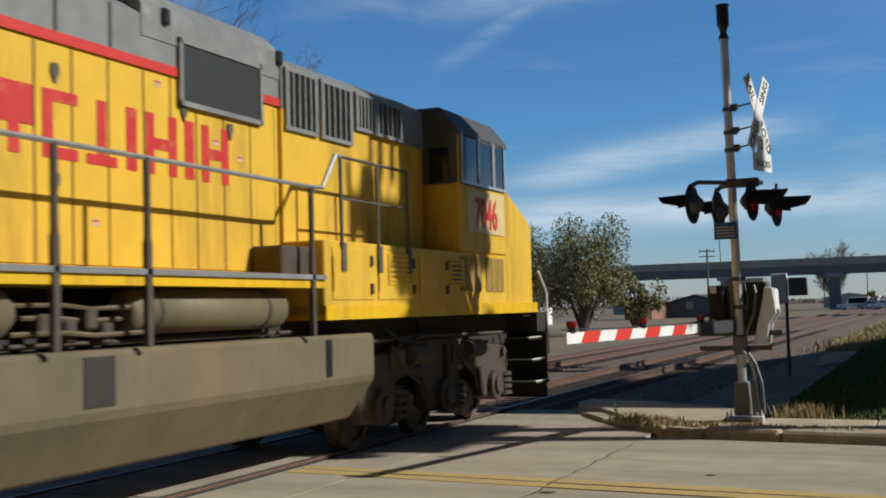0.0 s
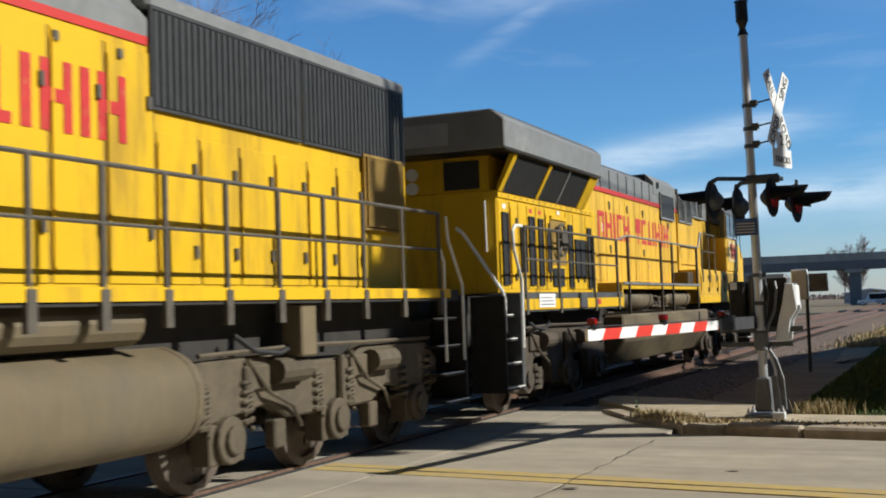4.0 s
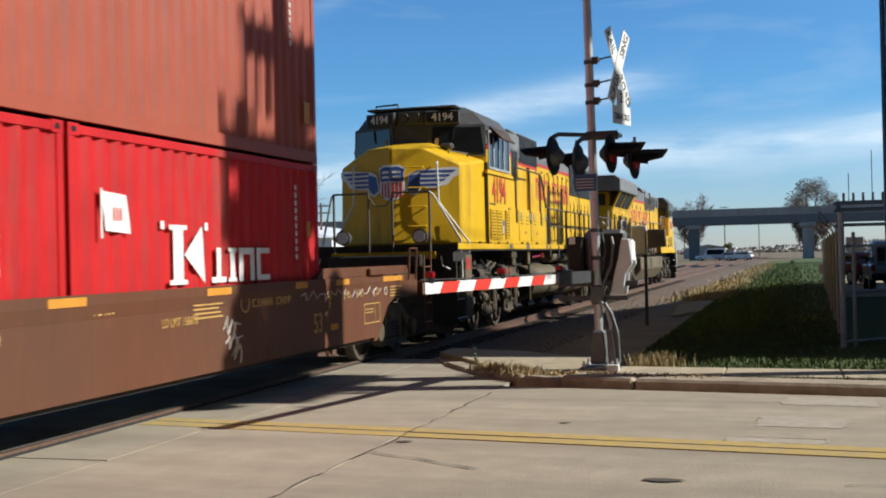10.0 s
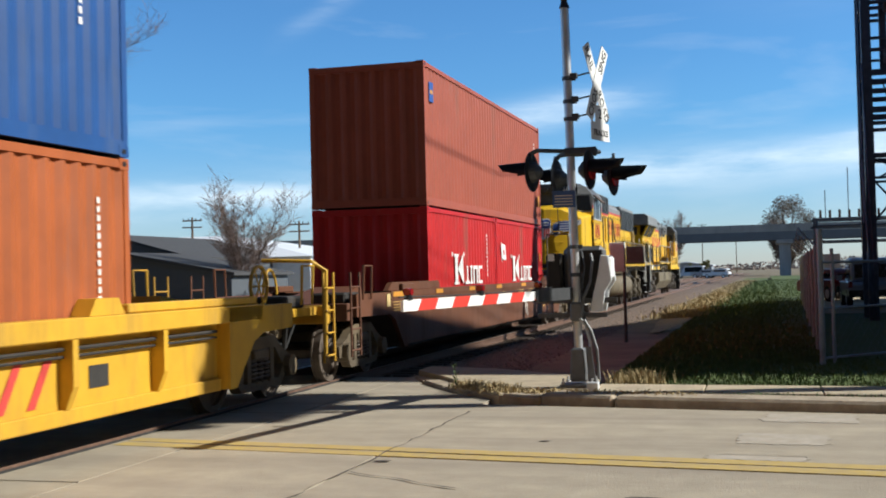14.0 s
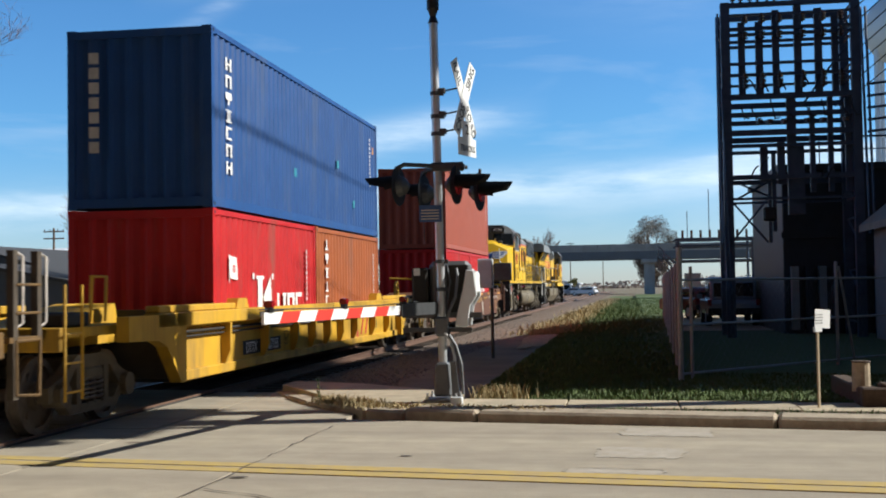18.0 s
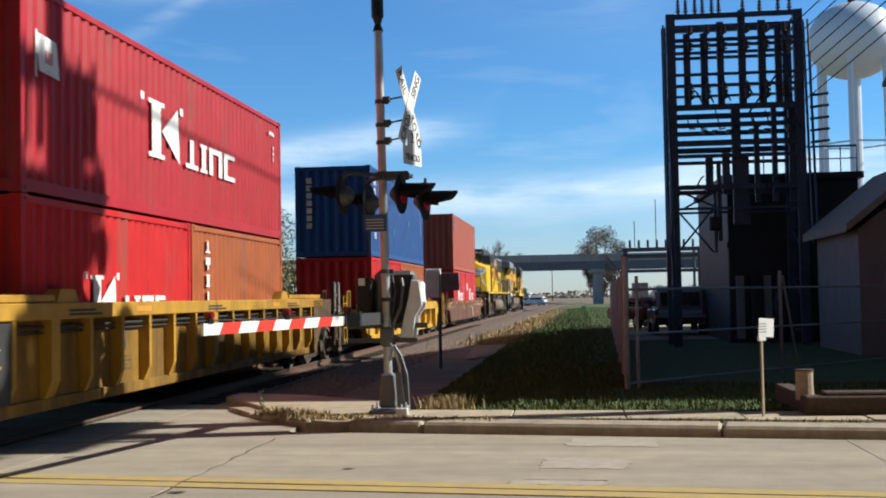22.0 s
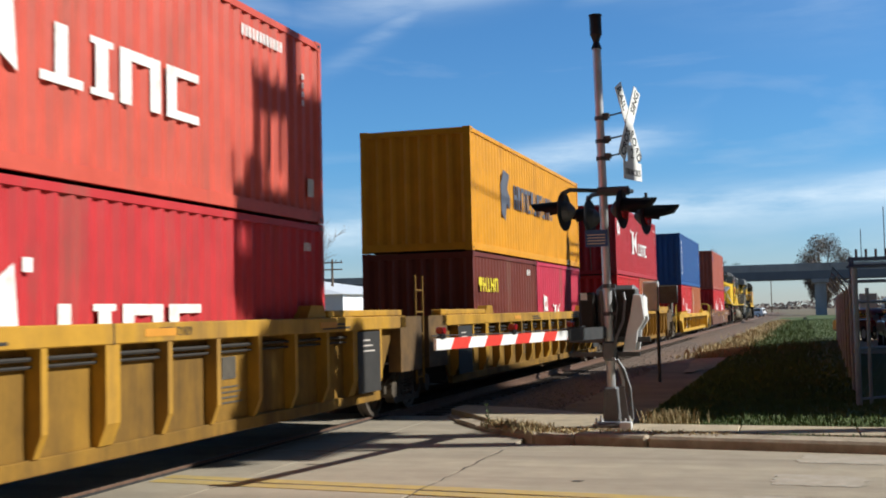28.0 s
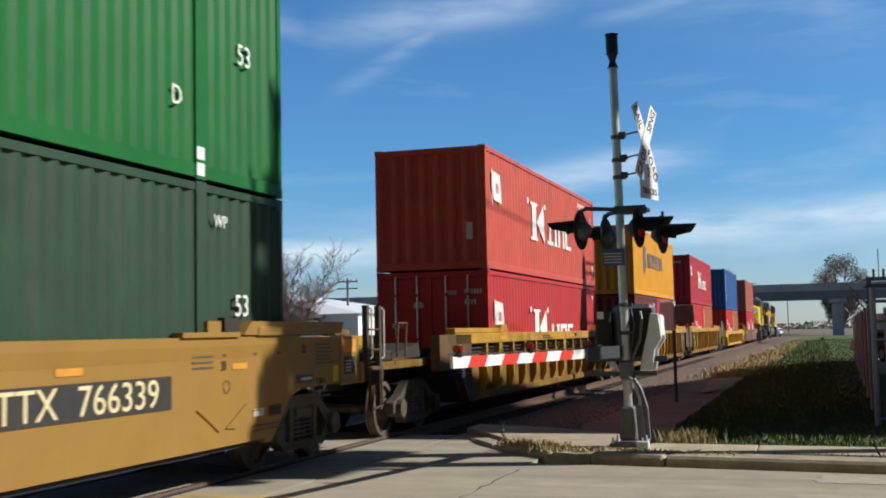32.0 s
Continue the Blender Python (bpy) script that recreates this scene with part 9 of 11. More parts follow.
    part("light_arm", pipe([at(sx - 0.30, sy + 0.36, 3.30), at(sx - 0.30, sy + 0.36, 3.44), at(sx - 0.22, sy + 0.3, 3.50), at(sx + 0.05, sy, 3.50)], 0.034, 10), "steel", sg)
    part("arm_hub", boxes((-0.10, 0.42, -0.10, 0.10, 3.55, 3.68)), "steel", sg, bevel=0.03)
    def flasher(x, y, z, face, hood_len):
        """face: degrees, the way the lens looks."""
        m = Matrix.Translation(at(x, y, z)) @ Matrix.Rotation(radians(face), 4, "Z")
        bm = bmesh.new()
        ring(bm, (-0.02, 0, 0), 0.30, 0.0, 0.012, "x", 28)
        bm.transform(m)
        bg = part("flasher_disc", bm, "black", sg, "black background disc of the flashing light")
        bm = bmesh.new()
        ring(bm, (0.02, 0, 0), 0.15, 0.0, 0.03, "x", 24)
        bm.transform(m)
        part("lens", bm, "lens", bg, "dark red lens")
        bm = bmesh.new()
        n = 14
        lo, hi = [], []
        for i in range(n + 1):
            a = math.pi * (-0.08 + 1.16 * i / n)
            s_ = max(0.0, math.sin(a))
            lo.append(bm.verts.new((0.0, 0.165 * math.cos(a), 0.165 * math.sin(a))))
            hi.append(bm.verts.new((hood_len * (0.66 + 0.34 * s_ if s_ > 0.02 else 0.3), 0.165 * math.cos(a), 0.165 * math.sin(a) - 0.02)))
        for i in range(n):
            bm.faces.new((lo[i], lo[i + 1], hi[i + 1], hi[i]))
        bmesh.ops.solidify(bm, geom=bm.faces[:], thickness=0.006)
        bm.transform(m)
        part("hood", bm, "black", bg, "long black visor")
        bm = bmesh.new()
        rod(bm, (-0.02, 0, 0), (-0.12, 0, 0), 0.17, 16, 0.13)
        rod(bm, (-0.12, 0, 0), (-0.19, 0, 0), 0.13, 14, 0.05)
        bm.transform(m)
        part("light_housing", bm, "steel", bg, "dark light housing")
        part("drop_bracket", pipe([at(x, y, z + 0.12), at(x, y, 3.50)], 0.024, 6), "steel", bg)
    for x, y, z, face in ((-0.56, -0.40, 3.20, 170), (-0.30, 0.36, 3.14, 170), (0.36, -0.38, 3.20, -10), (0.62, 0.34, 3.14, -10)):
        flasher(sx + x, sy + y, z, face, 0.52)
    bm = boxes((-0.29, 0.06, -0.10, -0.085, 2.76, 3.02))
    bs = part("notice", bm, "blue_sign", sg, "small blue notice plate")
    for i in range(4):
        part("notice_bar", boxes((-0.26, 0.02, -0.104, -0.101, 2.80 + 0.045 * i, 2.815 + 0.045 * i)), "chalk", bs, "unreadable white line")
    part("notice_cord", pipe([at(sx - 0.22, sy - 0.1, 2.66), at(sx - 0.21, sy - 0.12, 2.3)], 0.006, 5), "steel", sg)
    # gate mechanism
    part("gate_machine", boxes((-0.20, 0.44, 0.09, 0.45, 1.28, 2.16)), "cast", sg, "dark grey gate machine housing", bevel=0.07)
    part("machine_door", boxes((0.08, 0.42, 0.066, 0.088, 1.36, 2.10)), "under", sg, bevel=0.02)
    part("machine_case", boxes((-0.46, -0.21, 0.0, 0.36, 1.36, 2.06)), "under", sg, "black case behind the mast", bevel=0.04)
    part("white_tag", boxes((-0.42, -0.32, -0.012, -0.001, 1.94, 2.05)), "white", sg)
    part("conduit", pipe([(0.24, 0.05, 2.04), (0.27, -0.02, 1.92), (0.23, -0.06, 1.6), (0.12, -0.08, 1.36), (0.08, -0.08, 1.16)], 0.022, 8), "cast", sg, "bent metal conduit")
    part("conduit", pipe([(0.10, 0.06, 2.10), (0.15, -0.02, 1.85), (0.10, -0.04, 1.5)], 0.012, 6), "steel", sg)
    for y in (-0.02, 0.47):
        bm = prism([(0.20, 1.14), (0.40, 1.14), (0.45, 1.46), (0.56, 1.62), (0.52, 2.00), (0.40, 2.02), (0.34, 1.72), (0.26, 1.42)], "y", y, y + 0.05)
        part("counterweight_arm", bm, "alu", sg, "pale counterweight arm plate", bevel=0.012)
    part("counterweight", boxes((0.455, 0.55, 0.035, 0.465, 1.66, 1.98)), "white", sg, "white-painted counterweight", bevel=0.02)
    part("support_channel", boxes((-0.62, 0.62, 0.02, 0.085, 1.28, 1.36)), "steel", sg)
    part("support_channel", boxes((-0.62, 0.46, 0.02, 0.085, 1.06, 1.13)), "steel", sg)
    part("pivot_shaft", boxes((-0.10, 0.10, -0.10, 0.12, 1.00, 1.30)), "cast", sg, bevel=0.03)
    part("base_conduit", pipe([(0.12, -0.1, 1.02), (0.22, -0.12, 0.86), (0.30, -0.13, 0.58), (0.32, -0.14, 0.12)], 0.026, 8), "cast", sg, "grey conduit down to the foot")
    # gate arm
    root, tip = Vector(at(-2.99, 17.42, 1.335)), Vector(at(-3.93, 12.64, 1.385))
    d = tip - root
    length = d.length
    m = Matrix.Translation(root) @ Matrix.Rotation(math.atan2(d.y, d.x), 4, "Z")
    bm = boxes((-0.7, 0.9, -0.05, 0.05, -0.09, 0.09))
    bm.transform(m)
    part("arm_mount", bm, "steel", sg, "dark arm mount")
    seg = (length - 0.4) / 10
    for i in range(10):
        x0 = 0.4 + i * seg
        bm = prism([(x0 + (0.1 if i else 0), -0.065), (x0 + seg + (0.1 if i < 9 else 0), -0.065), (x0 + seg, 0.065), (x0, 0.065)], "y", -0.018, 0.018)
        bm.transform(m)
        part("arm_stripe", bm, "white" if i % 2 else "red_sheet", sg, "white arm stripe" if i % 2 else "red arm stripe")
    for k in (0.75, 2.75, 4.72):
        bm = bmesh.new()
        boxes((k - 0.05, k + 0.05, -0.03, 0.03, 0.06, 0.09), bm=bm)
        rod(bm, (k, 0, 0.09), (k, 0, 0.12), 0.05, 10)
        bm.transform(m)
        lamp = part("arm_lamp", bm, "black", sg)
        bm = bmesh.new()
        rod(bm, (k - 0.04, 0, 0.155), (k + 0.04, 0, 0.155), 0.042, 12)
        rod(bm, (k, -0.05, 0.155), (k, 0.05, 0.155), 0.038, 12)
        bm.transform(m)
        part("lamp_dome", bm, "lamp_red", lamp, "red lamp on the gate arm")
    bm = pipe([(0.2, 0, 0.11), (1.5, 0, 0.085), (3.2, 0, 0.08), (4.95, 0, 0.10)], 0.008, 5)
    bm.transform(m)
    part("arm_cable", bm, "cable", sg)
    size = 0.91
    for ob in sg.children_recursive:
        ob.data.transform(Matrix.Scale(size, 4))
        # the mast leans a little, the gate arm hangs free of it
        if not ob.name.startswith(("arm_stripe", "arm_lamp", "lamp_dome", "arm_cable", "arm_mount")):
            ob.data.transform(Matrix(((1, 0, -0.0145, 0.075), (0, 1, 0, 0), (0, 0, 1, 0), (0, 0, 0, 1))))
    sg.location = (sx * size, sy * size, 1.69 - 1.79 * size)


def build_roadside():
    # instrument case on a post
    cs = thing("signal_case", -3.64, 32.0, GROUND_Z, "pale aluminium instrument case on a dark post", "signal case")
    bm = bmesh.new()
    rod(bm, (0, 0, 0), (0, 0, 2.75), 0.045, 10)
    part("post", bm, "steel", cs)
    part("case", boxes((-0.36, 0.06, -0.22, -0.05, 1.92, 2.72)), "alu", cs, bevel=0.02)
    part("case_door", boxes((-0.33, 0.03, -0.235, -0.22, 1.96, 2.68)), "alu", cs, bevel=0.006)
    part("hinge", boxes((0.03, 0.05, -0.24, -0.22, 2.0, 2.64)), "cast", cs)
    part("side_case", boxes((0.08, 0.56, -0.20, -0.04, 2.12, 2.60)), "cast", cs, "grey side case on the post", bevel=0.015)
    # white notice on a post
    nt = thing("notice_sign", 2.45, 15.78, 0.0, "small white notice on a tan post", "sign", 42)
    bm = bmesh.new()
    boxes((-0.016, 0.016, -0.012, 0.012, -0.1, 1.1), bm=bm)
    part("post", bm, "post", nt)
    bm = boxes((-0.145, 0.145, -0.02, -0.012, 1.06, 1.30))
    bm.transform(Matrix.Rotation(radians(4), 4, "Y"))
    pl = part("plate", bm, "white", nt)
    for i in range(4):
        part("notice_bar", boxes((-0.08, 0.08, -0.024, -0.021, 1.12 + 0.035 * i, 1.128 + 0.035 * i)), "cast", pl, "unreadable line")
    part("plate_foot", boxes((-0.06, 0.07, -0.02, 0.012, 1.01, 1.07)), "white", nt)
    # timber bed edge with a stump post
    tb = thing("timber_border", 3.0, 15.85, 0.0, "dark railway-timber border beside the walk", "border")
    part("timber", boxes((0.0, 2.7, 0.0, 0.24, 0.0, 0.28)), "timber", tb, bevel=0.02)
    part("timber", boxes((0.0, 0.24, 0.25, 2.4, 0.0, 0.27)), "timber", tb, bevel=0.02)
    part("timber", boxes((0.26, 2.7, 0.1, 0.4, 0.20, 0.33)), "timber", tb, bevel=0.02)
    st = thing("post_stump", 3.08, 16.35, 0.2, "pale cut timber post stump", "post")
    bm = bmesh.new()
    rod(bm, (0, 0, 0), (0, 0, 0.38), 0.12, 14, 0.115)
    part("stump", bm, "post", st)
    bm = bmesh.new()
    rod(bm, (0, 0, 0.38), (0, 0, 0.40), 0.125, 14)
    part("stump_cap", bm, "timber", st)

    # chain-link fence: front run and the run along the lawn
    fc = thing("chain_fence", 0, 0, 0, "galvanised chain-link fence with brown slats along one side", "fence")
    front = [(0.92, 20.5), (4.1, 24.1), (7.0, 27.4), (9.6, 30.3)]
    for i, (x, y) in enumerate(front):
        bm = bmesh.new()
        rod(bm, (x, y, -0.2), (x, y, 2.28 if i == 0 else 2.05), 0.05 if i == 0 else 0.035, 10)
        part("fence_post", bm, "fence", fc)
    bm = bmesh.new()
    rod(bm, (1.12, 20.72, -0.2), (1.12, 20.72, 1.95), 0.03, 8)
    part("gate_post", bm, "fence", fc)
    bm = bmesh.new()
    rod(bm, (4.16, 24.15, 1.95), (4.5, 24.5, 0.0), 0.025, 8)
    part("fence_brace", bm, "fence", fc)
    for z in (1.72, 0.95, 0.12):
        part("fence_rail", pipe([(x, y, z) for x, y in front], 0.022, 8), "fence", fc)
    # wire mesh of the front run
    bm = bmesh.new()
    for (xa, ya), (xb, yb) in zip(front, front[1:]):
        n = 26
        for i in range(n):
            f0, f1 = i / n, min(1.0, (i + 8) / n)
            for up in (0, 1):
                a = (xa + (xb - xa) * f0, ya + (yb - ya) * f0, 0.1 if up else 1.72)
                b = (xa + (xb - xa) * f1, ya + (yb - ya) * f1, 1.72 if up else 0.1)
                rod(bm, a, b, 0.0011, 3)
    part("wire_mesh", bm, "fence", fc)
    side = [(0.92 + 0.021 * (y - 20.5), y) for y in (20.5, 24, 28, 33, 38, 44, 50, 57)]
    for x, y in side[1:]:
        bm = bmesh.new()
        rod(bm, (x, y, -0.2), (x, y, 2.05), 0.04, 8)
        part("fence_post", bm, "fence", fc)
        part("barb_arm", pipe([(x, y, 2.05), (x - 0.32, y, 2.42)], 0.016, 5), "fence", fc)
    me = bpy.data.meshes.new("fence_slat")
    bm = boxes((-0.006, 0.006, -0.055, 0.055, 0.05, 2.0))
    bm.to_mesh(me)
    bm.free()
    me.materials.append(M["slat"])
    y = 21.0
    while y < 56.5:
        o = new("fence_slat", me)
        o.parent = fc
        o.location = (0.94 + 0.021 * (y - 20.5), y, 0)
        y += 0.14
    for k, z in enumerate((2.18, 2.30, 2.42)):
        part("barbed_wire", pipe([(x - 0.11 * (k + 1) + 0.02, y, z) for x, y in side[1:]], 0.006, 4), "fence", fc)


# ---------------------------------------------------------------- substation
def build_substation():
    y0 = 36.0
    xl, xr = 3.08, 6.85
    top = 10.25
    sub = thing("switch_rack", 0, 0, -0.15, "tall dark steel lattice switch rack with insulators and cables", "switch rack")
    def bar(a, b, r=0.05, name="lattice_bar", material="lattice"):
        bm = bmesh.new()
        rod(bm, a, b, r, 4)
        part(name, bm, material, sub)
    def slab(x0, x1, z0, z1, name, y=0.0, deep=0.14):
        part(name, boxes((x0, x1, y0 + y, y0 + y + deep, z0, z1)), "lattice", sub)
    def X(c):
        return xl + (c - 215) * 0.00835
    def Z(c):
        return 10.18 - (c - 40) * 0.00835
    # corner columns of angle steel with lacing
    for y in (0.0, 1.9):
        slab(X(200), X(232), 0.1, top, "column", y, 0.24)
        slab(X(650), X(682), 0.1, top, "column", y, 0.24)
    for c in (215, 665):
        for k in range(12):
            z = 0.6 + 0.78 * k
            bar((X(c), y0 + 0.2, z), (X(c), y0 + 1.9, z + (0.78 if k % 2 else 0.0)), 0.035, "lacing")
    bar((X(190), y0 - 0.1, 3.0), (X(188), y0 - 0.1, 9.9), 0.03, "conduit")
    bar((X(212), y0 - 0.2, 0.2), (X(186), y0 - 0.2, 5.1), 0.03, "conduit")
    bar((X(222), y0 - 0.2, 0.2), (X(196), y0 - 0.2, 7.6), 0.03, "conduit")
    for c in (695, 712):
        bar((X(c), y0 - 0.1, 3.2), (X(c - 14), y0 - 0.1, 9.9), 0.04, "conduit")
    for c, t in ((42, 20), (78, 9), (130, 12), (150, 12), (255, 11), (297, 10), (375, 24), (440, 20), (505, 24), (552, 15), (665, 20), (742, 10)):
        for y in (0.0, 1.9):
            slab(X(215), X(665), Z(c + t * 0.42), Z(c - t * 0.42), "cross_beam", y + 0.02, 0.12)
        for cx in (215, 665):
            bar((X(cx), y0 + 0.2, Z(c)), (X(cx), y0 + 1.9, Z(c)), 0.045, "tie_beam")
    # switch columns, pipes and risers
    for k, (c, w, a, b) in enumerate(((275, 24, 100, 370), (337, 26, 100, 370), (395, 24, 60, 370), (472, 26, 20, 380), (543, 26, 60, 370), (600, 22, 90, 360), (443, 32, 375, 560), (456, 58, 550, 800), (345, 26, 550, 680), (405, 26, 540, 690), (515, 18, 440, 720), (578, 18, 380, 720), (640, 24, 380, 720), (378, 14, 580, 860), (362, 12, 680, 900))):
        slab(X(c - w / 2), X(c + w / 2), max(0.1, Z(b)), Z(a), "riser", 0.25, 0.16)
    for c in (245, 272, 305, 332, 365, 390, 475, 535, 600, 640):
        bm = bmesh.new()
        for q in range(5):
            ring(bm, (X(c), y0 + 0.1, Z(34) + 0.10 * q), 0.085 - 0.008 * q, 0.0, 0.04, "z", 10)
        rod(bm, (X(c), y0 + 0.1, Z(34)), (X(c), y0 + 0.1, Z(34) + 0.55), 0.03, 6)
        part("insulator", bm, "porcelain", sub)
    for c in (275, 335, 395, 475, 545, 605):
        for zc in (110, 168, 320, 345):
            bm = bmesh.new()
            for q in range(3):
                ring(bm, (X(c) + 0.05, y0 - 0.14, Z(zc) + 0.08 * q), 0.10, 0.0, 0.035, "z", 10)
            rod(bm, (X(c) + 0.05, y0 - 0.14, Z(zc) - 0.06), (X(c) + 0.05, y0 - 0.14, Z(zc) + 0.26), 0.035, 6)
            part("insulator", bm, "porcelain", sub)
    rnd = random.Random(21)
    for c in (260, 300, 365, 420, 490, 540, 610, 640):
        pts = [(X(c + 4 * i), y0 - 0.18, Z(455 + 22 * math.sin(math.pi * i / 8) + (8 - i) * -7 * rnd.uniform(0.5, 1.2))) for i in range(9)]
        part("jumper_cable", pipe(pts, 0.020, 5), "cable", sub)
    for c, zc in ((320, 330), (360, 330), (420, 325), (500, 310), (535, 640), (550, 650), (290, 640), (325, 610)):
        pts = [(X(c + 5 * i * (1 if c % 20 else -1)), y0 - 0.16, Z(zc + 34 - 46 * math.sin(math.pi * 0.5 * i / 6))) for i in range(7)]
        part("jumper_cable", pipe(pts, 0.026, 5), "cable", sub)
    for c in (327, 362, 412, 492, 545, 622):
        bm = bmesh.new()
        ring(bm, (X(c), y0 - 0.15, Z(470)), 0.10, 0.0, 0.12, "z", 10)
        part("insulator", bm, "porcelain", sub)
    for a, b, c, d in ((222, 672, 375, 745), (375, 672, 240, 745), (222, 745, 350, 900), (350, 745, 222, 900), (560, 300, 640, 200), (480, 410, 560, 300), (590, 420, 640, 370)):
        bar((X(a), y0 + 0.05, Z(b)), (X(c), y0 + 0.05, Z(d)), 0.03, "brace")
    part("floodlight", boxes((X(330), X(375), y0 - 0.35, y0 - 0.02, Z(825), Z(775))), "black", sub, bevel=0.05)
    # wires running off to the right
    for k in range(7):
        zz = 9.9 - 0.42 * k
        part("line_wire", pipe([(xr, y0 + 0.2 * k, zz), (xr + 2.0, y0 - 3, zz + 1.6), (xr + 6.0, y0 - 9, zz + 5.4)], 0.018, 5), "cable", sub)
    for k in range(5):
        bar((xr + 0.25, y0 - 0.1, 6.2 + 0.35 * k), (xr + 0.8, y0 - 0.1, 6.25 + 0.35 * k), 0.04, "bracket")

    # transformer house behind the rack, its shade put into the near-black colour
    tr = thing("transformer_house", 4.95, 38.6, -0.15, "dark windowless transformer house behind the switch rack", "utility building")
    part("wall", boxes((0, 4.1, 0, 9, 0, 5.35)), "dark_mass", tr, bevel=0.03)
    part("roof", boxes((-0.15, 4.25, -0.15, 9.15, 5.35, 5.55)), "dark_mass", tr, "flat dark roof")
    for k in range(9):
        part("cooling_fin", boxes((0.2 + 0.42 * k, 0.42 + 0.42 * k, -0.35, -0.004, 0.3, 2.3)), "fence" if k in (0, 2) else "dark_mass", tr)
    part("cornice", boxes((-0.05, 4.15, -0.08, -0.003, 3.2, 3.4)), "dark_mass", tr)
    part("railing", pipe([(0, 0.1, 5.55), (0, 0.1, 6.4), (4.1, 0.1, 6.4), (4.1, 0.1, 5.55)], 0.025, 6), "lattice", tr)
    part("railing_bar", pipe([(0, 0.1, 6.0), (4.1, 0.1, 6.0)], 0.02, 6), "lattice", tr)
    for k in range(5):
        part("railing_post", pipe([(0.8 * k + 0.4, 0.1, 5.55), (0.8 * k + 0.4, 0.1, 6.4)], 0.02, 6), "lattice", tr)

    # gabled house, its shade put into the wall and roof colours
    gh = thing("gabled_house", 7.05, 30.2, -0.15, "gabled house behind the fence, shade put into its brown-grey", "house")
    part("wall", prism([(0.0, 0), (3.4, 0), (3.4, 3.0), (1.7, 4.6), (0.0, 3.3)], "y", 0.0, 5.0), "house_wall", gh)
    part("roof", prism([(-0.35, 3.22), (1.7, 4.85), (3.75, 3.0), (3.75, 3.2), (1.7, 5.08), (-0.35, 3.42)], "y", -0.3, 5.3), "house_roof", gh, "roof with a deep edge, darkened as in shade")
    part("window", boxes((1.0, 2.0, -0.03, -0.003, 1.2, 2.5)), "glass", gh)
    part("window_trim", boxes((0.92, 1.0, -0.05, -0.003, 1.12, 2.58), (2.0, 2.08, -0.05, -0.003, 1.12, 2.58), (1.0, 2.0, -0.05, -0.003, 2.5, 2.58)), "white", gh)

    # low steel gantry farther back
    gn = thing("steel_gantry", 2.6, 60.0, -0.2, "low steel gantry with bus bars and insulators", "gantry")
    for x in (0.0, 2.6, 3.6):
        for y in (0, 2.5):
            bm = bmesh.new()
            rod(bm, (x, y, 0), (x, y, 4.1), 0.07, 6)
            part("gantry_post", bm, "lattice", gn)
    for z in (4.1, 3.75, 3.0):
        for y in (0, 2.5):
            part("gantry_beam", pipe([(-0.2, y, z), (3.9, y, z)], 0.07, 6), "lattice", gn)
    for k in range(8):
        bm = bmesh.new()
        rod(bm, (0.2 + 0.45 * k, 0.3, 4.1), (0.2 + 0.45 * k, 0.3, 4.55), 0.06, 8)
        part("insulator", bm, "porcelain", gn)
    part("breaker", boxes((0.3, 1.1, 0.5, 1.6, 0.0, 2.4), (1.5, 2.3, 0.5, 1.6, 0.0, 2.2)), "siding", gn, "pale breaker cabinets", bevel=0.03)
    for x, z in ((0.5, 5.6), (1.6, 6.7), (2.55, 5.8)):
        part("mast_rod", pipe([(x, 1.5, 4.1), (x, 1.5, z)], 0.022, 6), "lattice", gn)


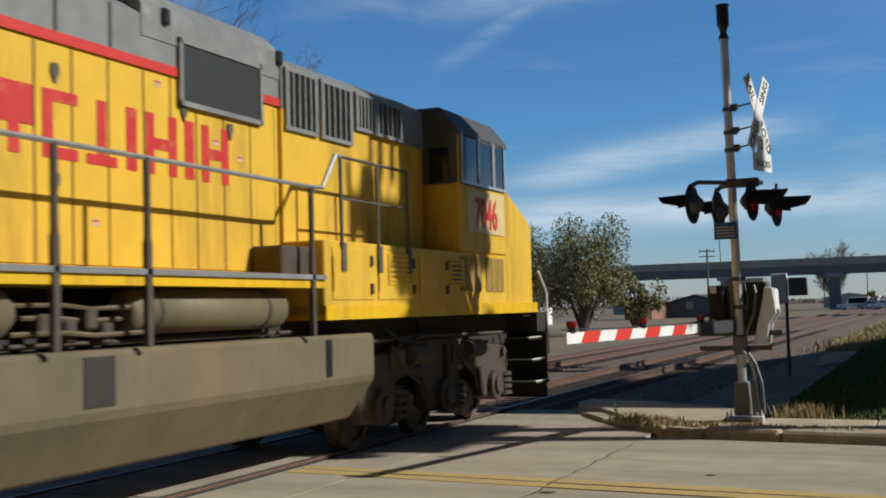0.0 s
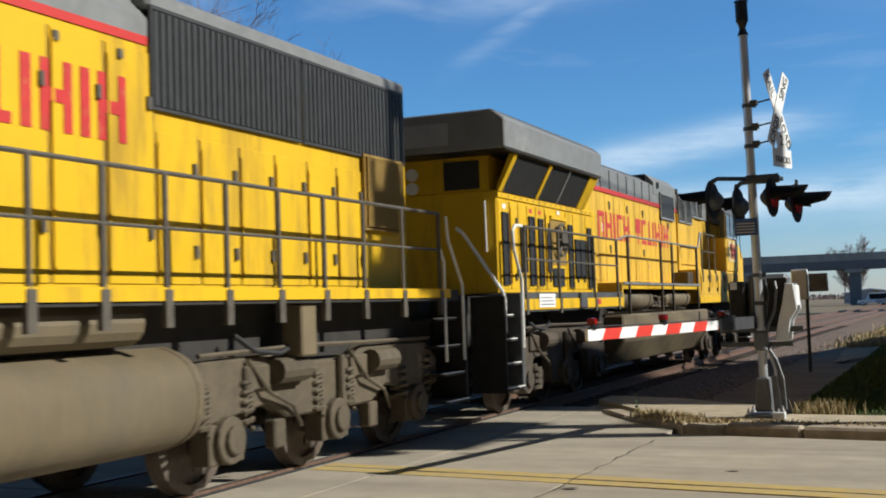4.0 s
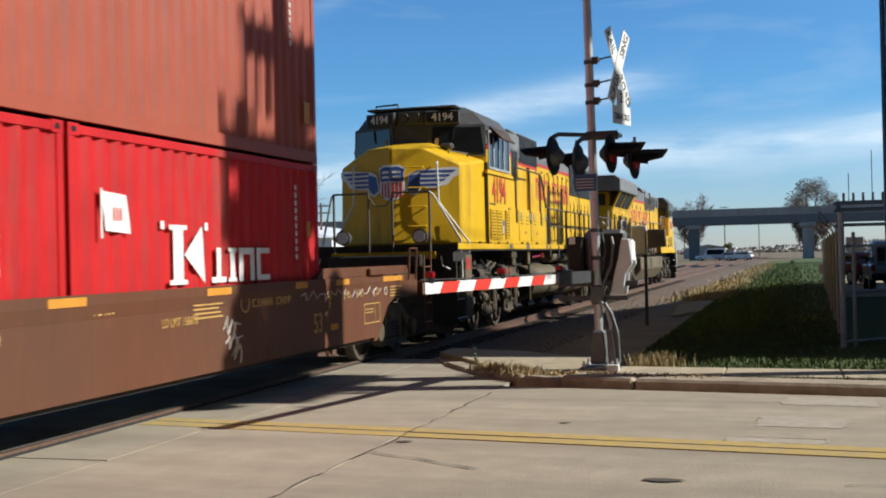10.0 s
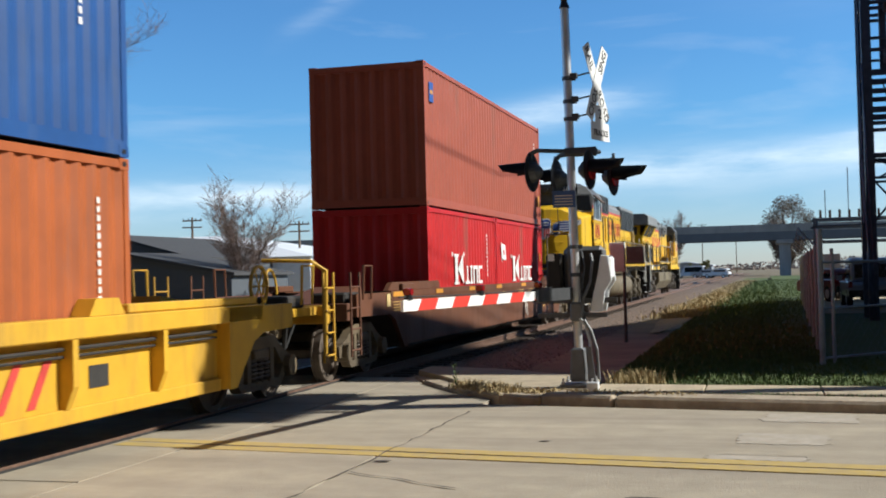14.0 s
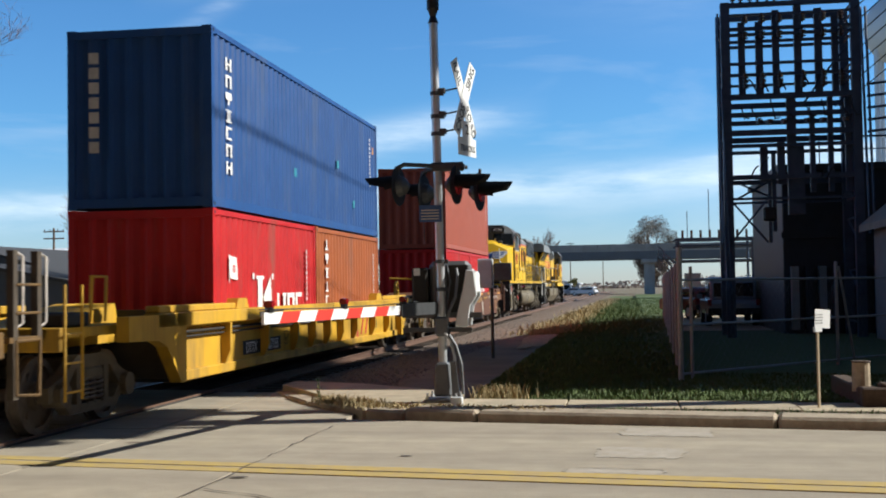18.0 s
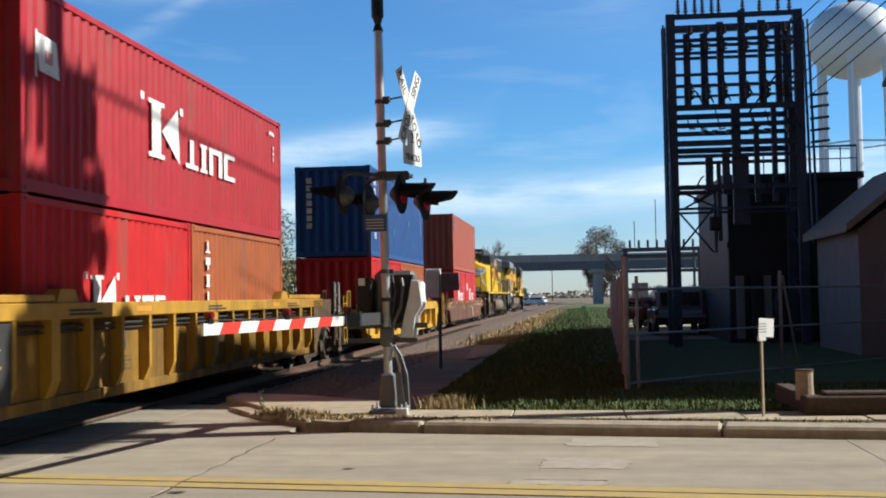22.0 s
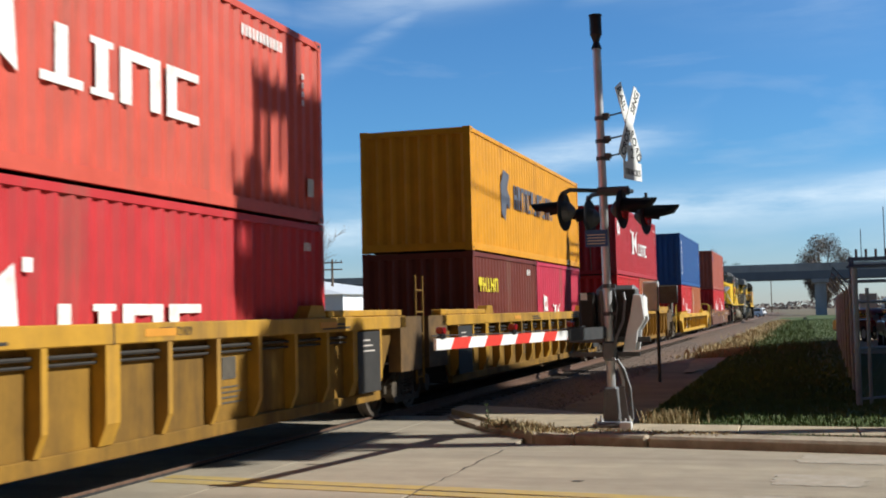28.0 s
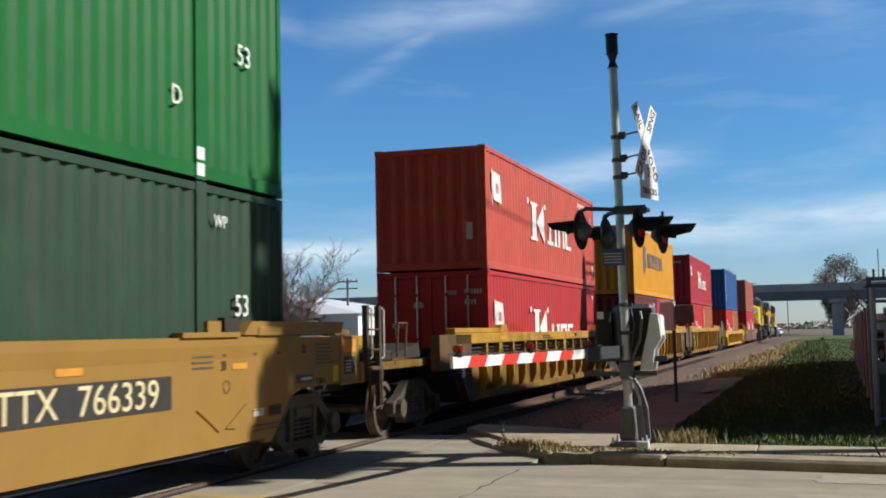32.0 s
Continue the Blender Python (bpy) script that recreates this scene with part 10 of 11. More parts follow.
def build_car(name, x, y, rz, paint, label, L=4.6, W=1.85, H=1.75, suv=True, z=-0.2):
    car = thing(name, x, y, z, label, "car", rz)
    hw = W / 2
    body = prism([(-L / 2, 0.42), (L / 2, 0.42), (L / 2, 0.85), (L / 2 - 0.25, 0.98), (-L / 2 + 0.1, 1.0), (-L / 2, 0.9)], "x", -hw, hw)
    part("body", body, paint, car, bevel=0.05)
    cab = prism([(-L / 2 + 0.12, 1.0), (L / 2 - 1.35, 0.98), (L / 2 - 1.95, H - 0.05), (L / 2 - 2.2, H), (-L / 2 + 0.5, H), (-L / 2 + 0.25, H - 0.12)], "x", -hw + 0.12, hw - 0.12)
    part("cabin", cab, paint, car, bevel=0.05)
    part("rear_window", boxes((-hw + 0.25, hw - 0.25, -L / 2 + 0.10, -L / 2 + 0.2, 1.12, H - 0.22)), "glass", car)
    for s in (-1, 1):
        part("side_window", boxes((min(s * (hw - 0.13), s * (hw - 0.09)), max(s * (hw - 0.13), s * (hw - 0.09)), -L / 2 + 0.5, L / 2 - 2.0, 1.1, H - 0.2)), "glass", car)
        part("tail_lamp", boxes((min(s * (hw - 0.16), s * (hw - 0.02)), max(s * (hw - 0.16), s * (hw - 0.02)), -L / 2 - 0.02, -L / 2 + 0.05, 0.78, 1.0)), "lamp_red", car, "red tail lamp")
        part("mirror", boxes((min(s * hw, s * (hw + 0.2)), max(s * hw, s * (hw + 0.2)), L / 2 - 1.75, L / 2 - 1.6, 1.02, 1.2)), paint, car)
        for yy in (-L / 2 + 0.85, L / 2 - 0.85):
            bm = bmesh.new()
            ring(bm, (s * (hw - 0.1), yy, 0.34), 0.34, 0.20, 0.22, "x", 20)
            w = part("tyre", bm, "rubber", car)
            bm = bmesh.new()
            ring(bm, (s * (hw - 0.06), yy, 0.34), 0.21, 0.0, 0.16, "x", 16)
            part("rim", bm, "alu", w)
    part("bumper", boxes((-hw + 0.03, hw - 0.03, -L / 2 - 0.1, -L / 2 + 0.05, 0.42, 0.68)), "black", car, bevel=0.03)
    if suv:
        part("roof_rack", pipe([(-hw + 0.3, -L / 2 + 0.5, H + 0.06), (-hw + 0.3, L / 2 - 2.3, H + 0.06)], 0.02), "black", car)
        part("roof_rack", pipe([(hw - 0.3, -L / 2 + 0.5, H + 0.06), (hw - 0.3, L / 2 - 2.3, H + 0.06)], 0.02), "black", car)
    return car


# ---------------------------------------------------------------- trees
def bare_tree(name, x, y, h, seed, label, spread=0.3, trunk=0.3, stems=5, lean=0.0, fork=0.10, twig_r=0.012, side=1):
    """A leafless tree: a short trunk, steep stems that part low, side limbs and a haze of fine twigs."""
    t = thing(name, x, y, GROUND_Z, label, "tree")
    rnd = random.Random(seed)
    bm_trunk, bm_limb, tw_v, tw_f = bmesh.new(), bmesh.new(), [], []
    z_fork = h * fork
    rod(bm_trunk, (0, 0, 0), (0, 0, z_fork), trunk * 1.3, 9, trunk)
    part("trunk", bm_trunk, "bark", t)
    def twig(p, q, r):
        d = q - p
        n = Vector((d.y, -d.x, 0.001 + 0.3 * d.z)).normalized() * r
        m_ = d.cross(n).normalized() * r
        b = len(tw_v)
        tw_v.extend((tuple(p + n), tuple(p + m_ * 0.87 - n * 0.5), tuple(p - m_ * 0.87 - n * 0.5), tuple(q)))
        tw_f.extend(((b, b + 1, b + 3), (b + 1, b + 2, b + 3), (b + 2, b, b + 3)))
    def grow(p, d, length, r, level, segs, rise):
        step = length / segs
        for k in range(segs):
            wob = (0.07, 0.13, 0.2, 0.25)[level]
            d = (d + Vector((rnd.gauss(0, wob), rnd.gauss(0, wob), rise + rnd.gauss(0, wob * 0.5)))).normalized()
            q = p + d * step
            r2 = max(twig_r, r * (1 - 0.75 / segs))
            if level < 2:
                rod(bm_limb, p, q, r, 5, r2)
            else:
                twig(p - d * step * 0.05, q + d * step * 0.35, max(twig_r, r))
            if level < 3 and (k >= 1 or level > 0):
                for _ in range(((side, 3, 3) if h > 8 else (2, 2, 2))[level]):
                    a = rnd.uniform(0, math.tau)
                    out = Vector((math.cos(a), math.sin(a), rnd.uniform(-0.15, 0.45)))
                    nd = (d * rnd.uniform(0.55, 1.0) + out * rnd.uniform(0.5, 0.9)).normalized()
                    grow(p + (q - p) * rnd.random(), nd, length * rnd.uniform(*((0.26, 0.46), (0.25, 0.48), (0.35, 0.6))[level]), r * 0.45, level + 1, (5, 4, 1)[level], (0.07, 0.03, 0.0)[level])
            p, r = q, r2
    base = Vector((0, 0, z_fork))
    for i in range(stems):
        a = math.tau * i / stems + rnd.uniform(-0.35, 0.35)
        w = spread * rnd.uniform(0.45, 1.15)
        d = Vector((math.cos(a) * w + lean, math.sin(a) * w, 1.0)).normalized()
        grow(base - Vector((0, 0, rnd.uniform(0.0, 0.25) * z_fork)), d, h * rnd.uniform(0.74, 0.96), trunk * rnd.uniform(0.42, 0.62), 0, 8, 0.02)
    part("limb_crown", bm_limb, "bark", t)
    me = bpy.data.meshes.new("twig_crown")
    me.from_pydata(tw_v, [], tw_f)
    me.materials.append(M["twig"])
    ob = new("twig_crown", me)
    ob.parent = t
    return t


def leaf_cloud(parent, name, rnd, centers, n, size, material):
    verts, faces = [], []
    for i in range(n):
        c, r = rnd.choice(centers)
        d = Vector((rnd.gauss(0, 1), rnd.gauss(0, 1), rnd.gauss(0, 1))).normalized() * r * 0.95 * rnd.random() ** 0.5
        d.z *= 1.2
        p = Vector(c) + d
        a = Vector((rnd.gauss(0, 1), rnd.gauss(0, 1), rnd.gauss(0, 1))).normalized()
        b = a.cross(Vector((rnd.gauss(0, 1), rnd.gauss(0, 1), rnd.gauss(0, 1)))).normalized()
        s = size * rnd.uniform(0.6, 1.4)
        k = len(verts)
        verts += [tuple(p - a * s), tuple(p + b * s * 0.5), tuple(p + a * s), tuple(p - b * s * 0.5)]
        faces.append((k, k + 1, k + 2, k + 3))
    me = bpy.data.meshes.new(name)
    me.from_pydata(verts, [], faces)
    me.materials.append(M[material])
    ob = new(name, me)
    ob.parent = parent
    return ob


def leafy_tree(name, x, y, h, w, seed, label, n=9000, size=0.16, material="leaf", trunk=0.16):
    t = thing(name, x, y, GROUND_Z, label, "tree")
    rnd = random.Random(seed)
    bm = bmesh.new()
    tips = []
    for i in range(9):
        a = math.tau * i / 9 + rnd.uniform(-0.3, 0.3)
        tip = Vector((math.cos(a) * w * rnd.uniform(0.15, 0.42), math.sin(a) * w * rnd.uniform(0.15, 0.42), h * rnd.uniform(0.3, 0.92)))
        mid = tip * 0.5 + Vector((rnd.uniform(-0.2, 0.2), rnd.uniform(-0.2, 0.2), 0.1 * h))
        rod(bm, (0, 0, 0), mid, trunk, 6, trunk * 0.6)
        rod(bm, mid, tip, trunk * 0.6, 5, trunk * 0.2)
        tips.append((tuple(tip), rnd.uniform(0.10, 0.20) * h))
        tips.append((tuple(mid + Vector((rnd.uniform(-1, 1), rnd.uniform(-1, 1), 0)) * 0.2 * w), rnd.uniform(0.10, 0.17) * h))
    part("trunk", bm, "bark", t)
    leaf_cloud(t, "crown", rnd, tips, n, size, material)
    return t


def conifer(name, x, y, h, w, seed, label):
    t = thing(name, x, y, GROUND_Z, label, "tree")
    rnd = random.Random(seed)
    bm = bmesh.new()
    rod(bm, (0, 0, 0), (0, 0, h), 0.28, 8, 0.02)
    part("trunk", bm, "bark", t)
    verts, faces = [], []
    z = h * 0.05
    while z < h:
        r = w * 0.5 * (1 - z / h) ** 0.85 + 0.12
        for k in range(26):
            a = rnd.uniform(0, math.tau)
            rr = r * rnd.uniform(0.5, 1.12) * (1 + 0.10 * math.sin(5 * a + 9 * z / h))
            zb = z + rnd.uniform(-0.035, 0.035) * h
            d = Vector((math.cos(a), math.sin(a), 0))
            s = Vector((-d.y, d.x, 0))
            for q in range(9):
                f = (q + 1) / 9
                p = d * rr * f + Vector((0, 0, zb - 0.30 * rr * f + 0.20 * rr * f * f))
                wdt = 0.24 * rr * (1.15 - f) + 0.14
                b = len(verts)
                verts += [tuple(p - d * 0.16 * rr), tuple(p + s * wdt + Vector((0, 0, rnd.uniform(-0.55, -0.08)))), tuple(p + d * 0.12 * rr + Vector((0, 0, rnd.uniform(-0.12, 0.06)))), tuple(p - s * wdt + Vector((0, 0, rnd.uniform(-0.55, -0.08))))]
                faces += [(b, b + 1, b + 2), (b, b + 2, b + 3)]
        z += h * 0.021
    me = bpy.data.meshes.new("bough_crown")
    me.from_pydata(verts, [], faces)
    me.materials.append(M["needle"])
    ob = new("bough_crown", me)
    ob.parent = t
    return t


# ---------------------------------------------------------------- distance
def build_bridge():
    yb = 240.0
    br = thing("road_bridge", 0, yb, 0, "long grey concrete road bridge over the tracks", "bridge")
    part("deck", boxes((-150, 130, -4.5, 4.5, 8.3, 9.0)), "bridge", br)
    for s in (-4.2, 4.2):
        part("girder", boxes((-150, 130, s - 0.3, s + 0.3, 6.7, 8.3)), "girder", br, "dark steel girder")
        part("parapet", boxes((-150, 130, s * 1.07 - 0.15, s * 1.07 + 0.15, 9.0, 9.75)), "bridge", br)
    for x in (-60, -38, -17.4, 4.2, 30, 56):
        for s in (-3.0,):
            part("pier", boxes((x - 1.05, x + 1.05, s - 0.9, s + 0.9, GROUND_Z, 6.2)), "girder" if x == -17.4 else "bridge", br)
        part("pier_cap", boxes((x - 1.6, x + 1.6, -4.6, 4.6, 5.9, 6.7)), "bridge", br, bevel=0.1)
    for i in range(24):
        part("parapet_joint", boxes((-150 + i * 12, -149.9 + i * 12, -4.68, -4.64, 9.0, 9.75)), "girder", br)


def gable_building(name, x, y, w, l, eave, ridge, wall, roof, label, rz=0, windows=0, ridge_x=0.5):
    b = thing(name, x, y, GROUND_Z, label, "building", rz)
    part("wall", prism([(0, 0), (w, 0), (w, eave), (w * ridge_x, ridge), (0, eave)], "y", 0, l), wall, b)
    part("roof", prism([(-0.4, eave - 0.1), (w * ridge_x, ridge + 0.05), (w + 0.4, eave - 0.1), (w + 0.4, eave + 0.12), (w * ridge_x, ridge + 0.28), (-0.4, eave + 0.12)], "y", -0.4, l + 0.4), roof, b)
    for i in range(windows):
        x0 = w * (i + 0.35) / windows
        part("window", boxes((x0, x0 + 0.9, -0.03, -0.004, 1.2, 2.2)), "glass", b)
    return b


def build_far():
    # orange caboose beyond the track
    cb = thing("caboose", -38.0, 45.6, GROUND_Z, "orange caboose parked on a siding", "caboose", 90)
    part("body", boxes((0, 10.4, 0, 3.0, 1.0, 3.22)), "orange", cb, bevel=0.03)
    part("letter_board", boxes((-0.02, 10.42, -0.02, -0.002, 2.86, 3.2)), "orange", cb)
    part("roof", prism([(-0.12, 3.22), (3.12, 3.22), (3.0, 3.30), (1.5, 3.42), (0.0, 3.30)], "x", -0.5, 10.9), "roof_dark", cb, "dark curved roof")
    part("underframe", boxes((-0.6, 11.0, 0.4, 2.6, 0.75, 1.0)), "under", cb)
    for x in (1.2, 3.0, 6.2, 7.9):
        part("window", boxes((x, x + 0.62, -0.03, -0.003, 1.75, 2.5)), "glass", cb)
        part("window_frame", boxes((x - 0.06, x, -0.05, -0.003, 1.7, 2.56), (x + 0.62, x + 0.68, -0.05, -0.003, 1.7, 2.56), (x, x + 0.62, -0.05, -0.003, 2.5, 2.56), (x, x + 0.62, -0.05, -0.003, 1.69, 1.75)), "timber", cb)
    part("door", boxes((4.5, 5.2, -0.03, -0.003, 1.05, 2.7)), "timber", cb)
    part("roof_rail", pipe([(7.4, 0.5, 3.35), (7.5, 0.5, 3.8), (7.75, 0.5, 3.45), (8.0, 0.5, 3.8), (8.1, 0.5, 3.35)], 0.03), "white", cb, "white roof grab rail")
    for x in (1.6, 7.6):
        bm = bmesh.new()
        for k in (-0.6, 0.6):
            ring(bm, (x + k, 0.8, 0.46), 0.42, 0.0, 0.14, "y", 16)
            ring(bm, (x + k, 2.2, 0.46), 0.42, 0.0, 0.14, "y", 16)
        part("truck", bm, "bogie", cb)
    # white box by the road across the track
    wb = thing("storage_box", -41.3, 41.0, GROUND_Z, "grey storage box with a white end", "storage box", -4)
    part("body", boxes((0, 6.0, 0, 2.4, 0.4, 2.45)), "siding", wb, bevel=0.02)
    part("end_wall", boxes((3.4, 6.03, -0.02, 2.42, 0.4, 2.35)), "white", wb)
    part("roof", prism([(-0.1, 2.45), (2.5, 2.45), (1.2, 2.85)], "x", -0.1, 6.1), "roof_white", wb)
    part("skid", boxes((0.2, 5.8, 0.2, 2.2, 0.0, 0.4)), "timber", wb)
    gable_building("grey_shed", -58.2, 84, 14.5, 18, 3.7, 5.6, "shed_grey", "roof_dark", "dark grey metal shed beyond the track", 0, 0)
    gable_building("small_shed", -49.2, 75, 13.3, 10, 2.35, 3.85, "shed_grey", "roof_dark", "low slate-blue shed with a pale roof edge", 0, 1, 0.35)
    wb2 = thing("white_building", -90.0, 100.0, GROUND_Z, "long low building with a white hipped metal roof", "building")
    part("wall", boxes((0, 50, 0, 27, 0, 3.95)), "white", wb2)
    bm = bmesh.new()
    hip = [bm.verts.new(q) for q in ((-0.4, -0.4, 3.95), (50.4, -0.4, 3.95), (50.4, 27.4, 3.95), (-0.4, 27.4, 3.95), (-0.4, 13.0, 6.6), (36.0, 13.0, 6.6))]
    for f in ((0, 1, 5, 4), (1, 2, 5), (2, 3, 4, 5), (3, 0, 4), (3, 2, 1, 0)):
        bm.faces.new([hip[q] for q in f])
    part("roof", bm, "roof_white", wb2, "white metal roof")
    for q in range(6):
        part("window", boxes((8 + 7 * q, 9.4 + 7 * q, -0.03, -0.004, 1.4, 2.6)), "glass", wb2)
    gable_building("orange_building", -37.6, 151, 3.6, 8, 2.3, 2.8, "brick", "roof_dark", "small brick-orange building in the distance", 0, 1)
    gable_building("far_shed", -34.0, 160, 8.0, 14, 1.9, 2.9, "shed_grey", "roof_dark", "far dark shed with a low roof", 0, 1)
    gable_building("far_shed", -24.0, 290, 12.0, 14, 2.4, 3.2, "siding", "roof_white", "far pale shed under the bridge", 0, 2)
    # trees beyond the track
    bare_tree("bare_tree", -50.9, 69, 20.3, 31, "tall leafless tree with steep thin stems", 0.20, 0.30, 3)
    bare_tree("bare_tree", -48.3, 68, 19.6, 32, "tall leafless tree with a broad leaning crown", 0.36, 0.30, 6, 0.12, side=2)
    bare_tree("bare_tree", -62.4, 68, 18.4, 33, "tall leafless tree with fanned stems", 0.34, 0.40, 6, -0.06)
    bare_tree("bare_tree", -58.0, 72, 19.0, 34, "leafless tree behind the spruce", 0.22, 0.32, 4)
    bare_tree("bare_tree", -36.4, 78, 6.6, 35, "small leafless tree before a white roof", 0.55, 0.10, 7, 0.0, 0.2, 0.011)
    bare_tree("bare_tree", -71, 72, 19, 36, "leafless tree beyond the track", 0.30, 0.32, 5)
    conifer("spruce", -50.6, 61.5, 18.6, 11.5, 41, "dark green spruce beyond the track")
    conifer("spruce", -46.6, 63.0, 8.4, 7.6, 42, "low dark green spruce beside a taller one")
    leafy_tree("scrub_tree", -21.8, 76, 8.0, 7.4, 51, "scrubby tree with thin olive autumn leaves", 22000, 0.095)
    leafy_tree("scrub_tree", -26.8, 79, 7.9, 5.0, 52, "scrubby tree with thin olive autumn leaves", 12000, 0.095)
    leafy_tree("scrub_bush", -19.6, 82, 4.2, 4.0, 53, "low scrub bush beside the track", 2500, 0.13)
    leafy_tree("bare_tree", 4.9, 256, 15.8, 15.0, 61, "large leafless tree with a fine round crown beyond the bridge", 30000, 0.15, "far_twig", 0.35)
    bare_tree("bare_tree", -19.5, 262, 11.0, 63, "leafless tree beyond the bridge", 0.5, 0.35, 6, 0.0, 0.12, 0.03)
    leafy_tree("far_bush", -14.0, 262, 3.4, 7.0, 64, "brown scrub beyond the bridge", 1500, 0.3, "leaf", 0.1)
    # utility poles
    for i, (x, y, h, arms) in enumerate(((-41.5, 55, 11.2, 0), (-45.1, 110, 7.7, 1), (-57.0, 110, 8.5, 1), (-44.5, 130, 11.0, 1), (-29.0, 165, 9.5, 1), (-24.5, 300, 13.0, 1), (-16.0, 330, 14.0, 1), (-8.0, 380, 15.0, 1))):
        p = thing("utility_pole", x, y, GROUND_Z, "brown wooden utility pole" if not arms else "distant wooden utility pole with a crossarm", "utility pole", group="utility poles")
        bm = bmesh.new()
        rod(bm, (0, 0, 0), (0, 0, h), 0.16 if arms else 0.26, 10, 0.11 if arms else 0.20)
        part("pole", bm, "pole_wood", p)
        if arms:
            for z in (h - 0.4, h - 1.1):
                part("crossarm", boxes((-1.1, 1.1, -0.06, 0.06, z, z + 0.13)), "pole_wood", p)
            for k in (-1.0, -0.4, 0.4, 1.0):
                bm = bmesh.new()
                rod(bm, (k, 0, h - 0.27), (k, 0, h - 0.08), 0.05, 6)
                part("insulator", bm, "porcelain", p)
    # low woods at the horizon
    rnd = random.Random(71)
    verts, faces = [], []
    for i in range(9000):
        x = rnd.uniform(-420, 420)
        y = rnd.uniform(620, 760)
        z = GROUND_Z + rnd.random() ** 1.6 * (4.2 + 2.0 * math.sin(x * 0.03))
        s = rnd.uniform(0.4, 1.0)
        a = rnd.uniform(0, math.pi)
        b = len(verts)
        verts += [(x - s * math.cos(a), y - s * math.sin(a), z - s * 0.6), (x + s * math.cos(a), y + s * math.sin(a), z - s * 0.5), (x + s * 0.4, y, z + s)]
        faces.append((b, b + 1, b + 2))
    me = bpy.data.meshes.new("far_woods")
    me.from_pydata(verts, [], faces)
    me.materials.append(M["twig"])
    tagged(new("far_woods", me), "brown leafless woods along the horizon", "woods", kind="stuff")
    # water tower
    wt_ = thing("water_tower", 35.0, 150.0, GROUND_Z, "pale blue-grey water tower on slender legs", "water tower")
    bm = bmesh.new()
    bmesh.ops.create_uvsphere(bm, u_segments=32, v_segments=16, radius=5.6)
    for vert in bm.verts:
        vert.co.z = vert.co.z * 0.86 + 33.0
    part("tank", bm, "tower", wt_, smooth=True)
    bm = bmesh.new()
    rod(bm, (0, 0, 37.6), (0, 0, 39.4), 0.6, 12, 0.3)
    part("finial", bm, "black", wt_)
    for k in range(6):
        a = math.tau * k / 6 + 0.2
        bm = bmesh.new()
        rod(bm, (4.6 * math.cos(a), 4.6 * math.sin(a), 0), (4.4 * math.cos(a), 4.4 * math.sin(a), 32.5), 0.34, 10)
        part("leg", bm, "tower", wt_)
    bm = bmesh.new()
    rod(bm, (0, 0, 0), (0, 0, 30), 0.8, 14)
    part("riser", bm, "tower", wt_)
    for z in (10, 20):
        for k in range(6):
            a, b = math.tau * k / 6 + 0.2, math.tau * (k + 1) / 6 + 0.2
            part("strut", pipe([(4.5 * math.cos(a), 4.5 * math.sin(a), z), (4.5 * math.cos(b), 4.5 * math.sin(b), z)], 0.12, 6), "tower", wt_)
    # parked and distant cars
    build_car("parked_car", 3.95, 47.6, 0, "suv", "silver-blue sport utility car parked behind the fence", 4.8, 1.95, 1.85, z=0.035)
    build_car("parked_car", 3.1, 56.0, 20, "car_red", "dark red car parked behind the fence", 4.4, 1.8, 1.45, False, z=0.035)
    build_car("parked_car", -7.6, 205.0, 70, "car_white", "white car far along the road", 4.6, 1.85, 1.6, False)
    build_car("parked_car", -12.5, 212.0, 80, "car_white", "white van far along the road", 5.6, 2.0, 2.2, False)
    build_car("parked_car", -10.0, 209.0, 85, "suv", "grey car far along the road", 4.6, 1.85, 1.5, False)
    # pale gravel lot behind the fence
    lot = part("gravel_lot", boxes((1.9, 13.0, 41.5, 66.0, GROUND_Z, 0.035)), "walk")
    tagged(lot, "pale gravel lot behind the fence", "lot", kind="structure")


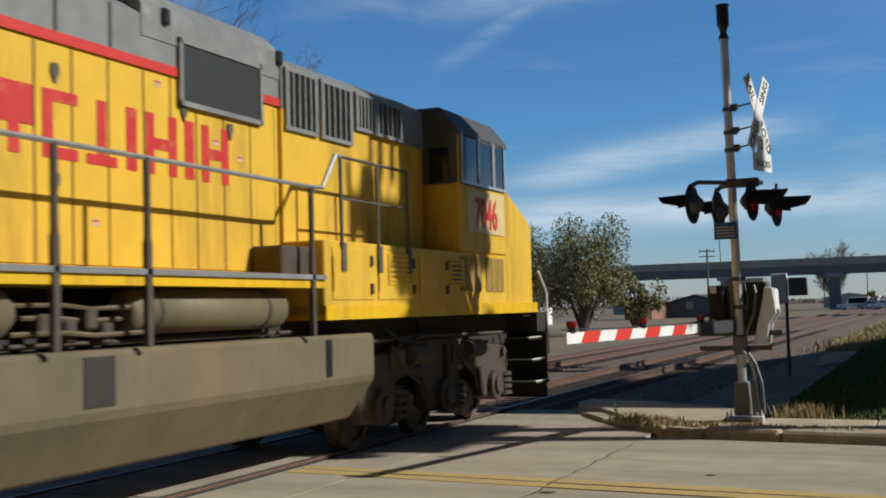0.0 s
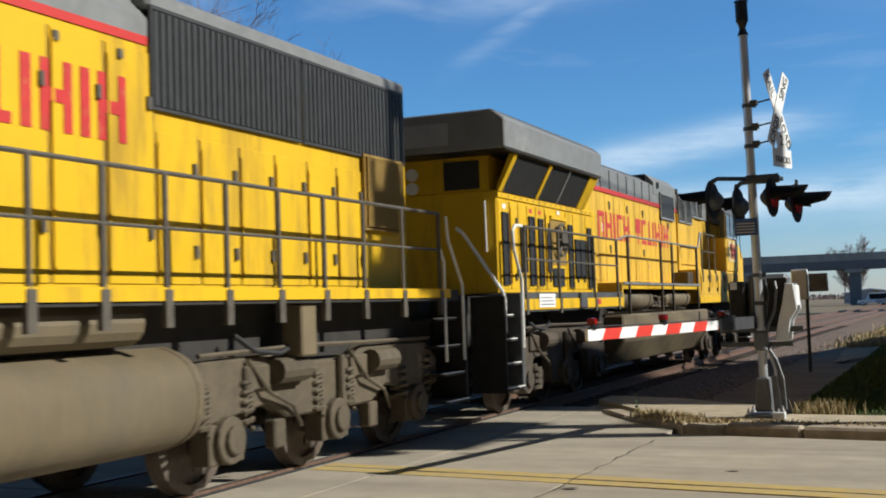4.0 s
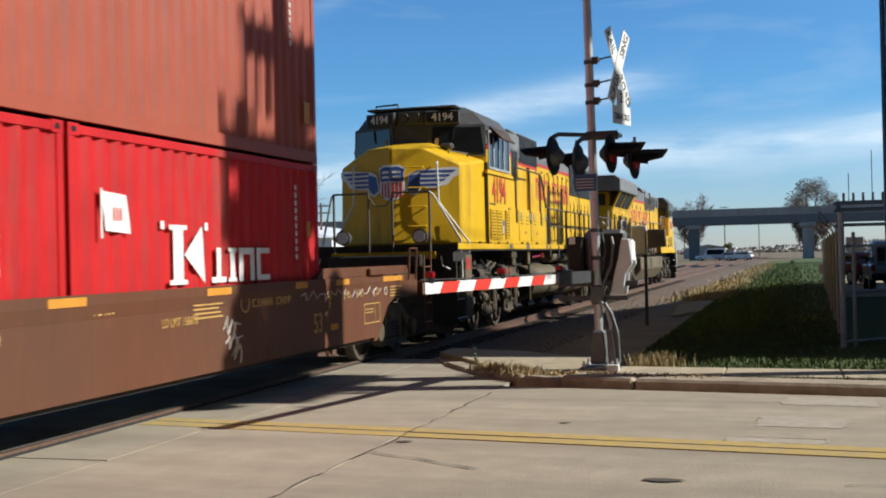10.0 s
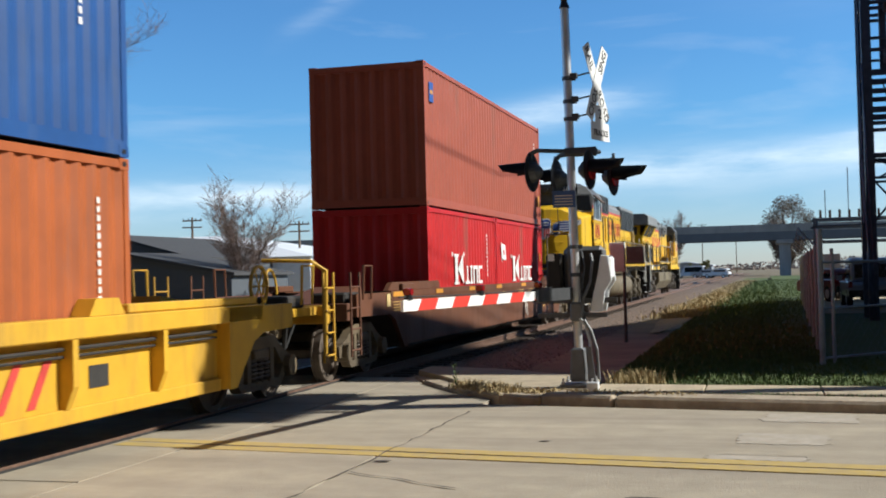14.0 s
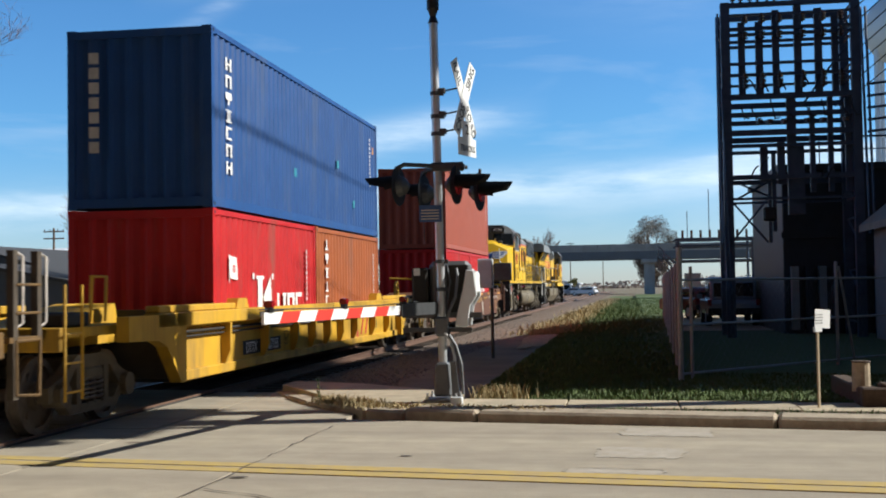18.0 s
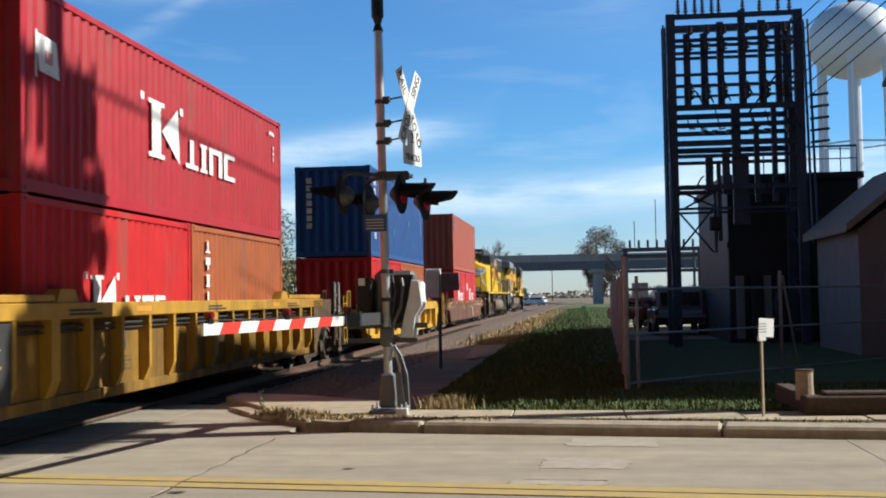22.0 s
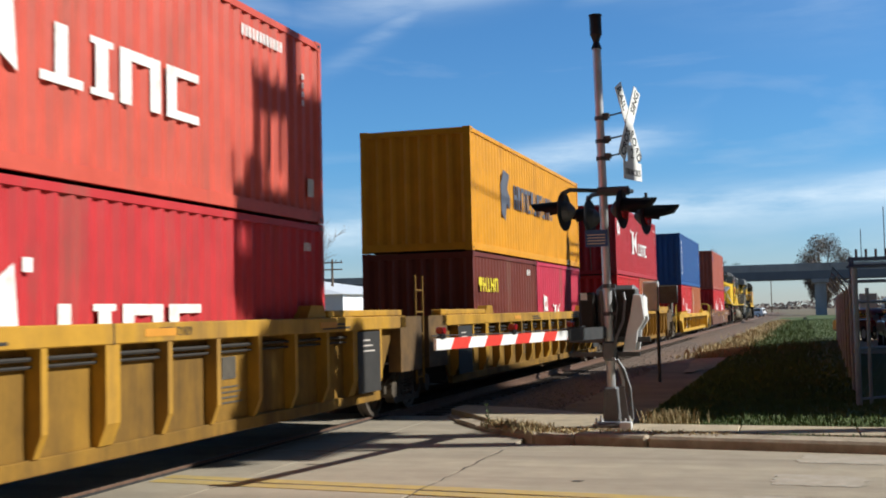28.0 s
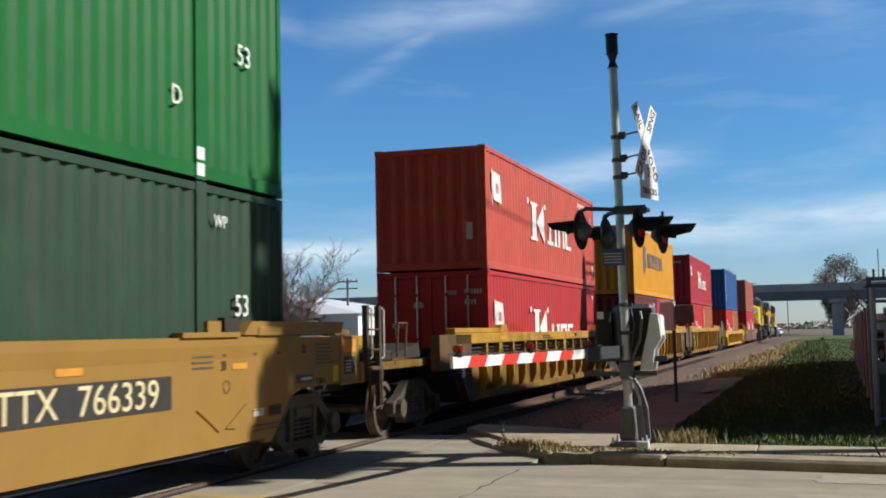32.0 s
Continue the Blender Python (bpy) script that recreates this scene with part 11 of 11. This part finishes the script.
def build_offstage():
    """Unseen things added to the right and behind to shade lawn, track and train."""
    # unseen added block; its size follows the edge of the shade it throws
    h = 12.0
    wh = thing("shade_block", 9.6, 22.62, GROUND_Z, "unseen tall block shaped to shade the lawn and track", "building")
    part("wall", prism([(0, 0), (30, 0.3), (36, 36), (6.0, 37.4)], "z", 0, h), "lichen", wh)
    part("roof", prism([(-0.05, -0.05), (30.2, 0.2), (36.2, 36.2), (5.8, 37.6)], "z", h, h + 0.2), "roof_dark", wh)
    for k in range(5):
        part("window", boxes((3 + 5.2 * k, 5 + 5.2 * k, 0.05 * k - 0.02, 0.05 * k + 0.4, 4, 7)), "glass", wh)
    # unseen pole with crossarms and a bank of cans, placed by the shadow they throw
    px, py = 8.4, 18.0
    p = thing("utility_pole", px, py, GROUND_Z, "tall wooden utility pole with transformers and crossarms", "utility pole", group="utility poles")
    bm = bmesh.new()
    rod(bm, (0, 0, 0), (0, 0, 17.9), 0.27, 10, 0.21)
    part("pole", bm, "pole_wood", p)
    for z, y0, y1, t in ((14.6, -1.15, 1.2, 0.34), (13.1, -1.75, 1.35, 0.42)):
        part("crossarm", boxes((-0.1, 0.1, y0, y1, z, z + t)), "pole_wood", p)
        for k in (0.0, 0.14, 0.3, 0.62, 0.8, 1.0):
            bm = bmesh.new()
            rod(bm, (0, y0 + k * (y1 - y0), z + t), (0, y0 + k * (y1 - y0), z + t + (0.20 if z > 14 else 0.42)), 0.06, 8)
            part("insulator", bm, "porcelain", p)
            bm = bmesh.new()
            rod(bm, (0, y0 + k * (y1 - y0) * 0.97 + 0.08, z), (0, y0 + k * (y1 - y0) * 0.97 + 0.05, z - 0.75), 0.085, 8)
            part("cutout_switch", bm, "porcelain", p)
    for k, z, hh, r in ((-1.2, 10.75, 0.9, 0.30), (-0.85, 11.7, 0.95, 0.33), (0.5, 10.3, 1.0, 0.30), (0.42, 11.75, 0.95, 0.36)):
        bm = bmesh.new()
        rod(bm, (0.1, k, z), (0.1, k, z + hh), r, 14)
        rod(bm, (0.1, k, z + hh), (0.1, k, z + hh + 0.15), r, 14, r * 0.4)
        part("transformer", bm, "cast", p, "grey transformer can")
    rnd = random.Random(82)
    # leaf clumps added only to make the pole's shadow dense and ragged
    leaf_cloud(p, "shadow_filler", rnd, [((0, -1.0, 12.85), 0.42), ((0, -0.5, 12.65), 0.42), ((0, 0.4, 12.65), 0.5), ((0, 0.5, 12.95), 0.4), ((0, 0.5, 14.15), 0.45), ((0, -0.5, 11.4), 0.4), ((0, 0.3, 11.2), 0.4)], 3900, 0.10, "leaf")
    leaf_cloud(p, "shadow_filler", rnd, [((0, -1.4, 12.4), 0.40), ((0, -1.0, 11.9), 0.42), ((0, -0.4, 12.2), 0.35), ((0, 0.3, 12.1), 0.4), ((0, 0.6, 11.5), 0.3), ((0, 1.42, 12.6), 0.24), ((0, 1.30, 13.4), 0.30), ((0, -1.2, 13.6), 0.26), ((0, 0.35, 13.9), 0.42), ((0, 0.9, 14.2), 0.36), ((0, 0.85, 13.2), 0.40), ((0, 0.9, 12.7), 0.34), ((0, -1.5, 11.2), 0.36)], 4500, 0.10, "leaf")
    for k in (-0.4, 0.35):
        part("riser_pipe", pipe([(0.1, k, 9.4), (0.1, k, 12.7)], 0.10, 8), "cast", p)
    # cans and platform added to make the low part of the shadow solid
    for k, r in ((0.25, 0.44), (0.84, 0.20), (1.58, 0.30)):
        bm = bmesh.new()
        rod(bm, (0.15, k, 10.25), (0.15, k, 11.6), r, 16)
        rod(bm, (0.15, k, 11.6), (0.15, k, 11.75), r, 16, r * 0.4)
        part("transformer", bm, "cast", p, "large can added to fill the pole's shadow")
    part("platform", boxes((-0.3, 0.6, -1.3, 2.0, 10.05, 10.25)), "pole_wood", p, "platform added to fill the pole's shadow")
    leaf_cloud(p, "shadow_filler", rnd, [((0, -0.6, 10.8), 0.55), ((0, -1.0, 10.5), 0.5), ((0, -1.7, 10.55), 0.35), ((0, -0.3, 10.9), 0.4)], 2600, 0.10, "leaf")
    for k in range(3):
        part("wire", pipe([(0, -1.1 + 0.9 * k, 14.9), (-0.6, 14, 14.0), (-1.0, 28, 14.6)], 0.02, 5), "cable", p)
    # plain unseen walls added to hold off sky light, with the gap of the tracks between them
    for k, (x0, x1) in enumerate(((-5.2, 46.0), (-70.0, -14.2))):
        w = part("wall_south" if k == 0 else "wall_southwest", boxes((x0, x1, -7.4, -7.0, GROUND_Z, 34.0)), "slat")
        tagged(w, "unseen wall added to hold sky light off the train", "wall", kind="structure")
    w = part("wall_over_tracks", boxes((-14.2, -5.2, -7.4, -7.0, 7.2, 34.0)), "slat")
    tagged(w, "unseen wall added over the track gap to hold off sky light", "wall", kind="structure")
    w = part("wall_east", boxes((46.0, 46.4, -7.4, 21.0, GROUND_Z, 23.0)), "slat")
    tagged(w, "unseen wall added on the east to hold off sky light", "wall", kind="structure")


# ---------------------------------------------------------------- build
build_ground()
build_road()
build_grass()
build_train()
build_signal()
build_roadside()
build_substation()
build_bridge()
build_far()
build_offstage()
motions()
